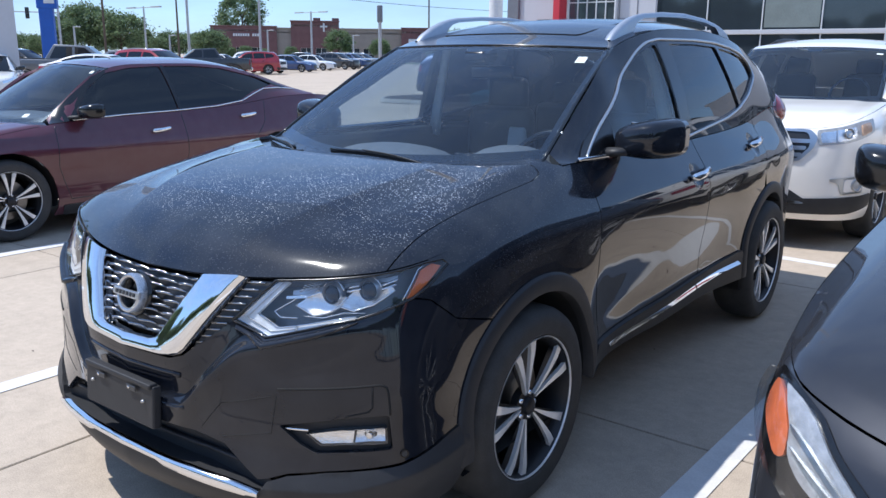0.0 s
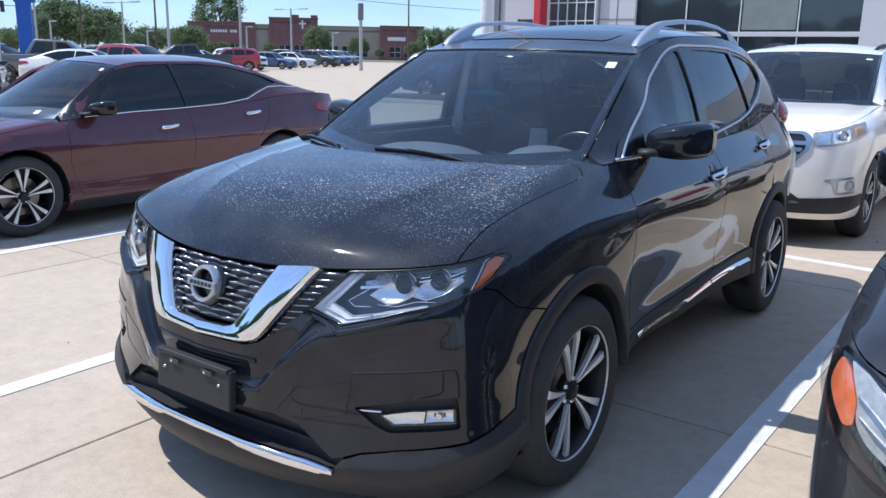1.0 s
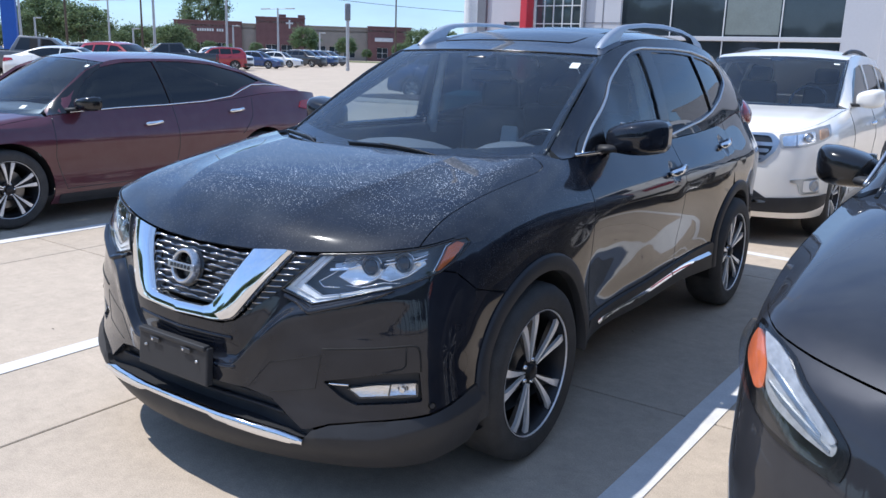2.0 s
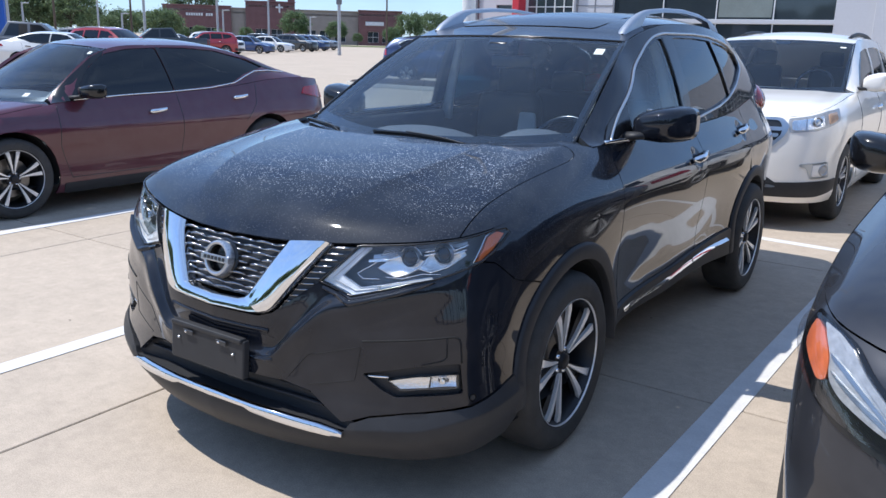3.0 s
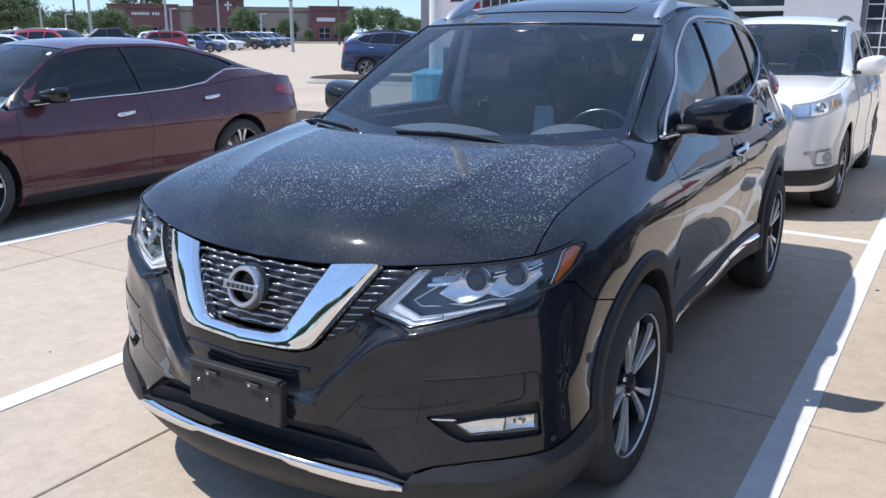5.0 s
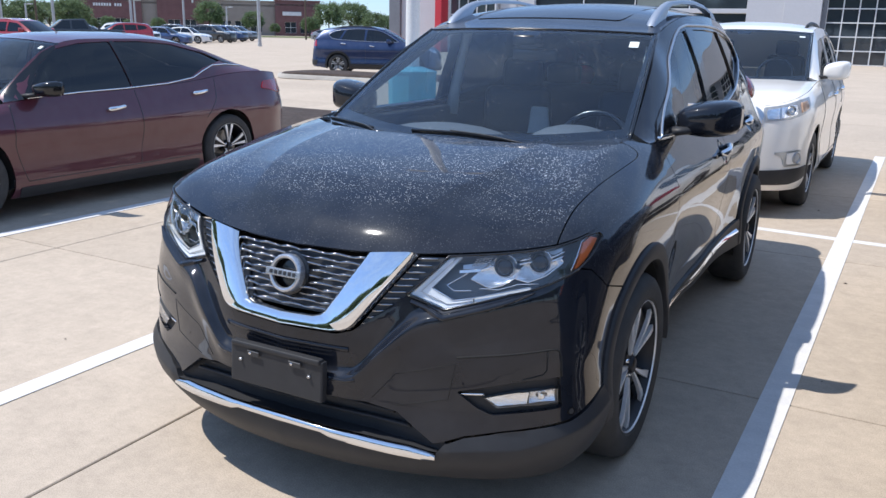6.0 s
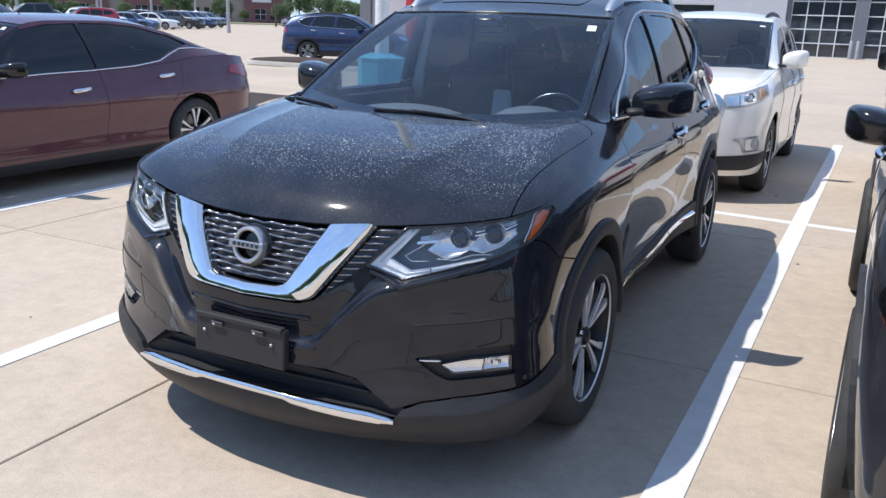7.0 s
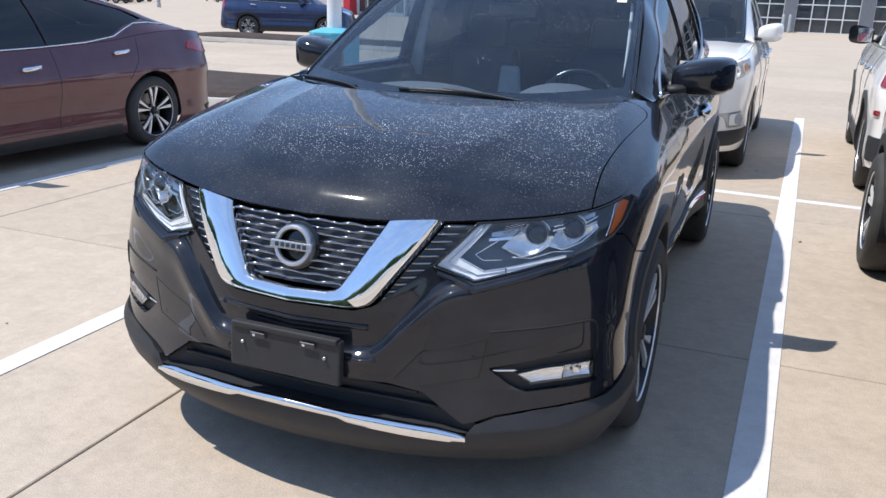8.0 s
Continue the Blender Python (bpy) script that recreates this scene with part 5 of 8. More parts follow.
        line_on("guide_edge", f, [(g * a, b) for a, b in [(0.582, 0.917), (0.474, 0.813), (0.56, 0.783), (0.64, 0.799)]], 0.0016, M_LAMPGREY, h, off=-0.007, step=0.02)
        line_on("inner_edge", f, [(g * a, b) for a, b in [(0.628, 0.885), (0.552, 0.838), (0.575, 0.823), (0.632, 0.827)]], 0.002, M_CHROME, h, off=-0.03, step=0.02)
        line_on("inner_edge", f, [(g * a, b) for a, b in [(0.66, 0.835), (0.72, 0.834), (0.79, 0.852), (0.86, 0.853)]], 0.0016, M_CHROME, h, off=-0.02, step=0.02)
        for bar in ([(0.795, 0.912), (0.845, 0.921)], [(0.80, 0.925), (0.84, 0.931)], [(0.92, 0.931), (0.985, 0.945)], [(0.915, 0.918), (0.975, 0.93)], [(0.655, 0.888), (0.705, 0.905)]):
            line_on("reflector_bar", f, [(g * a, b) for a, b in bar], 0.004, M_LAMP, h, off=-0.028, step=0.01)
        # a patch of fine prisms beside the inner projector
        for i in range(5):
            for j in range(4):
                u0, z0 = 0.632 + 0.013 * i + 0.004 * j, 0.900 + 0.0065 * j + 0.0035 * i
                line_on("prism", f, [(g * u0, z0), (g * (u0 + 0.009), z0 + 0.0015)], 0.0019, M_LAMP, h, off=-0.022, step=0.01, sides=4)
        for u, z in ((0.745, 0.910), (0.88, 0.924)):
            q = f(np.array(g * u), np.array(z))
            n = normals_of(f, np.array(g * u), np.array(z))
            axis = Matrix.Translation(Vector(q - n * 0.042)) @ Vector((g * 0.15, -1, 0.05)).to_track_quat("Z", "Y").to_matrix().to_4x4()
            ob = lathe("projector", [(0.031, -0.01), (0.034, 0.012), (0.030, 0.02), (0.026, 0.014)], M_SATIN, h, 28, "z")
            ob.matrix_basis = axis
            for a0, a1 in ((0.3, 1.5), (2.2, 2.9), (4.4, 5.2)):
                arc = [(0.037 * math.cos(a), 0.037 * math.sin(a), 0.006) for a in np.linspace(a0, a1, 9)]
                ring = tube("projector_ring", arc, 0.0022, M_CHROME, h, 6)
                ring.matrix_basis = axis
            ob = lathe("projector_lens", [(0.028, 0.008), (0.024, 0.020), (0.014, 0.028), (0.0005, 0.031)], M_TRIM, h, 24, "z")
            ob.matrix_basis = axis
        line_on("lamp_gasket", f, [(g * a, b) for a, b in head], 0.0035, M_TRIM, r, off=0.001, step=0.015, shut=True)

    # fenders, doors, quarter panels with open seams between them
    for g in (1, -1):
        m = lambda pts: [(g * a, b) for a, b in pts]
        a_back = [p for p in A if p[0] > s.uy(0.975) and p[1] > 0.42]
        fender = [(1.025, 0.887), (1.075, 0.910), (1.155, 0.966), (1.141, 0.9835), (1.086, float(s.top(1.086)) - 0.002)] + [(u, float(s.top(u))) for u in (1.092, 1.11, 1.13)] + [(s.uy(y), float(s.top(s.uy(y)))) for y in np.linspace(0.53, 1.27, 40)] + top(1.29, 1.43, 4) + [(s.uy(1.40), 0.95), (s.uy(1.425), 0.7), (s.uy(1.50), 0.42)] + a_back[::-1] + [p for p in A[::-1] if p[0] <= s.uy(0.975) and p[1] > 0.75] + [(at_arch[0] + 0.002, at_arch[1] + 0.006), (1.173, 0.803), (1.078, 0.8755)]
        patch("fender", m(fender), f, M_HOOD, r, step=0.035, bend=c.shoulder()[1])
        d1 = top(1.436, 2.545, 14) + [(s.uy(2.56), 0.95), (s.uy(2.60), 0.7), (s.uy(2.61), 0.44), (s.uy(1.51), 0.40), (s.uy(1.431), 0.7), (s.uy(1.406), 0.95)]
        cups = [[(g * (s.uy(y - 0.01) + 0.070 * math.cos(a)), z - 0.006 + 0.062 * math.sin(a)) for a in np.arange(28) * math.pi / 14] for y, z in ((2.43, 1.015), (3.40, 1.085))]
        door = patch("front_door", m(d1), f, M_BLACK, r, step=0.05, holes=[cups[0]])
        b_front = [p for p in B if p[0] < s.uy(3.675) - 0.1 and p[1] > 0.46]
        d2 = top(2.551, 3.56, 12) + [(s.uy(3.57), 1.05), (s.uy(3.50), 0.9)] + b_front[::-1] + [(s.uy(3.12), 0.46), (s.uy(2.616), 0.445), (s.uy(2.606), 0.7), (s.uy(2.566), 0.95)]
        rear = patch("rear_door", m(d2), f, M_BLACK, r, step=0.05, holes=[cups[1]])
        B_rest = [p for p in B if p not in b_front and p[1] > 0.40]
        q = top(3.566, 4.55, 10) + [(s.length, float(s.top(s.length))), (s.length, 0.35), (s.uy(4.25), 0.32)] + [p for p in B_rest[::-1] if p[0] > s.uy(3.3)] + [(s.uy(3.506), 0.905), (s.uy(3.576), 1.05)]
        patch("quarter_panel", m(q), f, M_BLACK, r, step=0.06)
        for dr, y, z, ring in ((door, 2.43, 1.015, cups[0]), (rear, 3.40, 1.085, cups[1])):
            su = lambda yy, zz: f(np.interp(yy, s.xy[:, 1], s.u) * g, zz)
            h = c.handle(su, g, y, z)
            h.parent = dr
            mid = np.mean(ring, axis=0)

            def dish(a, b, mid=mid):
                q = ((a - mid[0]) / 0.070) ** 2 + ((b - mid[1]) / 0.062) ** 2
                return f(a, b) - normals_of(f, a, b) * (0.011 * np.clip(1.0 - q, 0, 1))[..., None]
            patch("handle_cup", ring, dish, M_BLACK, dr, step=0.014, thick=0)
        # sill: bright strip over rough plastic
        patch("sill_cladding", m([(s.uy(1.47), 0.445), (s.uy(2.2), 0.468), (s.uy(3.2), 0.505), (s.uy(3.27), 0.45), (s.uy(3.2), 0.345), (s.uy(2.2), 0.325), (s.uy(1.47), 0.315), (s.uy(1.42), 0.34)]), f, M_PLASTIC, r, off=0.012, step=0.08, thick=0.03)
        for up, dn in (([(1.67, 0.390), (2.62, 0.430)], [(1.67, 0.371), (2.62, 0.411)]), ([(2.635, 0.431), (3.15, 0.456)], [(2.635, 0.412), (3.16, 0.437)])):
            ribbon("sill_strip", m([(s.uy(y), z) for y, z in up]), m([(s.uy(y), z) for y, z in dn]), f, [(0, 0.010), (0.1, 0.016), (0.9, 0.029), (1, 0.027), (1, 0.008)], M_CHROME, r, n=24)
        # wheel-arch trims
        for cy, lo1 in ((0.978, 0.335), (3.675, 0.345)):
            o, i = arch_ring(s.uy(cy), 0.36, 0.478, lo1, 34), arch_ring(s.uy(cy), 0.36, 0.408, lo1, 34)
            ribbon("wheel_arch_trim", m(o), m(i), f, [(0, -0.004), (0.04, 0.008), (0.15, 0.013), (0.7, 0.016), (0.92, 0.014), (1, 0.004), (1, -0.06)], M_PLASTIC, r, n=80)
        # glass and frame
        low = lambda y: float(s.edge(s.uy(y))[2])
        W1 = softened([(1.53, low(1.5) + 0.022), (1.67, 1.285), (1.895, 1.395), (1.99, 1.457), (2.09, 1.505), (2.22, 1.560), (2.33, 1.595), (2.42, 1.611), (2.445, low(2.45) + 0.022)], 0.03)
        W2 = softened([(2.585, low(2.58) + 0.022), (2.56, 1.614), (2.9, 1.616), (3.19, 1.606), (3.34, 1.287), (3.1, 1.252), (2.85, 1.225)], 0.02)
        W3 = softened([(3.39, 1.308), (3.245, 1.602), (3.48, 1.582), (3.66, 1.554), (3.735, 1.515), (3.768, 1.452), (3.56, 1.363)], 0.02)
        ring = [(1.47, low(1.47) + 0.006), (1.515, 1.196), (1.65, 1.280), (1.885, 1.402), (1.98, 1.463), (2.085, 1.516), (2.21, 1.576), (2.32, 1.614), (2.45, 1.632), (2.9, 1.636), (3.2, 1.628), (3.48, 1.602), (3.67, 1.572), (3.76, 1.527), (3.80, 1.445), (3.56, 1.344), (3.32, 1.276), (3.1, 1.238), (2.8, 1.210), (2.4, low(2.4) + 0.008), (1.9, low(1.9) + 0.008)]
        sf = c.greenhouse([("front_window", M_SIDEGLASS, W1), ("rear_side_window", M_DARKGLASS, W2), ("quarter_window", M_DARKGLASS, W3)], 1.29, 4.49, g, trim_pts=ring)
        for out in ([(2.452, low(2.45) + 0.02), (2.427, 1.613), (2.553, 1.615), (2.578, low(2.58) + 0.02)], [(3.345, 1.289), (3.195, 1.606), (3.24, 1.602), (3.385, 1.304)]):
            patch("pillar_cover", out, sf, M_TRIM, r, off=0.002, thick=0.004, step=0.1, sign=g)
        patch("mirror_base", [(1.42, low(1.42) + 0.006), (1.52, 1.235), (1.74, 1.33), (1.72, low(1.7) + 0.012)], sf, M_TRIM, r, off=0.004, thick=0.006, step=0.1, sign=g)
        c.mirror(g, (0.942, 1.765, 1.232), (0.130, 0.115, 0.080), M_BLACK, (0.80, 1.65, 1.178))
        line_on("mirror_shelf", sf, [(1.40, low(1.4) + 0.004), (1.70, low(1.7) + 0.006)], 0.008, M_CHROME, r, off=0.01, sign=g)
        # roof rails
        roof_at = lambda y: float(c.roof_surface()(np.array(0.86), np.array((y - 2.02) / 2.1))[2])
        rows = [(2.12, 0.0, -0.02), (2.16, 0.022, -0.02), (2.24, 0.044, -0.02), (2.33, 0.057, -0.02), (2.365, 0.060, 0.012), (2.40, 0.062, 0.033), (2.46, 0.064, 0.040), (2.7, 0.066, 0.043), (3.0, 0.066, 0.043),
                (3.3, 0.062, 0.040), (3.48, 0.056, 0.033), (3.53, 0.054, 0.012), (3.57, 0.051, -0.02), (3.68, 0.036, -0.02), (3.77, 0.0, -0.02)]
        v = []
        for y, hi, lo in rows:
            x, z = float(np.interp(y, [2.12, 3.77], [0.55, 0.535])), roof_at(y)
            w = 0.022 if lo < 0 else 0.019
            for dx, h in ((-w, lo), (-w, hi - 0.012), (-w * 0.6, hi - 0.003), (w * 0.5, hi), (w * 0.9, hi - 0.006), (w, hi - 0.016), (w * 1.05, lo)):
                v.append((g * (x + dx), y, z + max(h, lo)))
        k = 7
        fc = [(i * k + j, (i + 1) * k + j, (i + 1) * k + (j + 1) % k, i * k + (j + 1) % k) for i in range(len(rows) - 1) for j in range(k)]
        rail = mesh_part("roof_rail", v, [q if g < 0 else q[::-1] for q in fc], M_RAIL, r, "brushed silver roof rail")
        rail.data.set_sharp_from_angle(angle=radians(60))
        # tail lamp
        # tail lamp: a swollen red lens that wraps round the corner
        bm = bmesh.new()
        bmesh.ops.create_uvsphere(bm, u_segments=24, v_segments=14, radius=1)
        for v in bm.verts:
            x, y, z = v.co
            v.co = Vector((g * (0.613 + 0.122 * x - 0.05 * z - 0.03 * y), 4.43 + 0.17 * y + 0.02 * z, 1.235 + 0.115 * z - 0.02 * y))
        if g < 0:
            bmesh.ops.reverse_faces(bm, faces=bm.faces)
        part("tail_lamp", bm, M_TAIL, r, smooth=True)

    c.hood()
    scr = c.screen()
    rf = c.roof()
    patch("sunroof", softened([(-0.66, 0.07), (0.66, 0.07), (0.68, 0.62), (-0.68, 0.62)], 0.05), rf, M_TRIM, r, off=0.003, thick=0.004, step=0.12)
    line_on("screen_header", scr, [(-0.97, 0.99), (0.97, 0.99)], 0.006, M_TRIM, r, step=0.05)
    c.tail_glass()
    part("tailgate_lower", block(1.2, 0.06, 0.75, (0, 4.6, 0.8), 0.03), M_BLACK, r)
    c.wheels(phase=0.44, splay=0.215)
    # sticker inside the screen, and the mirror with its sensor housing
    patch("sticker", [(0.83, 0.815), (0.895, 0.815), (0.892, 0.88), (0.827, 0.88)], scr, M_STICKER, r, off=0.002, thick=0, step=0.2)
    # wipers
    for blade, arm in (([(-0.67, 1.195, 1.188), (-0.52, 1.125, 1.186), (-0.33, 1.035, 1.178)], [(-0.47, 1.10, 1.190), (-0.38, 1.05, 1.186), (-0.30, 1.0, 1.172)]),
                       ([(-0.16, 1.075, 1.178), (0.05, 1.065, 1.183), (0.22, 1.04, 1.180), (0.37, 1.005, 1.172)], [(0.04, 1.055, 1.194), (0.22, 1.025, 1.190), (0.40, 0.985, 1.176)])):
        p = spline_through(blade, 14) - np.array([0, 0, 0.010])
        w = tube("wiper_blade", p, 0.0045, M_TRIM, r, 8, 1.6)
        tube("rubber_lip", p - np.array([0, -0.004, 0.010]), 0.003, M_PLASTIC, w, 6, 1.6)
        tube("wiper_arm", spline_through(arm, 10) - np.array([0, 0, 0.011]), 0.004, M_PLASTIC, w, 8, 0.7)
        part("arm_hub", block(0.05, 0.035, 0.018, (arm[-1][0], arm[-1][1] + 0.02, arm[-1][2] - 0.018), 0.007, 2), M_TRIM, w, smooth=True)
    # cabin
    bm = block(1.36, 0.62, 0.10, (0, 1.62, 1.02), 0.04, 3)
    part("dashboard", bm, M_DASH, r, smooth=True)
    hood_bm = bmesh.new()
    bmesh.ops.create_uvsphere(hood_bm, u_segments=24, v_segments=10, radius=1)
    for v in hood_bm.verts:
        v.co = Vector((0.36 + v.co.x * 0.23, 1.66 + v.co.y * 0.19, 1.06 + max(v.co.z, -0.2) * 0.115))
    part("instrument_hood", hood_bm, M_DASH, r, smooth=True)
    bm = bmesh.new()
    bmesh.ops.create_uvsphere(bm, u_segments=24, v_segments=10, radius=1)
    for v in bm.verts:
        v.co = Vector((-0.30 + v.co.x * 0.36, 1.64 + v.co.y * 0.22, 1.055 + max(v.co.z, -0.2) * 0.085))
    part("dashboard_crown", bm, M_DASH, r, smooth=True)
    part("centre_screen", block(0.24, 0.03, 0.13, (0.02, 1.86, 1.03), 0.01), M_TRIM, r)
    part("cabin_floor", block(1.68, 2.9, 0.05, (0, 2.75, 0.42), 0.02), M_CABIN, r)
    # unseen plates and block added to stop sun leaking through the nose
    part("undertray", block(0.8, 0.3, 0.03, (0, 0.26, 0.235), 0.01), M_UNDER, r)
    part("undertray", block(1.4, 0.25, 0.03, (0, 0.48, 0.237), 0.01), M_UNDER, r)
    part("undertray", block(1.15, 0.9, 0.03, (0, 0.98, 0.239), 0.01), M_UNDER, r)
    part("undertray", block(1.04, 0.2, 0.03, (0, 0.285, 0.238), 0.01), M_UNDER, r)
    part("engine_block", block(1.2, 0.8, 0.5, (0, 0.85, 0.62), 0.04), M_UNDER, r)
    wheel_m = pose(0.36, 1.93, 1.04, 62, 0, 0)
    st = lathe("steering_wheel", [(0.185 + 0.016 * math.cos(a), 0.016 * math.sin(a)) for a in np.linspace(0, 2 * math.pi, 11)], M_TRIM, r, 40, "z")
    st.matrix_basis = wheel_m
    part("steering_hub", block(0.15, 0.12, 0.05, (0, 0, 0), 0.02, 3), M_TRIM, st, smooth=True)
    for a in (0, math.pi, -math.pi / 2):
        tube("steering_spoke", [(0.05 * math.cos(a), 0.05 * math.sin(a), 0), (0.18 * math.cos(a), 0.18 * math.sin(a), 0)], 0.014, M_TRIM, st, 6, 0.6, (0, 0.01, 1))
    for x in (-0.36, 0.36):
        seat = part("seat", block(0.50, 0.52, 0.16, (x, 2.36, 0.58), 0.05, 3), M_SEAT, r, smooth=True)
        part("backrest", block(0.48, 0.13, 0.66, (x, 2.66, 0.94), 0.05, 3, taper=0.86, turn=None), M_SEAT, seat, smooth=True)
        part("headrest", block(0.26, 0.10, 0.19, (x, 2.73, 1.34), 0.04, 3, taper=0.9), M_SEAT, seat, smooth=True)
    bench = part("rear_bench", block(1.25, 0.5, 0.18, (0, 3.25, 0.6), 0.05, 3), M_SEAT, r, smooth=True)
    part("bench_back", block(1.25, 0.14, 0.6, (0, 3.52, 0.95), 0.05, 3), M_SEAT, bench, smooth=True)
    for x in (-0.4, 0.4):
        part("bench_headrest", block(0.24, 0.09, 0.16, (x, 3.54, 1.3), 0.035, 3), M_SEAT, bench, smooth=True)
    part("centre_console", block(0.22, 0.9, 0.3, (0, 2.25, 0.62), 0.04, 3), M_DASH, r, smooth=True)
    part("grey_sleeve", block(0.17, 0.04, 0.30, (-0.15, 2.50, 1.02), 0.015, 2, taper=0.62), M_LINING, r, "pale grey seat-back sleeve")
    mirror = part("cabin_mirror", block(0.24, 0.03, 0.065, (0.0, 2.02, 1.47), 0.012, 3), M_TRIM, r, smooth=True)
    part("sensor_pod", block(0.12, 0.12, 0.05, (0, 1.92, 1.545), 0.015, 3), M_TRIM, r, smooth=True)
    for g in (1, -1):
        # pale strip puts the pillar lining's sunlit edge into its colour; dark inner door
        if g > 0:
            p0, p1 = Vector((g * 0.650, 1.45, 1.18)), Vector((g * 0.560, 2.08, 1.535))
            tube("pillar_lining", [p0 + (p1 - p0) * t + Vector((0, 0.05 * math.sin(t * 3.14), -0.01)) for t in np.linspace(0.16, 0.98, 8)], [0.004, 0.008, 0.011, 0.013, 0.014, 0.014, 0.013, 0.011], M_LINING, r, 8, 0.6, (g, 0, 0.3))
        part("door_card", block(0.07, 2.1, 0.7, (g * 0.76, 2.5, 0.80), 0.03, 2), M_CABIN, r)
        tube("centre_pillar_lining", [(g * 0.73, 2.50, 1.10), (g * 0.70, 2.49, 1.25), (g * 0.645, 2.47, 1.45), (g * 0.59, 2.44, 1.61)], [0.045, 0.036, 0.03, 0.03], M_LINING, r, 8, 0.4, (0, 1, 0))
    hl = c.roof_surface()
    sheet("headlining", hl, np.linspace(-0.93, 0.93, 13), np.linspace(0.03, 0.97, 9), M_LINING, r, off=-0.05, sign=1)
    return c


# ---- the other cars ----
def plain_car(name, m, label, shell, paint, roof, axles, radius, rim, track, hood_at, glass_at, panes, ring, seams, handles, mirror_at, front=(), back=(), mirror_mat=None, spokes=5, twin=True,
              step=0.07, detail=1, group="", rails=False, arch=0.055, clad=False, pillar=(), trim=None, frame_mat=None, belt=None, round_lamps=(), stickers=()):
    """A car with its skin in two halves, joined along the middle, and all that shows on it."""
    c = Car(name, m, label, shell, paint, paint, roof, axles, radius, rim, track, hood_at, glass_at, step, group)
    s, f, r = c.s, c.s.at, c.root
    low = lambda y: float(s.edge(s.uy(y))[2])
    for g in (1, -1):
        n = 40 if detail else 18
        us = np.linspace(0, s.length, n)
        upper = [(u, float(s.top(u)) - 0.002) for u in us]
        lower = []
        zb = float(s.bottom_of(1.0))
        A = arch_ring(s.uy(axles[0]), radius, radius + arch, zb, 20 if detail else 10)
        B = arch_ring(s.uy(axles[1]), radius, radius + arch, zb, 20 if detail else 10)
        lower = [(0.0, zb), (A[0][0] - 0.25, zb)] + A + B + [(min(B[-1][0] + 0.3, s.length - 0.2), zb + 0.05), (s.length, zb + 0.1)]
        patch("body_side", [(g * a, b) for a, b in lower + upper[::-1]], f, paint, r, step=step, bend=c.shoulder()[1])
        for sm in seams:
            line_on("door_seam", f, [(g * s.uy(y), z) for y, z in sm], 0.003, M_HOUSING, r)
        sf = c.greenhouse([(nm, mt, softened([(y, z if z > 0.5 else low(y) + z) for y, z in out], 0.03)) for nm, mt, out in panes], glass_at["base"][1] + 0.01, glass_at["tail"] - 0.01, g,
                          trim=trim, trim_pts=[(y, z if z > 0.5 else low(y) + z) for y, z in ring] if ring else None, frame_mat=frame_mat)
        if belt:
            line_on("belt_trim", sf, [(y, z if z > 0.5 else low(y) + z) for y, z in belt], 0.006, M_CHROME, r, off=0.004, sign=g, sides=8)
        for out in pillar:
            patch("pillar_cover", [(y, z if z > 0.5 else low(y) + z) for y, z in out], sf, M_TRIM, r, off=0.003, thick=0.004, step=0.15, sign=g)
        su = lambda yy, zz: f(np.interp(yy, s.xy[:, 1], s.u) * g, zz)
        for y, z in handles:
            c.handle(su, g, y, z, mat=M_CHROME if detail else M_TRIM)
        if mirror_at:
            c.mirror(g, mirror_at[0], mirror_at[1], mirror_mat or paint, mirror_at[2])
        for nm, out, mt, off in list(front) + list(back):
            patch(nm, softened([(g * (a if a >= 0 else s.length + a), b) for a, b in out], 0.02, 3), f, mt, r, off=off, step=step, thick=0.012)
        if clad:
            for cy in axles:
                o, i = arch_ring(s.uy(cy), radius, radius + 0.115, zb + 0.02, 24), arch_ring(s.uy(cy), radius, radius + 0.045, zb + 0.02, 24)
                patch("wheel_arch_trim", [(g * a, b) for a, b in o + i[::-1]], f, M_PLASTIC, r, off=0.014, step=step, thick=0.05)
            patch("sill_cladding", [(g * s.uy(y), z) for y, z in ((axles[0] + radius + 0.12, zb + 0.17), (axles[1] - radius - 0.12, zb + 0.19), (axles[1] - radius - 0.1, zb), (axles[0] + radius + 0.1, zb))], f, M_PLASTIC, r, off=0.012, step=0.1)
        if rails:
            ys = np.linspace(glass_at["top"][1] + 0.25, glass_at["roof_end"] - 0.15, 9)
            rs = c.roof_surface()
            zz = np.array([float(rs(np.array(0.85), np.array((y - glass_at["top"][1]) / (glass_at["roof_end"] - glass_at["top"][1])))[2]) for y in ys])
            xx = np.array([float(c.roof_edge(y)[0]) * 0.85 for y in ys])
            up = np.array([-0.01, 0.012, 0.022, 0.026, 0.026, 0.026, 0.022, 0.012, -0.01])
            tube("roof_rail", np.column_stack([g * xx, ys, zz + up]), 0.018, M_PLASTIC if detail else M_SATIN, r, 8, 1.2)
        for a, b, q in round_lamps:
            at, nn = f(np.array(g * a), np.array(b)), normals_of(f, np.array(g * a), np.array(b))
            lm = lathe("lamp_reflector" if b > 0.7 else "fog_lamp", [(0.001, 0.012), (0.5, 0.010), (0.8, 0.002), (0.86, 0.014), (1.0, 0.014), (1.04, -0.01)], M_SATIN if b > 0.7 else M_LAMPGREY, r, 24, "z")
            lm.matrix_basis = Matrix.Translation(Vector(at + nn * 0.012)) @ Vector(nn).to_track_quat("Z", "Y").to_matrix().to_4x4() @ Matrix.Diagonal((q, q, 1, 1))
    c.hood(n=20 if detail else 8)
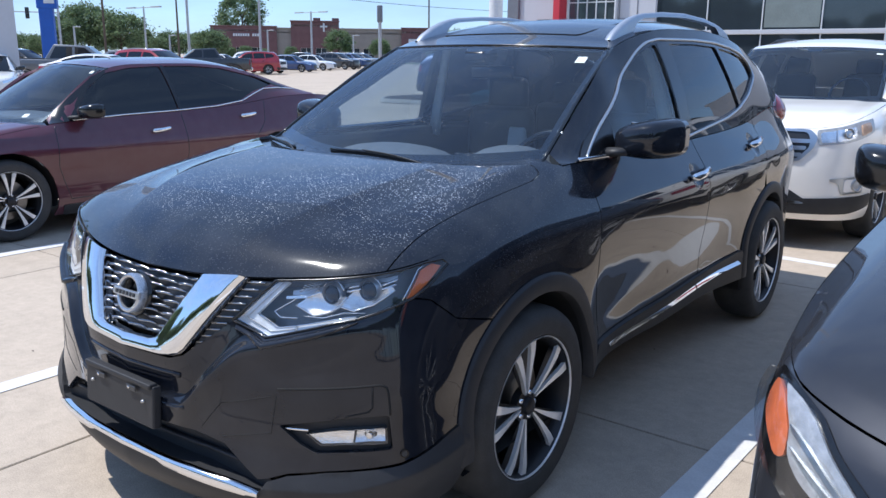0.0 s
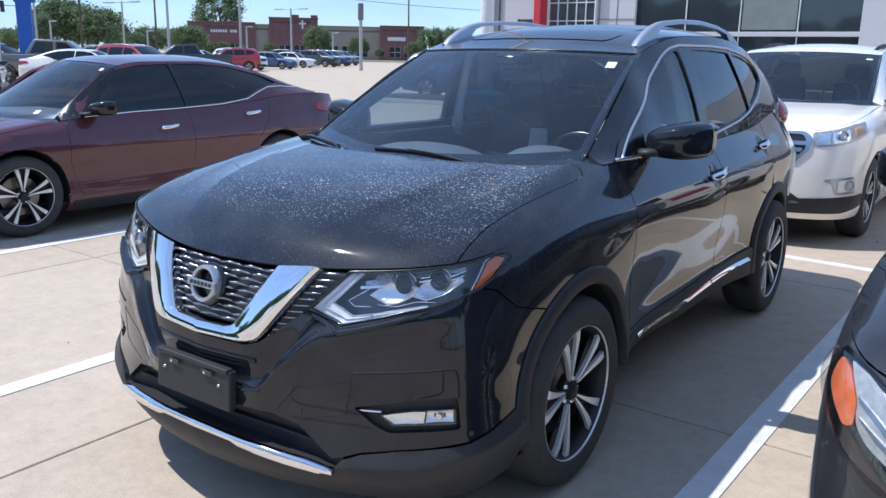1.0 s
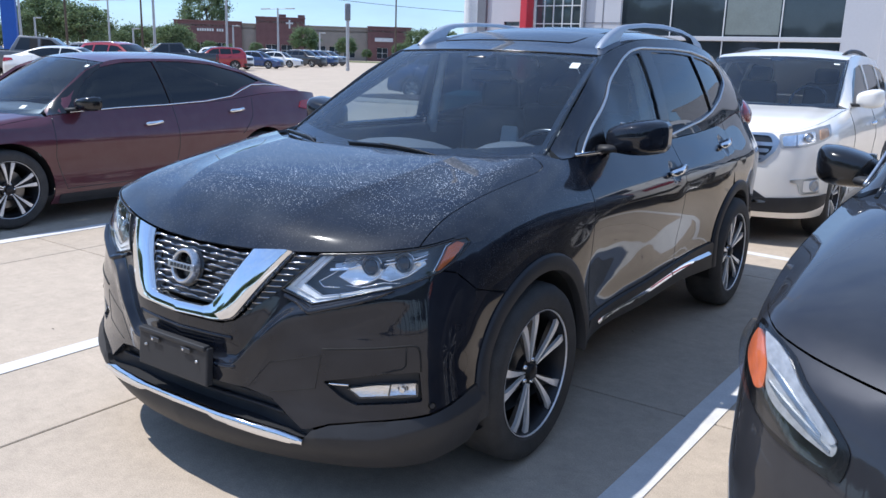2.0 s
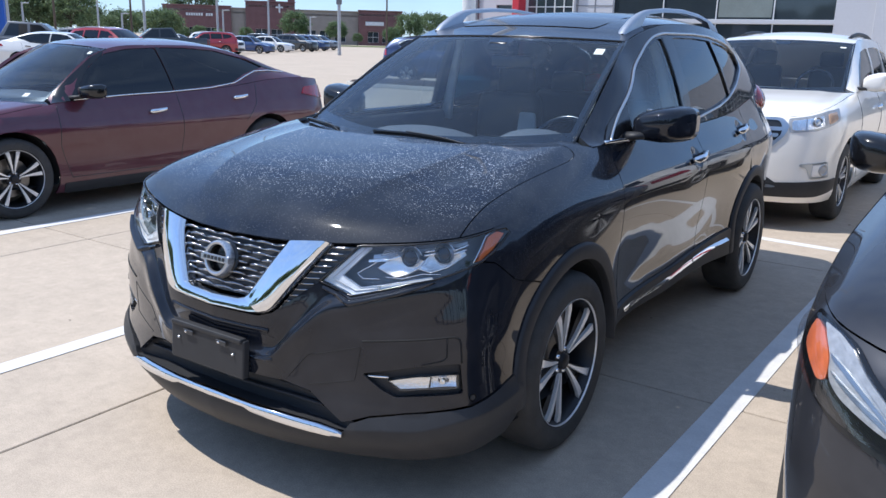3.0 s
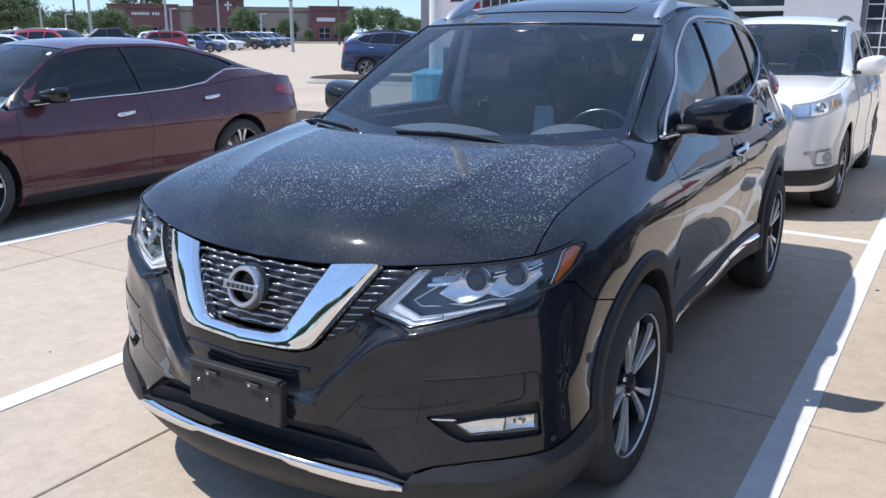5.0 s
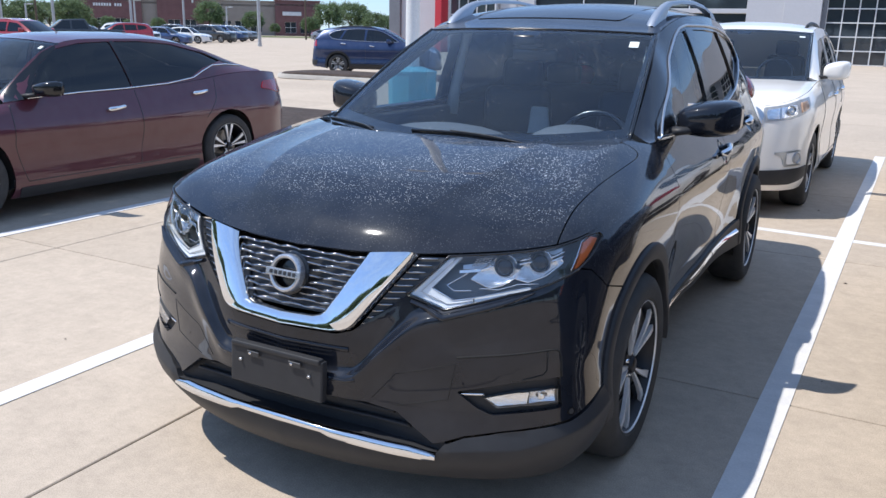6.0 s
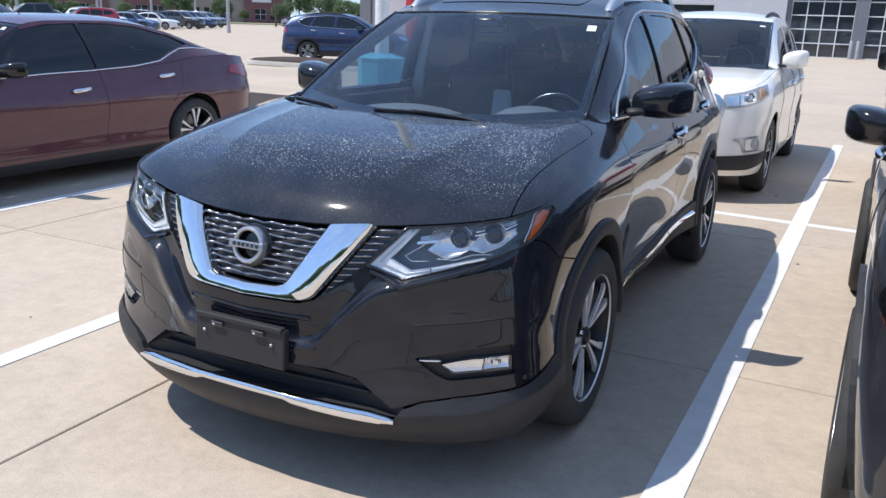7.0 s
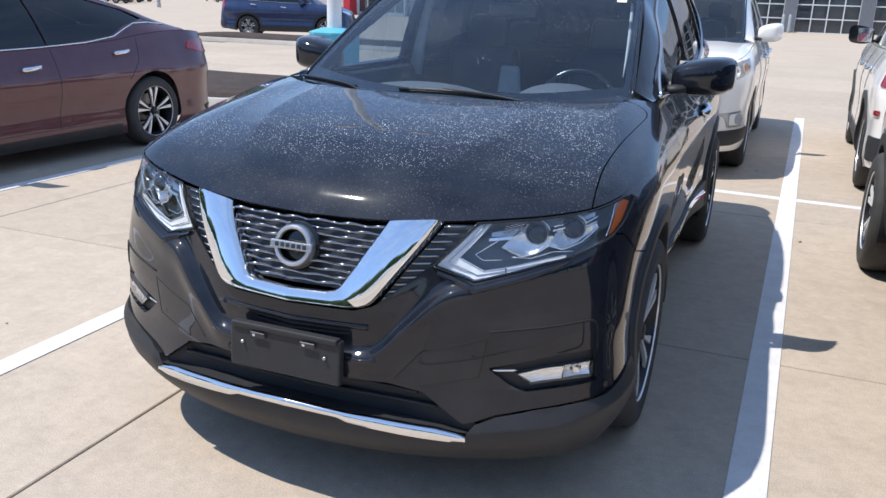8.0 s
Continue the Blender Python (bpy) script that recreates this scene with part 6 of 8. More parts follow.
    c.screen(M_GLASS if detail else M_DARKGLASS, frit=bool(detail))
    for a, b, w, h in stickers:
        patch("sticker", [(a, b), (a + w, b), (a + w, b + h), (a, b + h)], c.screen_surface(), M_STICKER, r, off=0.002, thick=0, step=0.2)
    c.roof()
    c.tail_glass()
    c.wheels(spokes, twin, detail)
    # cabin, dark behind the glass
    y0, y1 = glass_at["base"][1] + 0.1, glass_at["roof_end"] - 0.2
    zc = low((y0 + y1) / 2)
    part("cabin_floor", block(track * 1.45, y1 - y0 + 0.3, 0.06, (0, (y0 + y1) / 2, zc - 0.45), 0.02), M_CABIN, r)
    part("dashboard", block(track * 1.45, 0.5, 0.14, (0, y0 + 0.18, zc - 0.08), 0.04, 2), M_DASH, r, smooth=True)
    for x in (-0.36, 0.36):
        st = part("seat", block(0.5, 0.5, 0.16, (x, y0 + 0.95, zc - 0.42), 0.05, 2), M_SEAT, r, smooth=True)
        part("backrest", block(0.48, 0.13, 0.62, (x, y0 + 1.22, zc - 0.1), 0.05, 2, taper=0.86), M_SEAT, st, smooth=True)
        part("headrest", block(0.25, 0.1, 0.18, (x, y0 + 1.28, zc + 0.28), 0.04, 2), M_SEAT, st, smooth=True)
    if detail:
        w = lathe("steering_wheel", [(0.18 + 0.015 * math.cos(a), 0.015 * math.sin(a)) for a in np.linspace(0, 2 * math.pi, 9)], M_TRIM, r, 28, "z")
        w.matrix_basis = pose(0.36, y0 + 0.5, zc + 0.02, 62, 0, 0)
    return c


def build_sedan(name, m, label, paint, detail=1, group=""):
    s = SEDAN
    return plain_car(name, m, label, s, paint,
        roof=[(1.38, 0.72, 0.945), (1.65, 0.675, 1.17), (1.9, 0.63, 1.345), (2.1, 0.595, 1.41), (2.6, 0.575, 1.45), (3.0, 0.57, 1.45), (3.4, 0.57, 1.42), (3.8, 0.585, 1.335), (4.2, 0.64, 1.20), (4.5, 0.71, 1.118)],
        axles=(0.99, 3.82), radius=0.342, rim=0.245, track=0.915,
        hood_at=dict(corner=0.5, end=1.37, centre=[(0.02, 0.72), (0.25, 0.82), (0.6, 0.89), (1.12, 0.945)], ridge=0.6, rise=0.012),
        glass_at=dict(base=(0.72, 1.38, 0.945), base_mid=(1.14, 0.93), top=(0.595, 2.1, 1.41), top_mid=(1.97, 1.445), roof_end=3.55, roof_end_mid=3.6, crown=0.055, tail=4.48, arch=0.012),
        panes=[("front_window", M_DARKGLASS, [(1.60, 0.014), (1.84, 1.245), (2.05, 1.368), (2.3, 1.413), (2.635, 1.428), (2.675, 0.014)]),
               ("rear_side_window", M_DARKGLASS, [(2.71, 0.014), (2.67, 1.429), (3.0, 1.428), (3.35, 1.402), (3.7, 1.325), (3.98, 1.235), (3.62, 0.1), (3.4, 0.03)])],
        ring=None, belt=[(1.6, 0.008), (2.1, 0.008), (2.6, 0.008), (3.1, 0.01), (3.45, 0.03), (3.62, 0.075), (3.78, 0.105), (4.0, 0.09), (4.25, 0.06)] if detail else None,
        seams=[[(1.42, 0.93), (1.41, 0.6), (1.5, 0.3)], [(2.68, 0.99), (2.7, 0.6), (2.66, 0.3)], [(3.72, 1.06), (3.66, 0.85), (3.5, 0.68)], [(1.5, 0.3), (3.4, 0.31)]],
        handles=[(2.42, 0.840), (3.46, 0.928)], mirror_at=((0.985, 1.70, 1.05), (0.14, 0.085, 0.066), (0.80, 1.60, 0.99)), mirror_mat=M_TRIM,
        front=[("headlamp", [(0.62, 0.62), (0.95, 0.70), (1.25, 0.80), (1.2, 0.81), (0.8, 0.735), (0.6, 0.70)], M_LAMP, 0.006), ("grille", [(0, 0.64), (0.35, 0.66), (0.3, 0.35), (0, 0.3)], M_HOUSING, 0.005),
               ("front_lip", [(0, 0.22), (0.9, 0.24), (0.9, 0.2), (0, 0.18)], M_PLASTIC, 0.012),
               ("sill_cladding", [(s.uy(1.42), 0.255), (s.uy(3.38), 0.27), (s.uy(3.38), 0.165), (s.uy(1.42), 0.165)], M_PLASTIC, 0.006)],
        back=[("tail_lamp", [(-1.27, 0.93), (-1.20, 1.005), (-0.86, 1.015), (-0.3, 0.96), (-0.3, 0.86), (-0.9, 0.865)], M_TAIL, 0.01), ("rear_diffuser", [(-1.0, 0.32), (-0.01, 0.34), (-0.01, 0.24), (-0.9, 0.24)], M_PLASTIC, 0.01)],
        detail=detail, group=group, step=0.06 if detail else 0.14, pillar=[[(1.392, 0.004), (1.66, 0.004), (1.66, 0.016), (1.60, 0.016), (1.84, 1.245), (2.05, 1.368), (2.06, 1.395), (1.9, 1.332), (1.65, 1.158)], [(2.672, 0.012), (2.632, 1.428), (2.673, 1.429), (2.713, 0.012)], [(3.70, 1.335), (4.02, 1.235), (4.22, 1.165), (3.98, 1.215)]] if detail else (), stickers=[(0.68, 0.10, 0.07, 0.05), (0.84, 0.86, 0.05, 0.05)] if detail else ())


def build_wagon(name, m, label, paint, detail=1, group="", face="wide", mirror_mat=None, clad=False):
    fr = [("headlamp", [(0.61, 0.865), (0.84, 0.885), (1.2, 0.97), (1.24, 1.075), (1.0, 1.055), (0.80, 1.015), (0.59, 0.985)], M_LAMPGREY, 0.003),
          ("grille_opening", [(0, 0.97), (0.53, 0.968), (0.56, 0.86), (0.46, 0.75), (0, 0.73)], M_HOUSING, 0.004),
          ("lower_intake", [(0, 0.52), (0.42, 0.5), (0.55, 0.42), (0.5, 0.38), (0, 0.38)], M_HOUSING, 0.004),
          ("valance", [(0, 0.40), (0.5, 0.43), (0.9, 0.45), (1.22, 0.46), (1.2, 0.36), (0.9, 0.31), (0, 0.30)], M_PLASTIC, 0.01)]
    if detail:
        fr += [("lamp_bowl", [(0.63, 0.885), (0.75, 0.893), (0.93, 0.925), (0.94, 1.015), (0.80, 0.992), (0.62, 0.965)], M_LAMP, 0.008), ("lamp_divider", [(0.745, 0.89), (0.757, 0.89), (0.757, 0.985), (0.745, 0.983)], M_SATIN, 0.013),
               ("indicator", [(0.99, 0.94), (1.13, 0.978), (1.14, 1.045), (1.0, 1.03)], M_AMBER_PALE, 0.013),
               ("fog_bezel", [(0.72, 0.60), (1.02, 0.62), (1.05, 0.48), (0.82, 0.47), (0.79, 0.56), (0.72, 0.58)], M_SATIN, 0.008), ("fog_pocket", [(0.84, 0.59), (1.01, 0.6), (1.03, 0.495), (0.84, 0.49)], M_WHITE, 0.012),
               ("chrome_lip", [(0, 0.405), (0.5, 0.41), (0.55, 0.395), (0.5, 0.385), (0, 0.385)], M_CHROME, 0.014)]
        for i in range(3):
            z = 0.785 + i * 0.055
            fr.append(("grille_slat", [(0, z + 0.012), (0.49 + i * 0.03, z + 0.016), (0.48 + i * 0.03, z - 0.016), (0, z - 0.016)], M_SATIN, 0.02))
        fr.append(("grille_rim", [(0, 0.992), (0.54, 0.987), (0.605, 0.93), (0.57, 0.84), (0.47, 0.735), (0, 0.712), (0, 0.735), (0.45, 0.755), (0.54, 0.85), (0.54, 0.93), (0.51, 0.967), (0, 0.974)], M_SATIN, 0.012))
    return plain_car(name, m, label, WAGON, paint,
        roof=[(1.42, 0.76, 1.175), (1.7, 0.73, 1.36), (1.95, 0.70, 1.535), (2.15, 0.675, 1.642), (2.5, 0.668, 1.688), (3.2, 0.66, 1.70), (3.8, 0.65, 1.672), (4.3, 0.63, 1.605), (4.5, 0.64, 1.45), (4.65, 0.74, 1.24)],
        axles=(1.0, 3.79), radius=0.37, rim=0.235, track=0.925,
        hood_at=dict(corner=0.42, end=1.41, centre=[(0.05, 0.99), (0.3, 1.06), (0.7, 1.12), (1.2, 1.165)], ridge=0.6, rise=0.015),
        glass_at=dict(base=(0.76, 1.42, 1.175), base_mid=(1.22, 1.16), top=(0.675, 2.15, 1.642), top_mid=(2.06, 1.668), roof_end=4.3, roof_end_mid=4.45, crown=0.03, tail=4.65, arch=0.04),
        panes=[("front_window", M_DARKGLASS, [(1.7, 0.02), (1.95, 1.42), (2.2, 1.56), (2.5, 1.595), (2.62, 1.6), (2.66, 0.02)]), ("rear_side_window", M_DARKGLASS, [(2.73, 0.02), (2.7, 1.602), (3.2, 1.612), (3.5, 1.6), (3.55, 0.02)]),
               ("quarter_window", M_DARKGLASS, [(3.62, 0.03), (3.58, 1.595), (4.1, 1.55), (4.3, 1.4), (4.1, 1.3)])],
        ring=None, seams=[[(1.45, 1.15), (1.44, 0.7), (1.55, 0.35)], [(2.68, 1.17), (2.69, 0.7), (2.68, 0.35)], [(3.6, 1.18), (3.5, 0.85)], [(1.55, 0.35), (3.3, 0.36)]],
        handles=[(2.5, 1.0), (3.42, 1.02)], mirror_at=((0.985, 1.80, 1.27), (0.125, 0.085, 0.095), (0.78, 1.66, 1.2)), mirror_mat=mirror_mat or paint,
        front=fr, back=[("tail_lamp", [(-1.0, 0.95), (-0.98, 1.17), (-0.6, 1.15), (-0.62, 0.93)], M_TAIL, 0.01), ("rear_bumper_pad", [(-1.1, 0.55), (-0.01, 0.56), (-0.01, 0.36), (-1.05, 0.36)], M_PLASTIC, 0.012),
                        ("side_reflector", [(-1.02, 0.72), (-0.92, 0.725), (-0.92, 0.765), (-1.02, 0.76)], M_TAIL, 0.012)],
        detail=detail, group=group, step=0.07 if detail else 0.14, rails=True, clad=clad, round_lamps=[(0.955, 0.545, 0.05), (0.85, 0.962, 0.042)] if detail else (), stickers=[(0.82, 0.86, 0.08, 0.03)] if detail else ())


def build_cross(name, m, label, paint, detail=1, group="", near=False):
    """A compact crossover on the same bones as the black SUV."""
    if near:
        head = [(1.066, 0.966), (1.10, 0.885), (0.969, 0.836), (0.885, 0.795), (0.80, 0.762), (0.70, 0.74), (0.60, 0.73), (0.595, 0.80), (0.66, 0.85), (0.74, 0.89), (0.82, 0.935), (0.90, 0.953), (0.98, 0.964)]
        fr = [("lamp_frame", head, M_TRIM, 0.004), ("lamp_bowl", [(0.985, 0.953), (0.95, 0.938), (0.884, 0.897), (0.862, 0.85), (0.81, 0.822), (0.70, 0.79), (0.63, 0.775), (0.625, 0.80), (0.68, 0.835), (0.75, 0.875), (0.83, 0.925), (0.90, 0.945)], M_LAMPGREY, 0.006),
              ("side_marker", [(1.035, 0.948), (1.025, 0.892), (0.961, 0.868), (0.892, 0.835), (0.862, 0.845), (0.881, 0.892), (0.955, 0.938)], M_AMBER, 0.008),
              ("light_guide", [(0.64, 0.798), (0.69, 0.830), (0.76, 0.870), (0.84, 0.918), (0.92, 0.944), (0.88, 0.938), (0.83, 0.926), (0.75, 0.88), (0.68, 0.842), (0.63, 0.808)], M_LAMPGREY, 0.010),
              ("reflector_rib", [(0.85, 0.862), (0.86, 0.868), (0.80, 0.85), (0.70, 0.815), (0.64, 0.79), (0.64, 0.784), (0.70, 0.806), (0.80, 0.842)], M_SATIN, 0.010),
              ("reflector_rib", [(0.875, 0.893), (0.885, 0.902), (0.82, 0.885), (0.73, 0.845), (0.67, 0.812), (0.67, 0.806), (0.73, 0.836), (0.82, 0.875)], M_SATIN, 0.010),
              ("lens", [(1.06, 0.955), (1.07, 0.90), (0.965, 0.856), (0.885, 0.815), (0.80, 0.785), (0.70, 0.76), (0.615, 0.75), (0.61, 0.80), (0.67, 0.845), (0.74, 0.885), (0.82, 0.931), (0.90, 0.949), (0.98, 0.960)], M_LENS, 0.026)]
    else:
        fr = [("headlamp", [(0.45, 0.8), (0.75, 0.82), (1.05, 0.92), (1.05, 0.97), (0.6, 0.925)], M_LAMP, 0.004)]
    fr += [("grille", [(0, 0.88), (0.36, 0.87), (0.3, 0.62), (0, 0.58)], M_HOUSING, 0.004), ("lower_intake", [(0, 0.48), (0.7, 0.46), (0.6, 0.34), (0, 0.33)], M_HOUSING, 0.004), ("valance", [(0, 0.3), (1.1, 0.33), (1.1, 0.22), (0, 0.21)], M_PLASTIC, 0.01)]
    return plain_car(name, m, label, TUCKED if near else SUV, paint,
        roof=[(1.28, 0.735, 1.165), (1.55, 0.715, 1.325), (1.8, 0.685, 1.472), (2.04, 0.65, 1.583), (2.3, 0.645, 1.632), (2.7, 0.645, 1.655), (3.2, 0.64, 1.65), (3.7, 0.62, 1.605), (4.1, 0.595, 1.53), (4.35, 0.60, 1.44), (4.5, 0.68, 1.27)],
        axles=(0.955, 3.66), radius=0.358, rim=0.236, track=0.905,
        hood_at=dict(corner=0.47, end=1.27, centre=[(0.05, 0.9), (0.2, 0.985), (0.45, 1.055), (0.75, 1.105), (1.05, 1.14)], ridge=0.7, rise=0.012),
        glass_at=dict(base=(0.735, 1.28, 1.165), base_mid=(1.09, 1.13), top=(0.65, 2.04, 1.583), top_mid=(1.95, 1.617), roof_end=4.1, roof_end_mid=4.3, crown=0.05, tail=4.5, arch=0.012),
        panes=[("front_window", M_DARKGLASS, [(1.50, 0.022), (1.75, 1.345), (2.0, 1.475), (2.22, 1.548), (2.60, 1.583), (2.665, 0.022)]), ("rear_side_window", M_DARKGLASS, [(2.725, 0.022), (2.68, 1.584), (3.0, 1.588), (3.36, 1.56), (3.56, 0.03)]),
               ("quarter_window", M_DARKGLASS, [(3.615, 0.04), (3.43, 1.553), (3.7, 1.515), (3.93, 1.43), (4.0, 1.37), (3.86, 1.275)])],
        ring=[(1.46, 0.008), (1.74, 1.36), (1.99, 1.492), (2.2, 1.565), (2.45, 1.596), (3.0, 1.604), (3.4, 1.575), (3.72, 1.533), (3.96, 1.44), (4.02, 1.37), (3.88, 1.262), (3.6, 0.012), (2.4, 0.008)],
        seams=[[(1.42, 1.12), (1.42, 0.7), (1.5, 0.42)], [(2.65, 1.15), (2.66, 0.44)], [(3.64, 1.1), (3.52, 0.88)], [(1.5, 0.42), (3.2, 0.45)]],
        handles=[(2.43, 1.015), (3.47, 1.085)], mirror_at=((0.925, 1.83, 1.195), (0.115, 0.10, 0.075), (0.78, 1.66, 1.16)), mirror_mat=M_TRIM if near else None,
        front=fr, back=[("tail_lamp", [(-0.98, 0.98), (-0.86, 1.2), (-0.4, 1.15), (-0.4, 1.0)], M_TAIL, 0.012), ("rear_valance", [(-1.0, 0.5), (-0.01, 0.52), (-0.01, 0.33), (-0.95, 0.33)], M_PLASTIC, 0.012)],
        detail=detail, group=group, step=0.06 if detail else 0.14, rails=not near, clad=True)


def build_pickup(name, m, label, paint):
    """A four-door pick-up truck, for the far rows."""
    root = thing(name, m, label, "truck", "parked cars")
    def prism(name, profile, low_half, top_half, mat, z0, z1, bevel=0.05):
        bm = bmesh.new()
        rows = []
        for g in (1, -1):
            rows.append([bm.verts.new((g * (low_half + (top_half - low_half) * (z - z0) / (z1 - z0)), y, z)) for y, z in profile])
        k = len(profile)
        bm.faces.new(rows[0])
        bm.faces.new(rows[1][::-1])
        for i in range(k):
            bm.faces.new((rows[0][i], rows[1][i], rows[1][(i + 1) % k], rows[0][(i + 1) % k]))
        bmesh.ops.recalc_face_normals(bm, faces=bm.faces)
        bmesh.ops.bevel(bm, geom=bm.edges[:], offset=bevel, segments=2, affect="EDGES", profile=0.5)
        ob = part(name, bm, mat, root, "", True)
        ob.data.set_sharp_from_angle(angle=radians(45))
        return ob
    prism("body", [(0.1, 0.5), (0.05, 0.95), (0.25, 1.12), (1.55, 1.22), (3.95, 1.25), (5.7, 1.27), (5.72, 0.55)], 0.93, 0.95, paint, 0.5, 1.27)
    prism("cab", [(1.5, 1.2), (2.3, 1.82), (3.55, 1.88), (3.95, 1.22)], 0.86, 0.68, paint, 1.2, 1.88)
    for g in (1, -1):
        for prof in ([(1.8, 1.3), (2.33, 1.74), (2.72, 1.77), (2.72, 1.3)], [(2.82, 1.3), (2.82, 1.77), (3.48, 1.79), (3.72, 1.3)]):
            v = [(g * (0.855 - 0.175 * (z - 1.2) / 0.68 + 0.006), y, z) for y, z in prof]
            mesh_part("side_window", v, [(0, 1, 2, 3)], M_DARKGLASS, root, smooth=False)
        for y in (1.0, 4.72):
            v, fc = lathe_data([(0.47, 0.955), (0.47, 0.94), (0.42, 0.94)], 24, "x", (0, y, 0.42))
            v = np.array(v)
            v[:, 0] *= g
            v[:, 2] = np.maximum(v[:, 2], 0.45)
            mesh_part("wheel_arch", v, fc, M_UNDER, root)
    v = [(-0.68, 1.62, 1.28), (0.68, 1.62, 1.28), (0.60, 2.24, 1.77), (-0.60, 2.24, 1.77)]
    mesh_part("windshield", [(x, y - 0.015, z + 0.015) for x, y, z in v], [(0, 1, 2, 3)], M_DARKGLASS, root, smooth=False)
    part("bed_opening", block(1.5, 1.55, 0.04, (0, 4.8, 1.275), 0.005, 1), M_UNDER, root)
    part("tailgate", block(1.6, 0.06, 0.5, (0, 5.73, 0.98), 0.02, 2), paint, root)
    part("front_bumper", block(1.9, 0.2, 0.25, (0, 0.12, 0.6), 0.05, 2), M_CHROME, root)
    part("rear_bumper", block(1.85, 0.2, 0.2, (0, 5.72, 0.6), 0.05, 2), M_CHROME, root)
    part("grille", block(1.1, 0.06, 0.35, (0, 0.16, 0.95), 0.03, 2), M_HOUSING, root)
    for g in (1, -1):
        part("headlamp", block(0.3, 0.08, 0.22, (g * 0.75, 0.17, 0.98), 0.03, 2), M_LAMP, root)
        part("tail_lamp", block(0.14, 0.06, 0.4, (g * 0.88, 5.62, 1.05), 0.02, 2), M_TAIL, root)
    part("underbody", block(1.3, 5.0, 0.2, (0, 2.9, 0.48), 0.03), M_UNDER, root)
    for y in (1.05, 4.7):
        for g in (1, -1):
            wheel(root, y, g, 0.95, 0.40, 0.235, detail=0)
    return root


M_AMBER_PALE = surface("pale_amber_lens", (0.62, 0.40, 0.27), 0.12, scale=30, coat=1.0)

# ---- ground ----
def concrete(name, base, joints=False):
    m, n, l, p = nodes_of(name)
    geo = n.new("ShaderNodeNewGeometry")
    mix, small, rng = colour_noise(n, l, base, 0.10, 0.55, vec=geo.outputs["Position"])
    # oil and tyre stains of their own shape
    st = n.new("ShaderNodeTexNoise")
    st.inputs["Scale"].default_value, st.inputs["Detail"].default_value, st.inputs["Roughness"].default_value = 1.7, 9.0, 0.65
    l.new(geo.outputs["Position"], st.inputs["Vector"])
    sr = n.new("ShaderNodeMapRange")
    sr.inputs["From Min"].default_value, sr.inputs["From Max"].default_value, sr.inputs["To Max"].default_value = 0.58, 0.8, 0.35
    l.new(st.outputs["Fac"], sr.inputs["Value"])
    stain = n.new("ShaderNodeMix")
    stain.data_type = "RGBA"
    stain.inputs["B"].default_value = (*[c * 0.6 for c in base], 1)
    l.new(sr.outputs["Result"], stain.inputs["Factor"])
    l.new(mix.outputs["Result"], stain.inputs["A"])
    # every slab was poured with a tone of its own
    info = n.new("ShaderNodeObjectInfo")
    tone = n.new("ShaderNodeMapRange")
    tone.inputs["To Min"].default_value, tone.inputs["To Max"].default_value = 0.95, 1.05
    l.new(info.outputs["Random"], tone.inputs["Value"])
    hsv = n.new("ShaderNodeHueSaturation")
    l.new(tone.outputs["Result"], hsv.inputs["Value"])
    l.new(stain.outputs["Result"], hsv.inputs["Color"])
    # sand grains
    fine = n.new("ShaderNodeTexNoise")
    fine.inputs["Scale"].default_value, fine.inputs["Detail"].default_value = 190.0, 3.0
    l.new(geo.outputs["Position"], fine.inputs["Vector"])
    fr = n.new("ShaderNodeMapRange")
    fr.inputs["From Min"].default_value, fr.inputs["From Max"].default_value, fr.inputs["To Min"].default_value, fr.inputs["To Max"].default_value = 0.3, 0.7, 0.82, 1.13
    l.new(fine.outputs["Fac"], fr.inputs["Value"])
    grain = n.new("ShaderNodeMix")
    grain.data_type, grain.blend_type = "RGBA", "MULTIPLY"
    grain.inputs["Factor"].default_value = 1.0
    # mottling a hand's width across
    mott, mr, blend = n.new("ShaderNodeTexNoise"), n.new("ShaderNodeMapRange"), n.new("ShaderNodeMix")
    mott.inputs["Scale"].default_value, mott.inputs["Detail"].default_value, mott.inputs["Roughness"].default_value = 24.0, 5.0, 0.7
    mr.inputs["From Min"].default_value, mr.inputs["From Max"].default_value, mr.inputs["To Min"].default_value, mr.inputs["To Max"].default_value = 0.33, 0.67, 0.92, 1.06
    blend.data_type, blend.blend_type = "RGBA", "MULTIPLY"
    blend.inputs["Factor"].default_value = 1.0
    l.new(geo.outputs["Position"], mott.inputs["Vector"])
    l.new(mott.outputs["Fac"], mr.inputs["Value"])
    l.new(hsv.outputs["Color"], blend.inputs["A"])
    l.new(mr.outputs["Result"], blend.inputs["B"])
    l.new(blend.outputs["Result"], grain.inputs["A"])
    l.new(fr.outputs["Result"], grain.inputs["B"])
    l.new(grain.outputs["Result"], p.inputs["Base Color"])
    p.inputs["Roughness"].default_value, p.inputs["Specular IOR Level"].default_value = 0.9, 0.25
    b = n.new("ShaderNodeBump")
    b.inputs["Strength"].default_value, b.inputs["Distance"].default_value = 0.4, 0.002
    l.new(fine.outputs["Fac"], b.inputs["Height"])
    l.new(b.outputs["Normal"], p.inputs["Normal"])
    return m


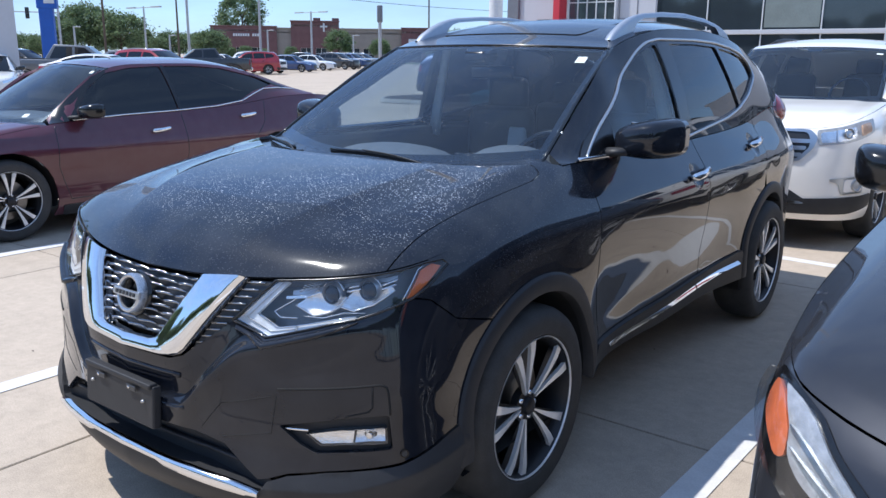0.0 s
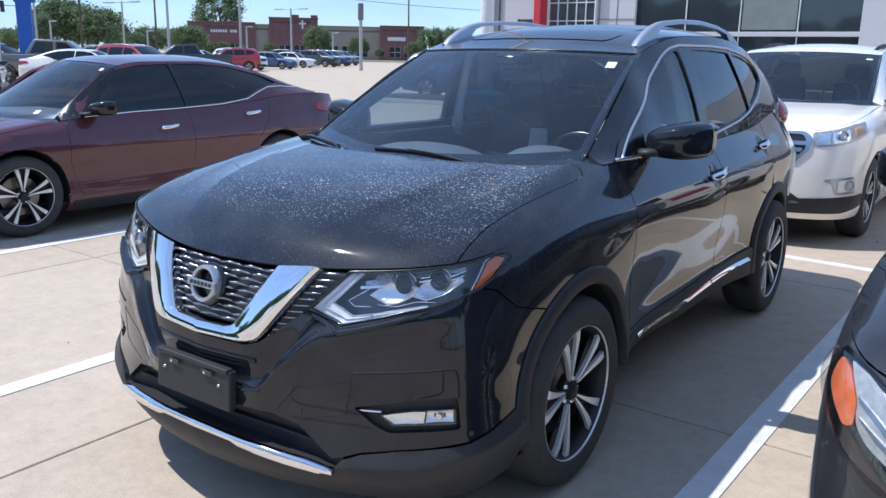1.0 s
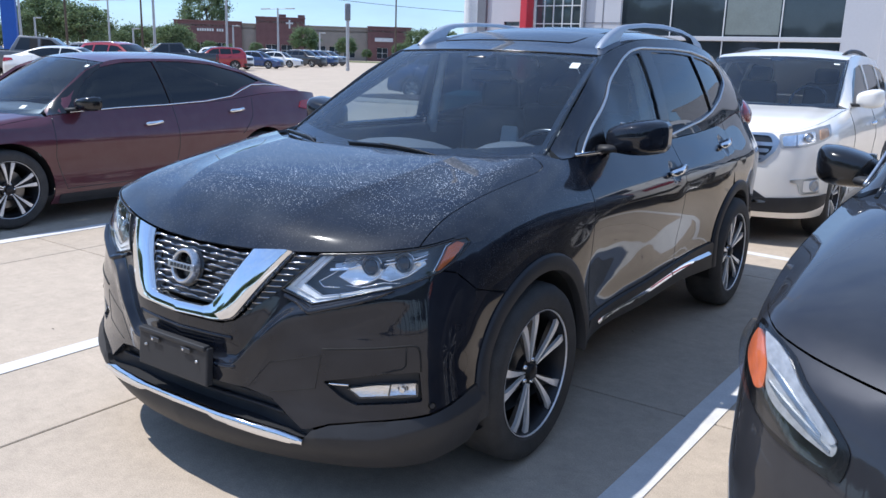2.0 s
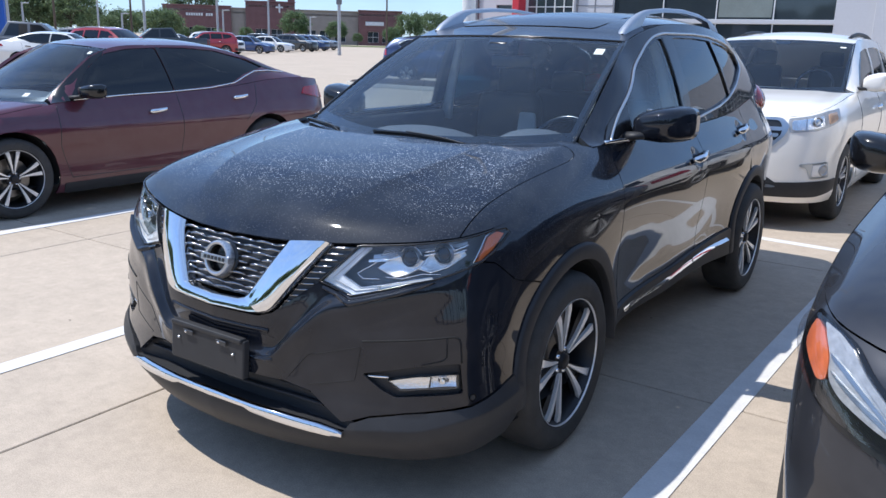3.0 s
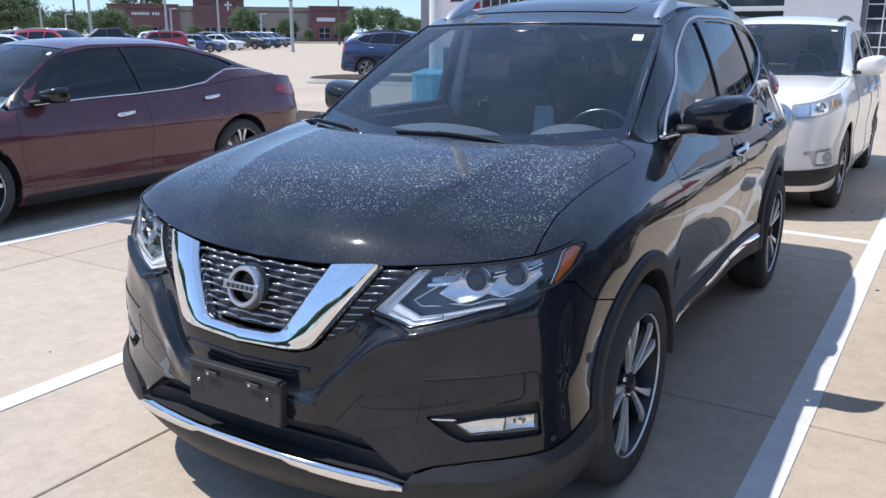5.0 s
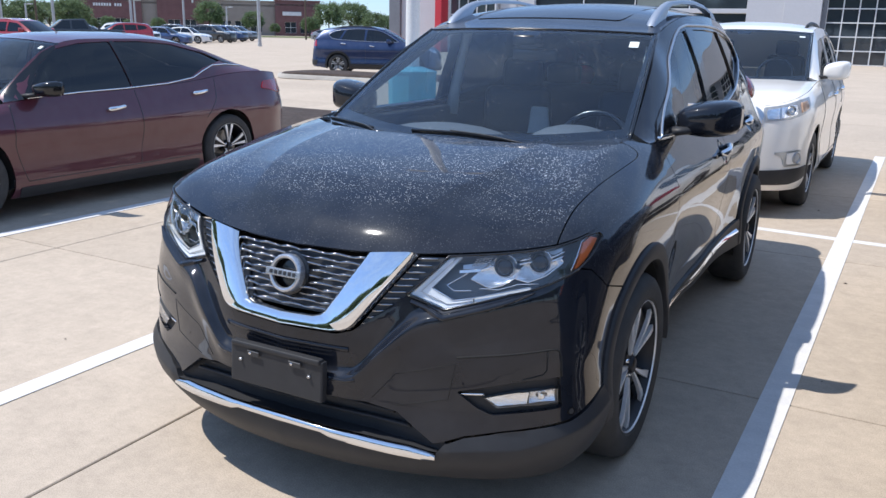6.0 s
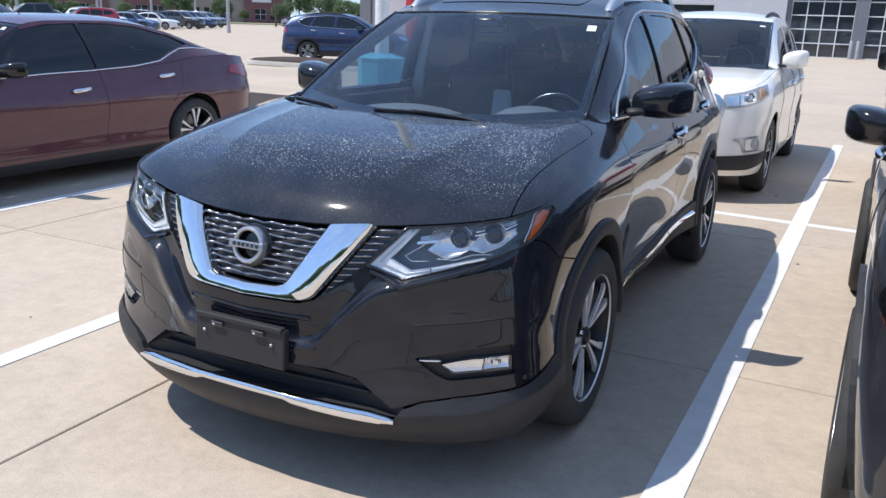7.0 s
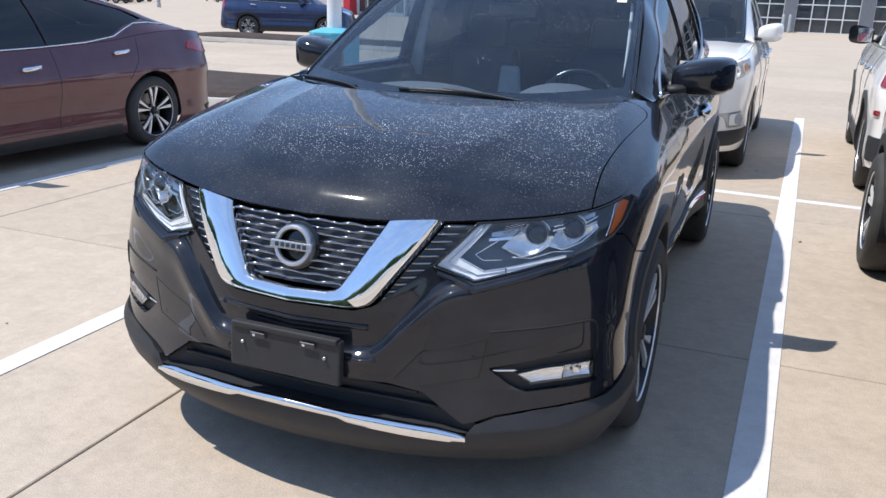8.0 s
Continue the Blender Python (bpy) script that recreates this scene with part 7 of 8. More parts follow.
M_CONCRETE = concrete("concrete", (0.468, 0.388, 0.305))
M_JOINT = surface("joint_filler", (0.14, 0.12, 0.10), 0.9, scale=8)
M_LINE = surface("white_line_paint", (0.66, 0.64, 0.62), 0.7, bump=0.0006, scale=9, spread=0.1)
M_KERB = surface("kerb_concrete", (0.50, 0.47, 0.42), 0.85, scale=3)
M_MULCH = surface("bark_mulch", (0.050, 0.034, 0.026), 0.95, bump=0.03, scale=6, spread=0.5)
M_GRASS = surface("dry_grass", (0.13, 0.15, 0.05), 0.95, bump=0.02, scale=2, spread=0.4)

bm = bmesh.new()
bmesh.ops.create_grid(bm, x_segments=8, y_segments=8, size=1500)
bmesh.ops.translate(bm, vec=(0, 0, -0.016), verts=bm.verts)
ground = tagged(part("ground", bm, M_CONCRETE), "pale tan concrete car park in bright sun", "ground", kind="structure")
SLAB_X, SLAB_Y, SX, SY = 2.76, 2.80, -0.79, 1.74
bm = bmesh.new()
bmesh.ops.create_grid(bm, x_segments=1, y_segments=1, size=0.5)
for v in bm.verts:
    v.co = Vector((SX + SLAB_X * 0.5 + v.co.x * SLAB_X * 10.9, SY + SLAB_Y * 2 + v.co.y * SLAB_Y * 11.9, -0.010))
part("joint_filler", bm, M_JOINT, ground)


def parking_line(x0, y0, x1, y1, w, z=0.003):
    d = Vector((x1 - x0, y1 - y0, 0))
    a = math.atan2(d.y, d.x)
    bm = block(d.length, w, 0.004, (0, 0, 0), 0.001, 1)
    bmesh.ops.transform(bm, matrix=pose((x0 + x1) / 2, (y0 + y1) / 2, z, 0, 0, math.degrees(a)), verts=bm.verts)
    return tagged(part("parking_line", bm, M_LINE), "white painted bay line on the concrete", "road marking", kind="structure")


parking_line(1.285, -0.9, 1.60, 10.95, 0.13)
parking_line(-1.575, -0.9, -1.575, 10.9, 0.115)
parking_line(-4.235, -0.9, -4.19, 5.2, 0.115)
parking_line(-6.95, -0.9, -6.9, 5.2, 0.115)
parking_line(4.2, -0.9, 4.4, 10.9, 0.13)
parking_line(-1.4, 5.46, 6.5, 4.95, 0.105, 0.0005)


def island(name, x0, y0, x1, y1, label):
    """A planted island: a rounded kerb round a bed of bark."""
    ring = softened([(x0, y0), (x1, y0), (x1, y1), (x0, y1)], 1.2, 8)
    root = thing(name, pose(0, 0, 0), label, "planting bed", kind="structure")
    c = np.array([(x0 + x1) / 2, (y0 + y1) / 2])
    o = closed(ring, 0.6)
    d = (o - c) / np.linalg.norm(o - c, axis=1)[:, None]
    n = len(o)
    rows = [np.column_stack([o, np.full(n, 0.0)]), np.column_stack([o - d * 0.02, np.full(n, 0.13)]), np.column_stack([o - d * 0.035, np.full(n, 0.14)]), np.column_stack([o - d * 0.10, np.full(n, 0.14)]), np.column_stack([o - d * 0.11, np.full(n, 0.08)])]
    v = np.concatenate(rows)
    f = [(k * n + i, k * n + (i + 1) % n, (k + 1) * n + (i + 1) % n, (k + 1) * n + i) for k in range(4) for i in range(n)]
    mesh_part("kerb", v, f, M_KERB, root)
    # the bark heaps up inside the kerb
    bed = [np.column_stack([o - d * 0.105, np.full(n, 0.12)]), np.column_stack([o - d * 0.25, np.full(n, 0.19)]), np.column_stack([o - d * 0.6, np.full(n, 0.22)])]
    q = np.concatenate([*bed, [[c[0], c[1], 0.24]]])
    fc = [(k * n + i, k * n + (i + 1) % n, (k + 1) * n + (i + 1) % n, (k + 1) * n + i) for k in range(2) for i in range(n)] + [(2 * n + i, 2 * n + (i + 1) % n, 3 * n) for i in range(n)]
    mesh_part("mulch", q, fc, M_MULCH, root)
    return root


island("planting_island", -9.5, 7.0, -5.0, 10.1, "kerbed island of brown bark mulch beside the bays")
island("planting_island", -16.6, 19.3, -5.0, 21.4, "long kerbed island of dark bark mulch")


# dry leaf bits and grit blown over the slabs
rnd = random.Random(11)
vs, fs = [], []
for _ in range(70):
    x, y, r = rnd.uniform(-3.6, 2.8), rnd.uniform(-2.6, 9), rnd.choice((0.004, 0.006, 0.009, 0.016))
    a = rnd.uniform(0, 6.28)
    k = len(vs)
    for i, q in enumerate((1.0, 0.5, 0.9, 0.6)):
        b = a + i * 1.57
        vs.append((x + math.cos(b) * r * q, y + math.sin(b) * r * q, 0.002 + rnd.uniform(0, 0.003)))
    vs.append((x, y, 0.003 + r * 0.4))
    fs += [(k + i, k + (i + 1) % 4, k + 4) for i in range(4)]
tagged(mesh_part("grit", vs, fs, M_MULCH, None, smooth=False), "dry leaf bits and grit on the concrete", "litter", kind="stuff")
# ---- lamps, buildings and trees ----
M_TEAL = surface("teal_painted_concrete", (0.10, 0.40, 0.52), 0.6, scale=5, spread=0.12)
M_POLE = surface("white_painted_steel", (0.75, 0.75, 0.74), 0.45, scale=3)
M_GREYPOLE = surface("galvanised_steel", (0.42, 0.43, 0.44), 0.5, metal=0.5, scale=3)
M_BRICK = surface("far_red_brick", (0.160, 0.082, 0.082), 0.9, scale=0.8, spread=0.2)
M_STUCCO = surface("tan_stucco", (0.27, 0.235, 0.205), 0.9, scale=0.6)
M_PANEL = surface("light_metal_panel", (0.50, 0.505, 0.53), 0.45, scale=0.5, spread=0.04)
M_DKPANEL = surface("dark_metal_panel", (0.16, 0.17, 0.19), 0.5, scale=0.5)
M_REDPANEL = surface("red_metal_panel", (0.50, 0.035, 0.05), 0.3, scale=0.5)
M_BLIND = surface("grey_green_blind", (0.17, 0.20, 0.19), 0.5, scale=1, coat=0.4)
M_FRAME = surface("white_aluminium_frame", (0.66, 0.67, 0.68), 0.4, scale=2)
M_SHOP = surface("dark_shop_glass", (0.03, 0.04, 0.05), 0.05, scale=1, coat=0.5)
M_SIGNBLUE = surface("blue_painted_steel", (0.02, 0.10, 0.42), 0.5, scale=1)
M_WIRE = surface("cable", (0.05, 0.05, 0.05), 0.6)
M_BARK = surface("tree_bark", (0.10, 0.075, 0.055), 0.95, bump=0.02, scale=6, spread=0.3)


def leaf_material(name, base):
    m, n, l, p = nodes_of(name)
    geo = n.new("ShaderNodeNewGeometry")
    mix = n.new("ShaderNodeMix")
    mix.data_type = "RGBA"
    mix.inputs["A"].default_value, mix.inputs["B"].default_value = (*[c * 0.6 for c in base], 1), (*[c * 1.5 for c in base], 1)
    l.new(geo.outputs["Random Per Island"], mix.inputs["Factor"])
    l.new(mix.outputs["Result"], p.inputs["Base Color"])
    p.inputs["Roughness"].default_value = 0.6
    # light comes through the blades
    thin, both = n.new("ShaderNodeBsdfTranslucent"), n.new("ShaderNodeMixShader")
    both.inputs["Fac"].default_value = 0.45
    l.new(mix.outputs["Result"], thin.inputs["Color"])
    l.new(p.outputs["BSDF"], both.inputs[1])
    l.new(thin.outputs["BSDF"], both.inputs[2])
    l.new(both.outputs["Shader"], n["Material Output"].inputs["Surface"])
    return m


M_LEAF = leaf_material("leaves", (0.15, 0.205, 0.100))
M_LEAF2 = leaf_material("bluish_leaves", (0.120, 0.175, 0.088))


def make_tree(name, m, height, width, seed, label, leaf=None, clumps=130, group="far trees"):
    """A tree: tapered trunk, limbs that fork into the crown, and a crown of loose leaf clumps."""
    rnd = random.Random(seed)
    root = thing(name, m, label, "tree", group)
    hub = height * 0.28
    chunks = [tube_data([(0, 0, -0.1), (0.03 * height * rnd.uniform(-1, 1), 0, hub), (0, 0.04 * height * rnd.uniform(-1, 1), height * 0.75)], [0.026 * height, 0.02 * height, 0.006 * height], 8, 1.0, (0, 1, 0.1))]
    centres = []
    for i in range(9):
        a, e = i * 2.4 + rnd.uniform(-0.4, 0.4), rnd.uniform(0.25, 1.1)
        reach = rnd.uniform(0.55, 0.95)
        tip = np.array([math.cos(a) * width * 0.5 * reach * math.cos(e), math.sin(a) * width * 0.5 * reach * math.cos(e), hub + (height - hub) * (0.25 + 0.65 * math.sin(e))])
        z0 = hub + (height * 0.4) * rnd.random()
        chunks.append(tube_data([(0, 0, z0), tuple(tip * 0.5 + np.array([0, 0, z0 * 0.5])), tuple(tip)], [0.011 * height, 0.008 * height, 0.003 * height], 6, 1.0, (0.3, 0.2, 1)))
        centres.append(tip)
    v, f = joined(chunks)
    mesh_part("trunk", v, f, M_BARK, root)
    vs, fs = [], []
    for k in range(clumps):
        if k < len(centres):
            c = centres[k]
        else:
            a, b = rnd.uniform(0, 6.283), rnd.uniform(-0.75, 1.0)
            rr = (1 - b * b * 0.85) ** 0.5 * rnd.uniform(0.55, 1.0)
            c = np.array([math.cos(a) * width * 0.5 * rr, math.sin(a) * width * 0.5 * rr, hub + (height - hub) * (0.5 + 0.47 * b)])
        size = width * rnd.uniform(0.05, 0.12)
        for _ in range(70):
            d = np.array([rnd.gauss(0, 1), rnd.gauss(0, 1), rnd.gauss(0, 0.75)])
            p = c + d * size * 0.62
            w = width * rnd.uniform(0.014, 0.029)
            a = np.array([rnd.gauss(0, 1), rnd.gauss(0, 1), rnd.gauss(0, 0.6)])
            a /= np.linalg.norm(a)
            b = np.cross(a, (rnd.gauss(0, 1), rnd.gauss(0, 1), rnd.gauss(0, 1)))
            b /= np.linalg.norm(b) + 1e-9
            q = len(vs)
            vs += [p - a * w, p + b * w * 0.6, p + a * w, p - b * w * 0.6]
            fs.append((q, q + 1, q + 2, q + 3))
    mesh_part("crown", vs, fs, leaf or M_LEAF, root, smooth=False)
    return root


def light_pole(x, y, h, label, arms=2, r=0.09, base=None, mat=None, group="light poles", span=1.6):
    root = thing("light_pole", pose(x, y, 0), label, "street lamp", group)
    mt = mat or M_POLE
    lathe("pole", [(r * 1.2, 0), (r * 1.2, 0.05), (r, 0.06), (r * 0.7, h), (0.001, h)], mt, root, 14, "z")
    if base:
        a, h0 = base[0] * 0.54, base[1]
        foot = lathe("base", [(a, 0), (a, h0 * 0.86), (a * 1.03, h0 * 0.87), (a * 1.03, h0 * 0.91), (a * 0.45, h0), (0.001, h0)], M_TEAL, root, 8, "z", label="teal painted concrete footing")
        foot.rotation_euler[2] = radians(22.5)
    for i in range(arms):
        s = 1 if i == 0 else -1
        part("arm", block(span / 2, 0.07, 0.07, (s * span / 4, 0, h - 0.1), 0.015, 1), mt, root)
        part("lamp_head", block(span * 0.4, 0.32, 0.12, (s * span * 0.6, 0, h - 0.08), 0.04, 2), mt, root)
    return root


light_pole(-6.55, 11.8, 9.0, "white steel light pole on a teal concrete footing", base=(0.86, 0.92), r=0.14)


def aim(az, d):
    """A place on the plan by its bearing from the black SUV's front and its distance."""
    a = radians(az)
    return 1.9 + math.sin(a) * d, -1.6 + math.cos(a) * d


# poles of the far lot
for az, d, h, k in ((-53.95, 62, 12.5, 1), (-49.4, 70, 11.5, 1), (-46.1, 95, 6.2, 2), (-56.7, 80, 5.6, 2), (-49.05, 110, 4.6, 1), (-43.35, 120, 4.3, 1), (-60.95, 95, 4.2, 1), (-55.3, 100, 3.6, 1)):
    x, y = aim(az, d)
    light_pole(x, y, h, "slender pale light pole in the far car park", k, 0.1 if d < 90 else 0.13, mat=M_GREYPOLE, span=3.2 if k == 2 else 1.4)
for az, d, h in ((-59.2, 98, 16), (-54.75, 100, 8.4), (-38.2, 125, 13)):
    x, y = aim(az, d)
    root = thing("utility_pole", pose(x, y, 0), "dark wooden utility pole by the far road", "pole", "utility poles")
    lathe("pole", [(0.14, 0), (0.09, h), (0.001, h)], M_BARK, root, 10, "z")
    part("crossarm", block(2.4, 0.12, 0.12, (0, 0, h - 0.8), 0.01, 1, turn=pose(0, 0, 0)), M_BARK, root)
a, b = aim(-59.2, 98), aim(-38.2, 125)
for k, z in ((0, 10.6), (1, 14.2)):
    pts = [(a[0] + (b[0] - a[0]) * t * 1.5, a[1] + (b[1] - a[1]) * t * 1.5, z - 1.9 * t - 0.9 * math.sin(math.pi * min(1, t))) for t in np.linspace(0, 1, 16)]
    tagged(tube("overhead_cable", pts, 0.035, M_WIRE, None, 5), "thin black cable strung between poles", "cable", "overhead cables")


def road_sign():
    x, y = aim(-62.3, 66)
    root = thing("pylon_sign", pose(x, y, 0, 0, 0, 48), "tall blue sign post with a boxed sign on top", "sign")
    part("post", block(0.95, 0.5, 4.7, (0, 0, 2.3), 0.03, 1), M_SIGNBLUE, root)
    part("sign_box", block(1.35, 0.6, 1.6, (0.1, 0, 5.35), 0.05, 1), M_SIGNBLUE, root)
    part("sign_face", block(0.7, 0.05, 0.9, (0.3, -0.32, 5.35), 0.02, 1), M_FRAME, root)
    x, y = aim(-61.75, 90)
    root = thing("traffic_signal", pose(x, y, 0, 0, 0, 60), "far traffic signal on a mast arm", "traffic light")
    lathe("pole", [(0.14, 0), (0.1, 6), (0.001, 6)], M_GREYPOLE, root, 10, "z")
    part("mast", block(9, 0.1, 0.1, (-4.4, 0, 5.3), 0.02, 1), M_GREYPOLE, root)
    for dx in (-2.7, -4.3):
        s = part("signal_box", block(0.35, 0.3, 1.05, (dx, -0.1, 5.2), 0.04, 1), M_TRIM, root)
        for i in range(3):
            part("signal_lens", block(0.22, 0.04, 0.22, (dx, -0.27, 4.87 + i * 0.33), 0.05, 2), M_HOUSING, s)
    x, y = aim(-65.4, 31)
    root = thing("gate_pillar", pose(x, y, 0, 0, 0, 10), "broad pale grey plastered pillar", "pillar")
    part("shaft", block(1.6, 1.2, 7.0, (0, 0, 3.5), 0.03, 1), M_PANEL, root)
    part("plinth", block(1.8, 1.4, 0.4, (0, 0, 0.2), 0.03, 1), M_KERB, root)


road_sign()


def box_pole():
    x, y = aim(-41.4, 75)
    root = thing("light_pole", pose(x, y, 0, 0, 0, 40), "thick pale pole with an upright grey box on top", "pole", "light poles")
    lathe("pole", [(0.17, 0), (0.17, 0.3), (0.15, 0.32), (0.14, 5.2), (0.001, 5.2)], M_GREYPOLE, root, 14, "z")
    part("banner_box", block(0.5, 0.35, 1.5, (0, 0, 5.1), 0.12, 3), M_DKPANEL, root, smooth=True)


box_pole()


def wall_with_openings(name, length, height, depth, openings, mat, parent, glass, frame_mat, z0=0.0, bars=(1, 1)):
    """A straight wall along x, pierced by openings (x, z, width, height), each with a frame and panes."""
    xs = sorted({0.0, length, *[o[0] for o in openings], *[o[0] + o[2] for o in openings]})
    zs = sorted({0.0, height, *[o[1] for o in openings], *[o[1] + o[3] for o in openings]})
    chunks = []
    for xa, xb in zip(xs, xs[1:]):
        for za, zb in zip(zs, zs[1:]):
            if any(o[0] <= (xa + xb) / 2 <= o[0] + o[2] and o[1] <= (za + zb) / 2 <= o[1] + o[3] for o in openings):
                continue
            v = [(x, y, z + z0) for x in (xa, xb) for y in (0, depth) for z in (za, zb)]
            chunks.append((v, [(0, 4, 5, 1), (2, 3, 7, 6), (0, 1, 3, 2), (4, 6, 7, 5), (1, 5, 7, 3), (0, 2, 6, 4)]))
    v, f = joined(chunks)
    bm = bmesh.new()
    vs = [bm.verts.new(q) for q in v]
    for q in f:
        bm.faces.new([vs[i] for i in q])
    bmesh.ops.remove_doubles(bm, verts=bm.verts, dist=1e-4)
    wall = part(name, bm, mat, parent)
    for ox, oz, w, h, nx, nz in openings:
        win = part("window", block(w, 0.04, h, (ox + w / 2, depth * 0.6, z0 + oz + h / 2), 0, 1), glass, parent)
        t = 0.07
        for i in range(nx + 1):
            part("mullion", block(t, 0.1, h, (ox + w * i / nx, depth * 0.45, z0 + oz + h / 2), 0, 1), frame_mat, win)
        for j in range(nz + 1):
            part("transom", block(w, 0.1, t, (ox + w / 2, depth * 0.45 - 0.004, z0 + oz + h * j / nz), 0, 1), frame_mat, win)
    return wall


def brick_building():
    xa, ya = aim(-52.8, 185)
    xb, yb = aim(-37.2, 185)
    L = math.hypot(xb - xa, yb - ya)
    ang = math.degrees(math.atan2(yb - ya, xb - xa))
    root = thing("brick_building", pose(xa, ya, 0, 0, 0, ang), "long low shop building of red brick and tan plaster", "building")
    def win(x, n, w=2.4, h=2.3):
        return [(x + i * (w + 0.8), 0.6, w, h, 2, 2) for i in range(n)]
    secs = [(0.0, 0.275, 7.2, M_BRICK, 3), (0.275, 0.335, 6.9, M_STUCCO, 0), (0.335, 0.54, 8.4, M_BRICK, 2), (0.54, 0.81, 6.9, M_STUCCO, 3), (0.81, 1.0, 7.2, M_BRICK, 2)]
    for a, b, h, mt, n in secs:
        sub = new("shop_section")
        sub.parent = root
        sub.matrix_basis = pose(L * a, -0.6 if mt is M_BRICK else 0, 0)
        w = L * (b - a)
        wall_with_openings("wall", w, h, 0.5, win(2.0, n) if n * 3.2 + 2 < w else [], mt, sub, M_SHOP, M_FRAME)
        part("roof_slab", block(w, 16, 0.4, (w / 2, 8, h - 0.8), 0.02, 1), M_STUCCO, sub)
        part("coping", block(w + 0.3, 0.8, 0.25, (w / 2, 0.2, h + 0.1), 0.03, 1), mt, sub)
        part("back_wall", block(w, 0.4, h, (w / 2, 16, h / 2), 0.02, 1), mt, sub)
    for k, (x, w) in enumerate(((L * 0.335 + 1.3, 1.5), (L * 0.54 - 1.5, 1.5))):
        part("corner_tower", block(w, 2.0, 1.0, (x + w / 2 + (3.5 if k == 0 else 0), 0.4, 8.7), 0.03, 1), M_BRICK, root)
    part("emblem_upright", block(0.35, 0.1, 1.8, (L * 0.475, -0.7, 7.2), 0.02, 1), M_FRAME, root)
    part("emblem_bar", block(1.5, 0.1, 0.35, (L * 0.475, -0.7, 7.4), 0.02, 1), M_FRAME, root)
    for j in range(11):
        if j != 7:
            part("sign_bar", block(0.36, 0.08, 0.55, (L * 0.097 + j * 0.5, -0.68, 5.5), 0.02, 1), M_FRAME, root)
    part("sign_bar", block(4.0, 0.08, 0.8, (L * 0.88, -0.68, 4.6), 0.02, 1), M_FRAME, root)
    # lawn before it
    bm = bmesh.new()
    bmesh.ops.create_grid(bm, x_segments=2, y_segments=2, size=1)
    for q in bm.verts:
        q.co = Vector((L / 2 + q.co.x * L * 0.9, -26 + q.co.y * 11, 0.03))
    lawn = part("grass_verge", bm, M_GRASS)
    lawn.matrix_world = pose(xa, ya, 0, 0, 0, ang)
    tagged(lawn, "strip of dry mown grass along the far road", "grass", kind="stuff")


brick_building()


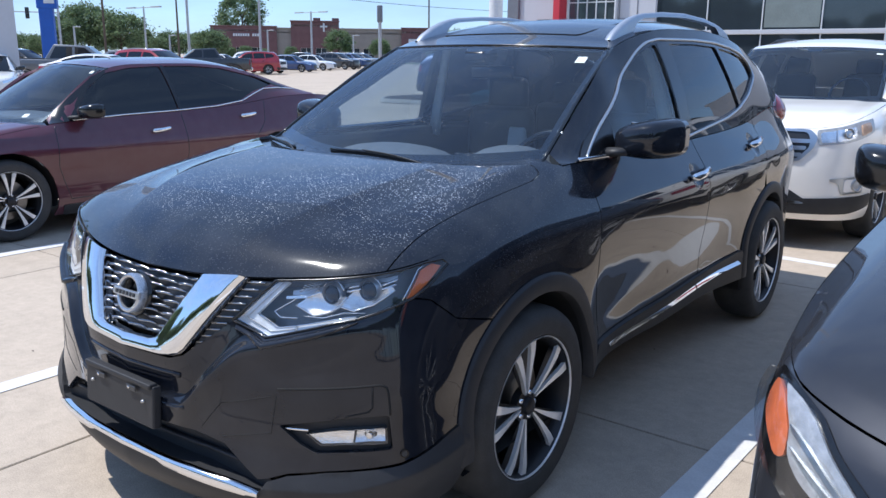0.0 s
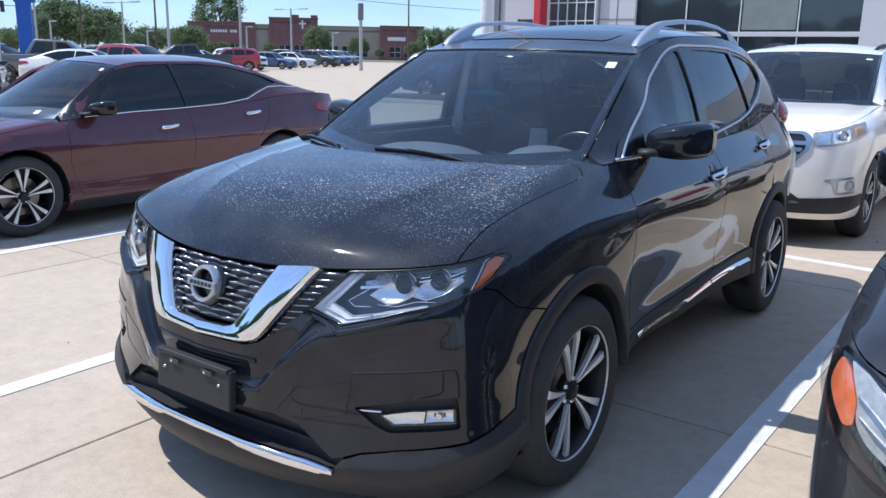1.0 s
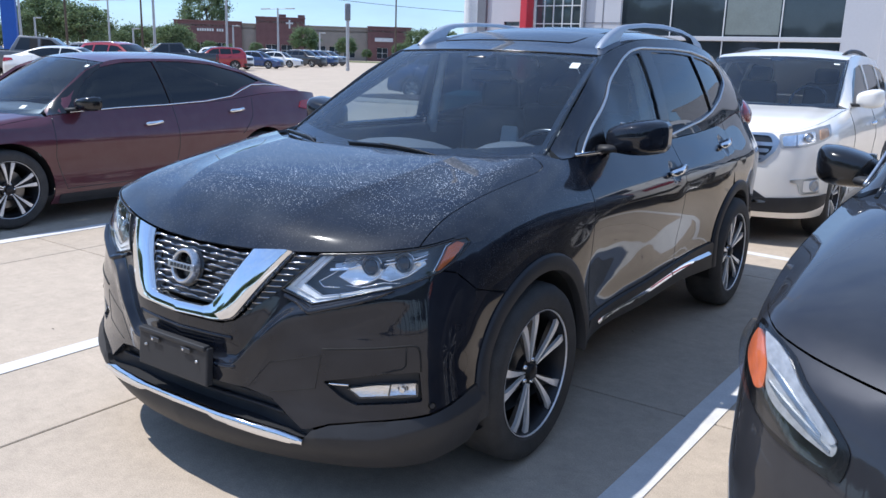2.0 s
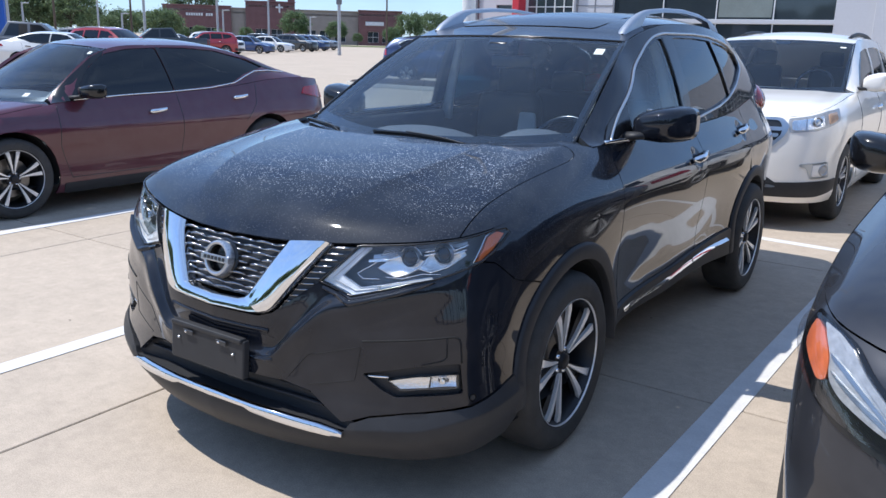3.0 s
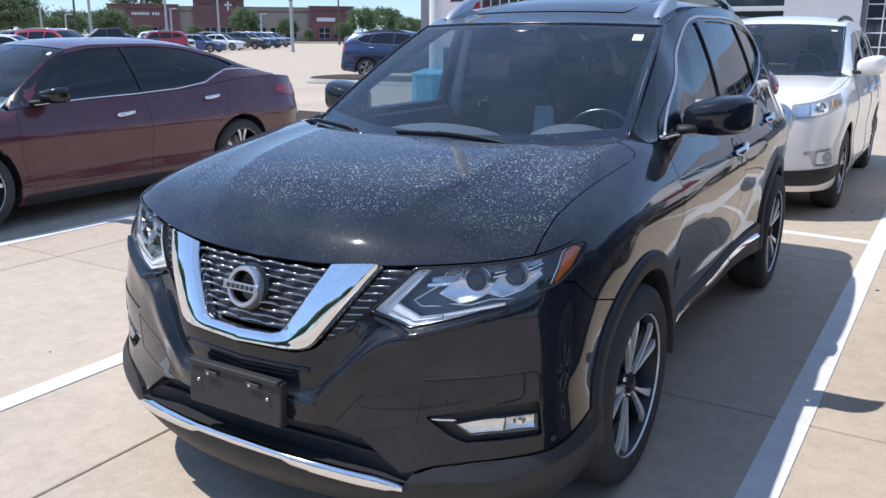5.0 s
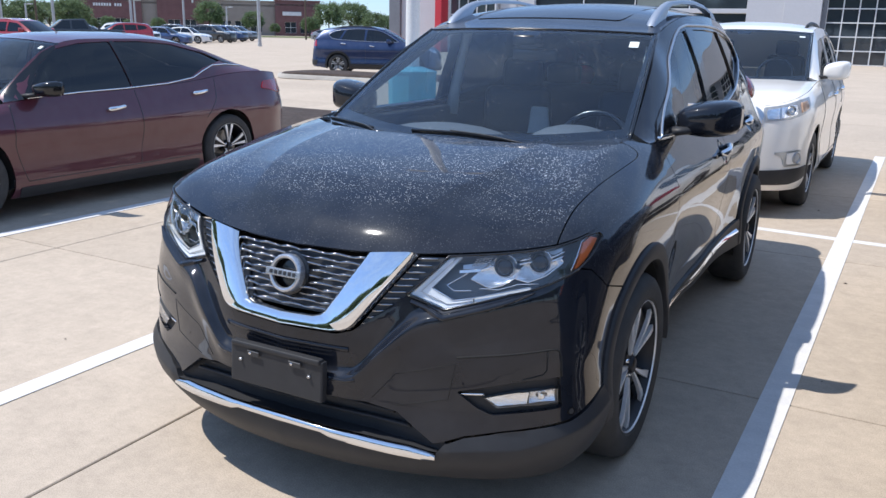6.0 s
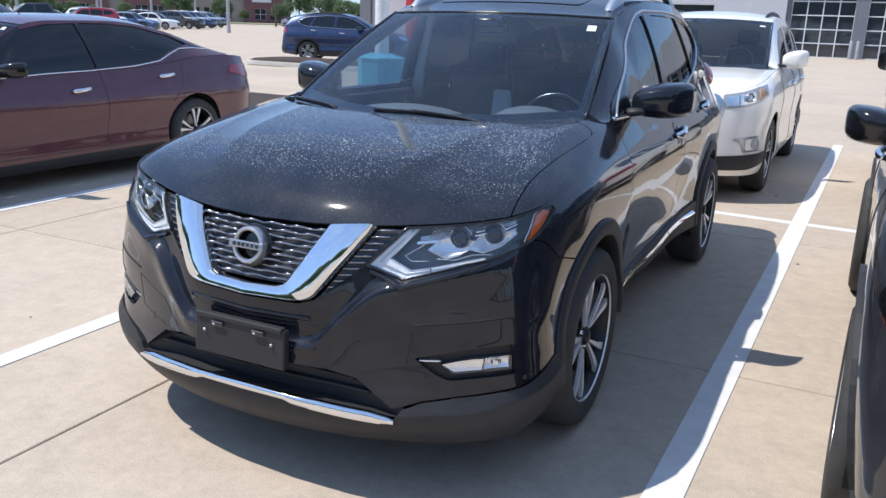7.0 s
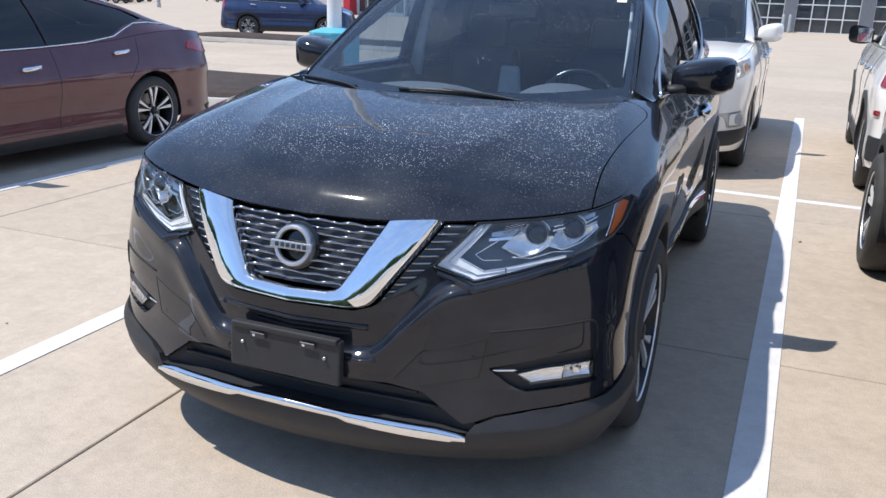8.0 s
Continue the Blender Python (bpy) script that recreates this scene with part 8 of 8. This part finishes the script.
def dealership():
    y = 58.0
    root = thing("showroom", pose(-27.5, y, 0), "modern car showroom of pale metal panels and dark glass", "building")
    H = 9.0
    # panels run the whole length; glass and garage doors pierce them
    ops = [(4.2, 0.2, 15.5, 3.0, 4, 1), (4.2, 3.45, 15.5, 3.6, 4, 1)]
    wall_with_openings("glazed_wall", 22.2, H, 0.4, ops, M_PANEL, root, M_SHOP, M_FRAME)
    # blinds let down behind the upper panes
    for i, h in ((0, 0.9), (1, 0.9), (2, 3.4), (3, 0.8)):
        part("roller_blind", block(3.6, 0.02, h, (4.2 + 3.875 * (i + 0.5), 0.195, 7.02 - h / 2), 0.004, 1), M_BLIND, root)
    sub = new("service_wing")
    sub.parent = root
    sub.matrix_basis = pose(22.2, 0.0, 0)
    ops = [(0.2, 3.5, 2.0, 0.5, 1, 1), (2.45, 0.0, 3.8, 4.4, 4, 5), (7.0, 0.0, 3.8, 4.4, 4, 5), (11.6, 0.0, 3.8, 4.4, 4, 5), (16.2, 0.0, 3.8, 4.4, 4, 5)]
    wall_with_openings("service_wall", 24.0, H, 0.4, ops, M_DKPANEL, sub, M_SHOP, M_FRAME)
    part("band_panel", block(24.0, 0.3, 4.4, (12, -0.1, 6.75), 0.02, 1), M_PANEL, sub)
    part("panel_bay", block(2.3, 0.3, 9.0, (1.0, -0.12, 4.5), 0.02, 1), M_PANEL, sub)
    for x in (6.3, 6.7):
        lathe("bollard", [(0.11, 0), (0.11, 1.05), (0.08, 1.12), (0.001, 1.13)], M_GREYPOLE, sub, 14, "z", (x, -1.2, 0))
    # panel joints stand proud of the wall as fine battens
    for x in (1.3, 2.75):
        part("panel_batten", block(0.05, 0.04, H, (x + 0.02, -0.02, H / 2), 0, 1), M_DKPANEL, root)
    for z in (2.2, 4.4, 6.6):
        part("panel_batten", block(3.0, 0.04, 0.05, (2.7, -0.022, z), 0, 1), M_DKPANEL, root)
    part("roof_slab", block(47, 30, 0.4, (23.2, 15, H - 0.2), 0.05, 1), M_PANEL, root)
    part("back_wall", block(47, 0.4, H - 0.2, (23.2, 30, H / 2 - 0.1), 0.05, 1), M_PANEL, root)
    # entrance: red portal and the glazed bay beside it
    ent = new("entrance_bay")
    ent.parent = root
    ent.matrix_basis = pose(-3.0, -0.5, 0)
    wall_with_openings("bay_wall", 4.2, H, 0.4, [(0.1, 0.2, 4.0, 8.2, 5, 6)], M_FRAME, ent, M_SKYGLASS, M_FRAME)
    part("red_portal", block(0.6, 2.4, H + 1.5, (-3.32, -0.4, (H + 1.5) / 2), 0.04, 1), M_REDPANEL, root)
    part("red_fin", block(0.75, 0.3, H + 1.5, (-4.0, 0.9, (H + 1.5) / 2), 0.04, 1), M_REDPANEL, root)
    wing = new("side_wing")
    wing.parent = root
    wing.matrix_basis = pose(-8.6, 1.5, 0)
    wall_with_openings("wing_wall", 4.25, 8.0, 0.4, [(1.7, 4.2, 1.5, 0.35, 1, 1)], M_PANEL, wing, M_SHOP, M_DKPANEL)
    part("dark_return", block(1.1, 0.3, 9.0, (-0.56, -0.1, 4.5), 0.03, 1), M_DKPANEL, wing)
    part("wing_roof", block(4.25, 14, 0.3, (2.12, 7, 7.8), 0.03, 1), M_PANEL, wing)


M_SKYGLASS = surface("reflective_shop_glass", (0.16, 0.2, 0.23), 0.04, metal=0.7, scale=1)
dealership()

# trees: three grown once, then set out again at other sizes
kinds = [make_tree("tree", pose(*aim(-60.2, 115), 0), 7.2, 7.6, 3, "broad leafy green tree beyond the car park"),
         make_tree("tree", pose(*aim(-50.8, 214), 0), 15.6, 12.0, 5, "tall dark green tree behind the shops", M_LEAF2),
         make_tree("tree", pose(*aim(-44.4, 160), 0), 6.0, 5.6, 8, "small round green tree before the shops")]
rnd = random.Random(4)
def set_out(rows):
    """Copies of the grown trees, each at a bearing, a distance, of a kind and a size."""
    for az, d, k, s in rows:
        x, y = aim(az, d)
        t = copy_thing(kinds[k], pose(x, y, 0, 0, 0, rnd.uniform(0, 360)))
        t.scale = (s * rnd.uniform(0.9, 1.15), s * rnd.uniform(0.9, 1.15), s)


# behind the far rows
set_out(((-66.5, 105, 0, 0.6), (-64.9, 112, 0, 0.55), (-63.8, 125, 0, 0.52), (-62.9, 118, 0, 0.5), (-61.6, 112, 0, 0.72), (-58.3, 112, 0, 0.86), (-57.2, 130, 0, 0.6), (-56.3, 120, 0, 0.5), (-55.2, 122, 0, 0.6),
         (-54.0, 135, 0, 0.62), (-52.8, 128, 0, 0.66), (-59.2, 140, 0, 0.75), (-65.8, 135, 0, 0.6)))
# round the shops
set_out(((-50.6, 165, 2, 0.5), (-49.4, 165, 2, 0.42), (-51.6, 165, 2, 0.45), (-47.6, 170, 2, 0.5), (-41.6, 165, 2, 0.75), (-40.2, 168, 2, 0.4), (-37.9, 160, 2, 0.6), (-36.6, 170, 2, 1.1), (-35.1, 180, 0, 0.95),
         (-33.6, 150, 2, 0.75), (-32.7, 165, 0, 0.6), (-31.4, 175, 2, 0.7)))
# along the road
set_out(((-68.5, 95, 0, 0.8), (-71.0, 100, 0, 0.9), (-74.0, 90, 0, 1.0)))
# the row across the street behind the camera, which the chrome mirrors
for i in range(44):
    a = radians(88 + i * 4.4 + rnd.uniform(-1.2, 1.2))
    d = 46 + rnd.uniform(-4, 12)
    t = copy_thing(kinds[(0, 2, 0, 1)[i % 4]], pose(1.9 + math.sin(a) * d, -1.6 + math.cos(a) * d, 0, 0, 0, rnd.uniform(0, 360)))
    s = rnd.uniform(0.95, 1.5) * (0.46 if i % 4 == 3 else 1.0)
    t.scale = (s * 1.1, s * 1.1, s)
    tagged(t, "leafy tree across the street behind the bays", "tree", "near trees")

# ---- the cars in their places ----
suv = build_suv()
red_car = build_sedan("sedan", pose(-5.53, 0.815, 0, 0, 0, -1.5), "dark red four-door sedan with tinted windows, parked two bays away", M_RED)
wagon = build_wagon("family_suv", pose(0.08, 5.66, 0, 0, 0, -1), "white three-row SUV with chrome slatted grille, facing forward", M_WHITE)
dark = build_cross("crossover", pose(2.70, -0.14, 0, 0, 0, -0.8), "dark grey crossover with amber side markers in its headlamps", M_GREY, near=True)
white = build_wagon("boxy_suv", pose(3.046, 9.955, 0, 0, 0, 178), "off-white SUV with black arch trims, seen from behind", M_WHITE, mirror_mat=M_TRIM, clad=True)
blue = build_cross("blue_suv", pose(-13.11, 24.86, 0, 0, 0, 115), "metallic blue compact SUV parked beyond the island", M_BLUE)

# far rows: one of each kind, then its copies in other colours
def stand(az, d, turn, length=4.8):
    """The pose of a car whose middle stands at that bearing and distance."""
    x, y = aim(az, d)
    return pose(x, y, 0, 0, 0, turn) @ Matrix.Translation((0, -length / 2, 0))


far_sedan = build_sedan("parked_sedan", stand(-46.0, 84, 112), "pale silver sedan in the far row", M_LOT, 0, "parked cars")
far_suv = build_wagon("parked_suv", stand(-55.75, 42, 105), "red SUV in the far row", M_LOT, 0, "parked cars")
WHITE, SILVER, BLUE, RED, DARK, GREY = (0.75, 0.75, 0.74, 1), (0.5, 0.51, 0.53, 1), (0.015, 0.05, 0.16, 1), (0.33, 0.01, 0.02, 1), (0.012, 0.013, 0.016, 1), (0.14, 0.15, 0.17, 1)


def painted(ob, colour):
    for o in (ob, *ob.children_recursive):
        o.color = colour


painted(far_sedan.root, WHITE)
painted(far_suv.root, RED)
for src, az, d, turn, colour, word in ((far_sedan, -58.8, 36, 130, WHITE, "white sedan"), (far_suv, -50.2, 66, -35, RED, "red hatchback"), (far_suv, -49.5, 70, 100, WHITE, "white people carrier"),
                                       (far_sedan, -47.45, 76, 112, BLUE, "dark blue sedan"), (far_suv, -44.3, 90, 100, DARK, "black SUV"), (far_suv, -43.4, 97, 100, BLUE, "dark blue SUV"), (far_suv, -42.7, 104, 100, GREY, "grey SUV"),
                                       (far_suv, -46.4, 102, 110, DARK, "black SUV"), (far_sedan, -65.4, 30, 60, WHITE, "white sedan"), (far_sedan, -48.9, 98, 110, SILVER, "silver sedan"), (far_sedan, -36.8, 115, 80, GREY, "grey sedan"),
                                       (far_suv, -57.4, 68, 120, GREY, "grey SUV"), (far_suv, -63.9, 58, 120, DARK, "black SUV"), (far_sedan, -52.0, 90, 110, WHITE, "white sedan")):
    o = copy_thing(src.root, stand(az, d, turn))
    painted(o, colour)
    tagged(o, word + " in the far row of parked cars")
p1 = build_pickup("pickup_truck", stand(-60.7, 39, 140, 5.8), "silver grey pick-up truck with four doors", M_LOT)
painted(p1, (0.12, 0.125, 0.135, 1))
p2 = copy_thing(p1, stand(-53.0, 55, -32, 5.8))
painted(p2, DARK)
tagged(p2, "black pick-up truck in the far row")

# ---- concrete slabs, one by one ----
bm = block(SLAB_X - 0.010, SLAB_Y - 0.010, 0.03, (0, 0, -0.015), 0.004, 1)
slab_mesh = bpy.data.meshes.new("slab")
bm.to_mesh(slab_mesh)
bm.free()
slab_mesh.materials.append(M_CONCRETE)
bm = block(SLAB_X * 2 - 0.010, SLAB_Y - 0.010, 0.03, (0, 0, -0.015), 0.004, 1)
wide_mesh = bpy.data.meshes.new("wide_slab")
bm.to_mesh(wide_mesh)
bm.free()
wide_mesh.materials.append(M_CONCRETE)
for i in range(-5, 6):
    for j in range(-4, 8):
        if i == 1:
            continue
        ob = new("slab", wide_mesh if i == 0 else slab_mesh)
        ob.location = (SX + SLAB_X * (i + (1.0 if i == 0 else 0.5)), SY + SLAB_Y * (j + 0.5), 0)
        ob.parent = ground
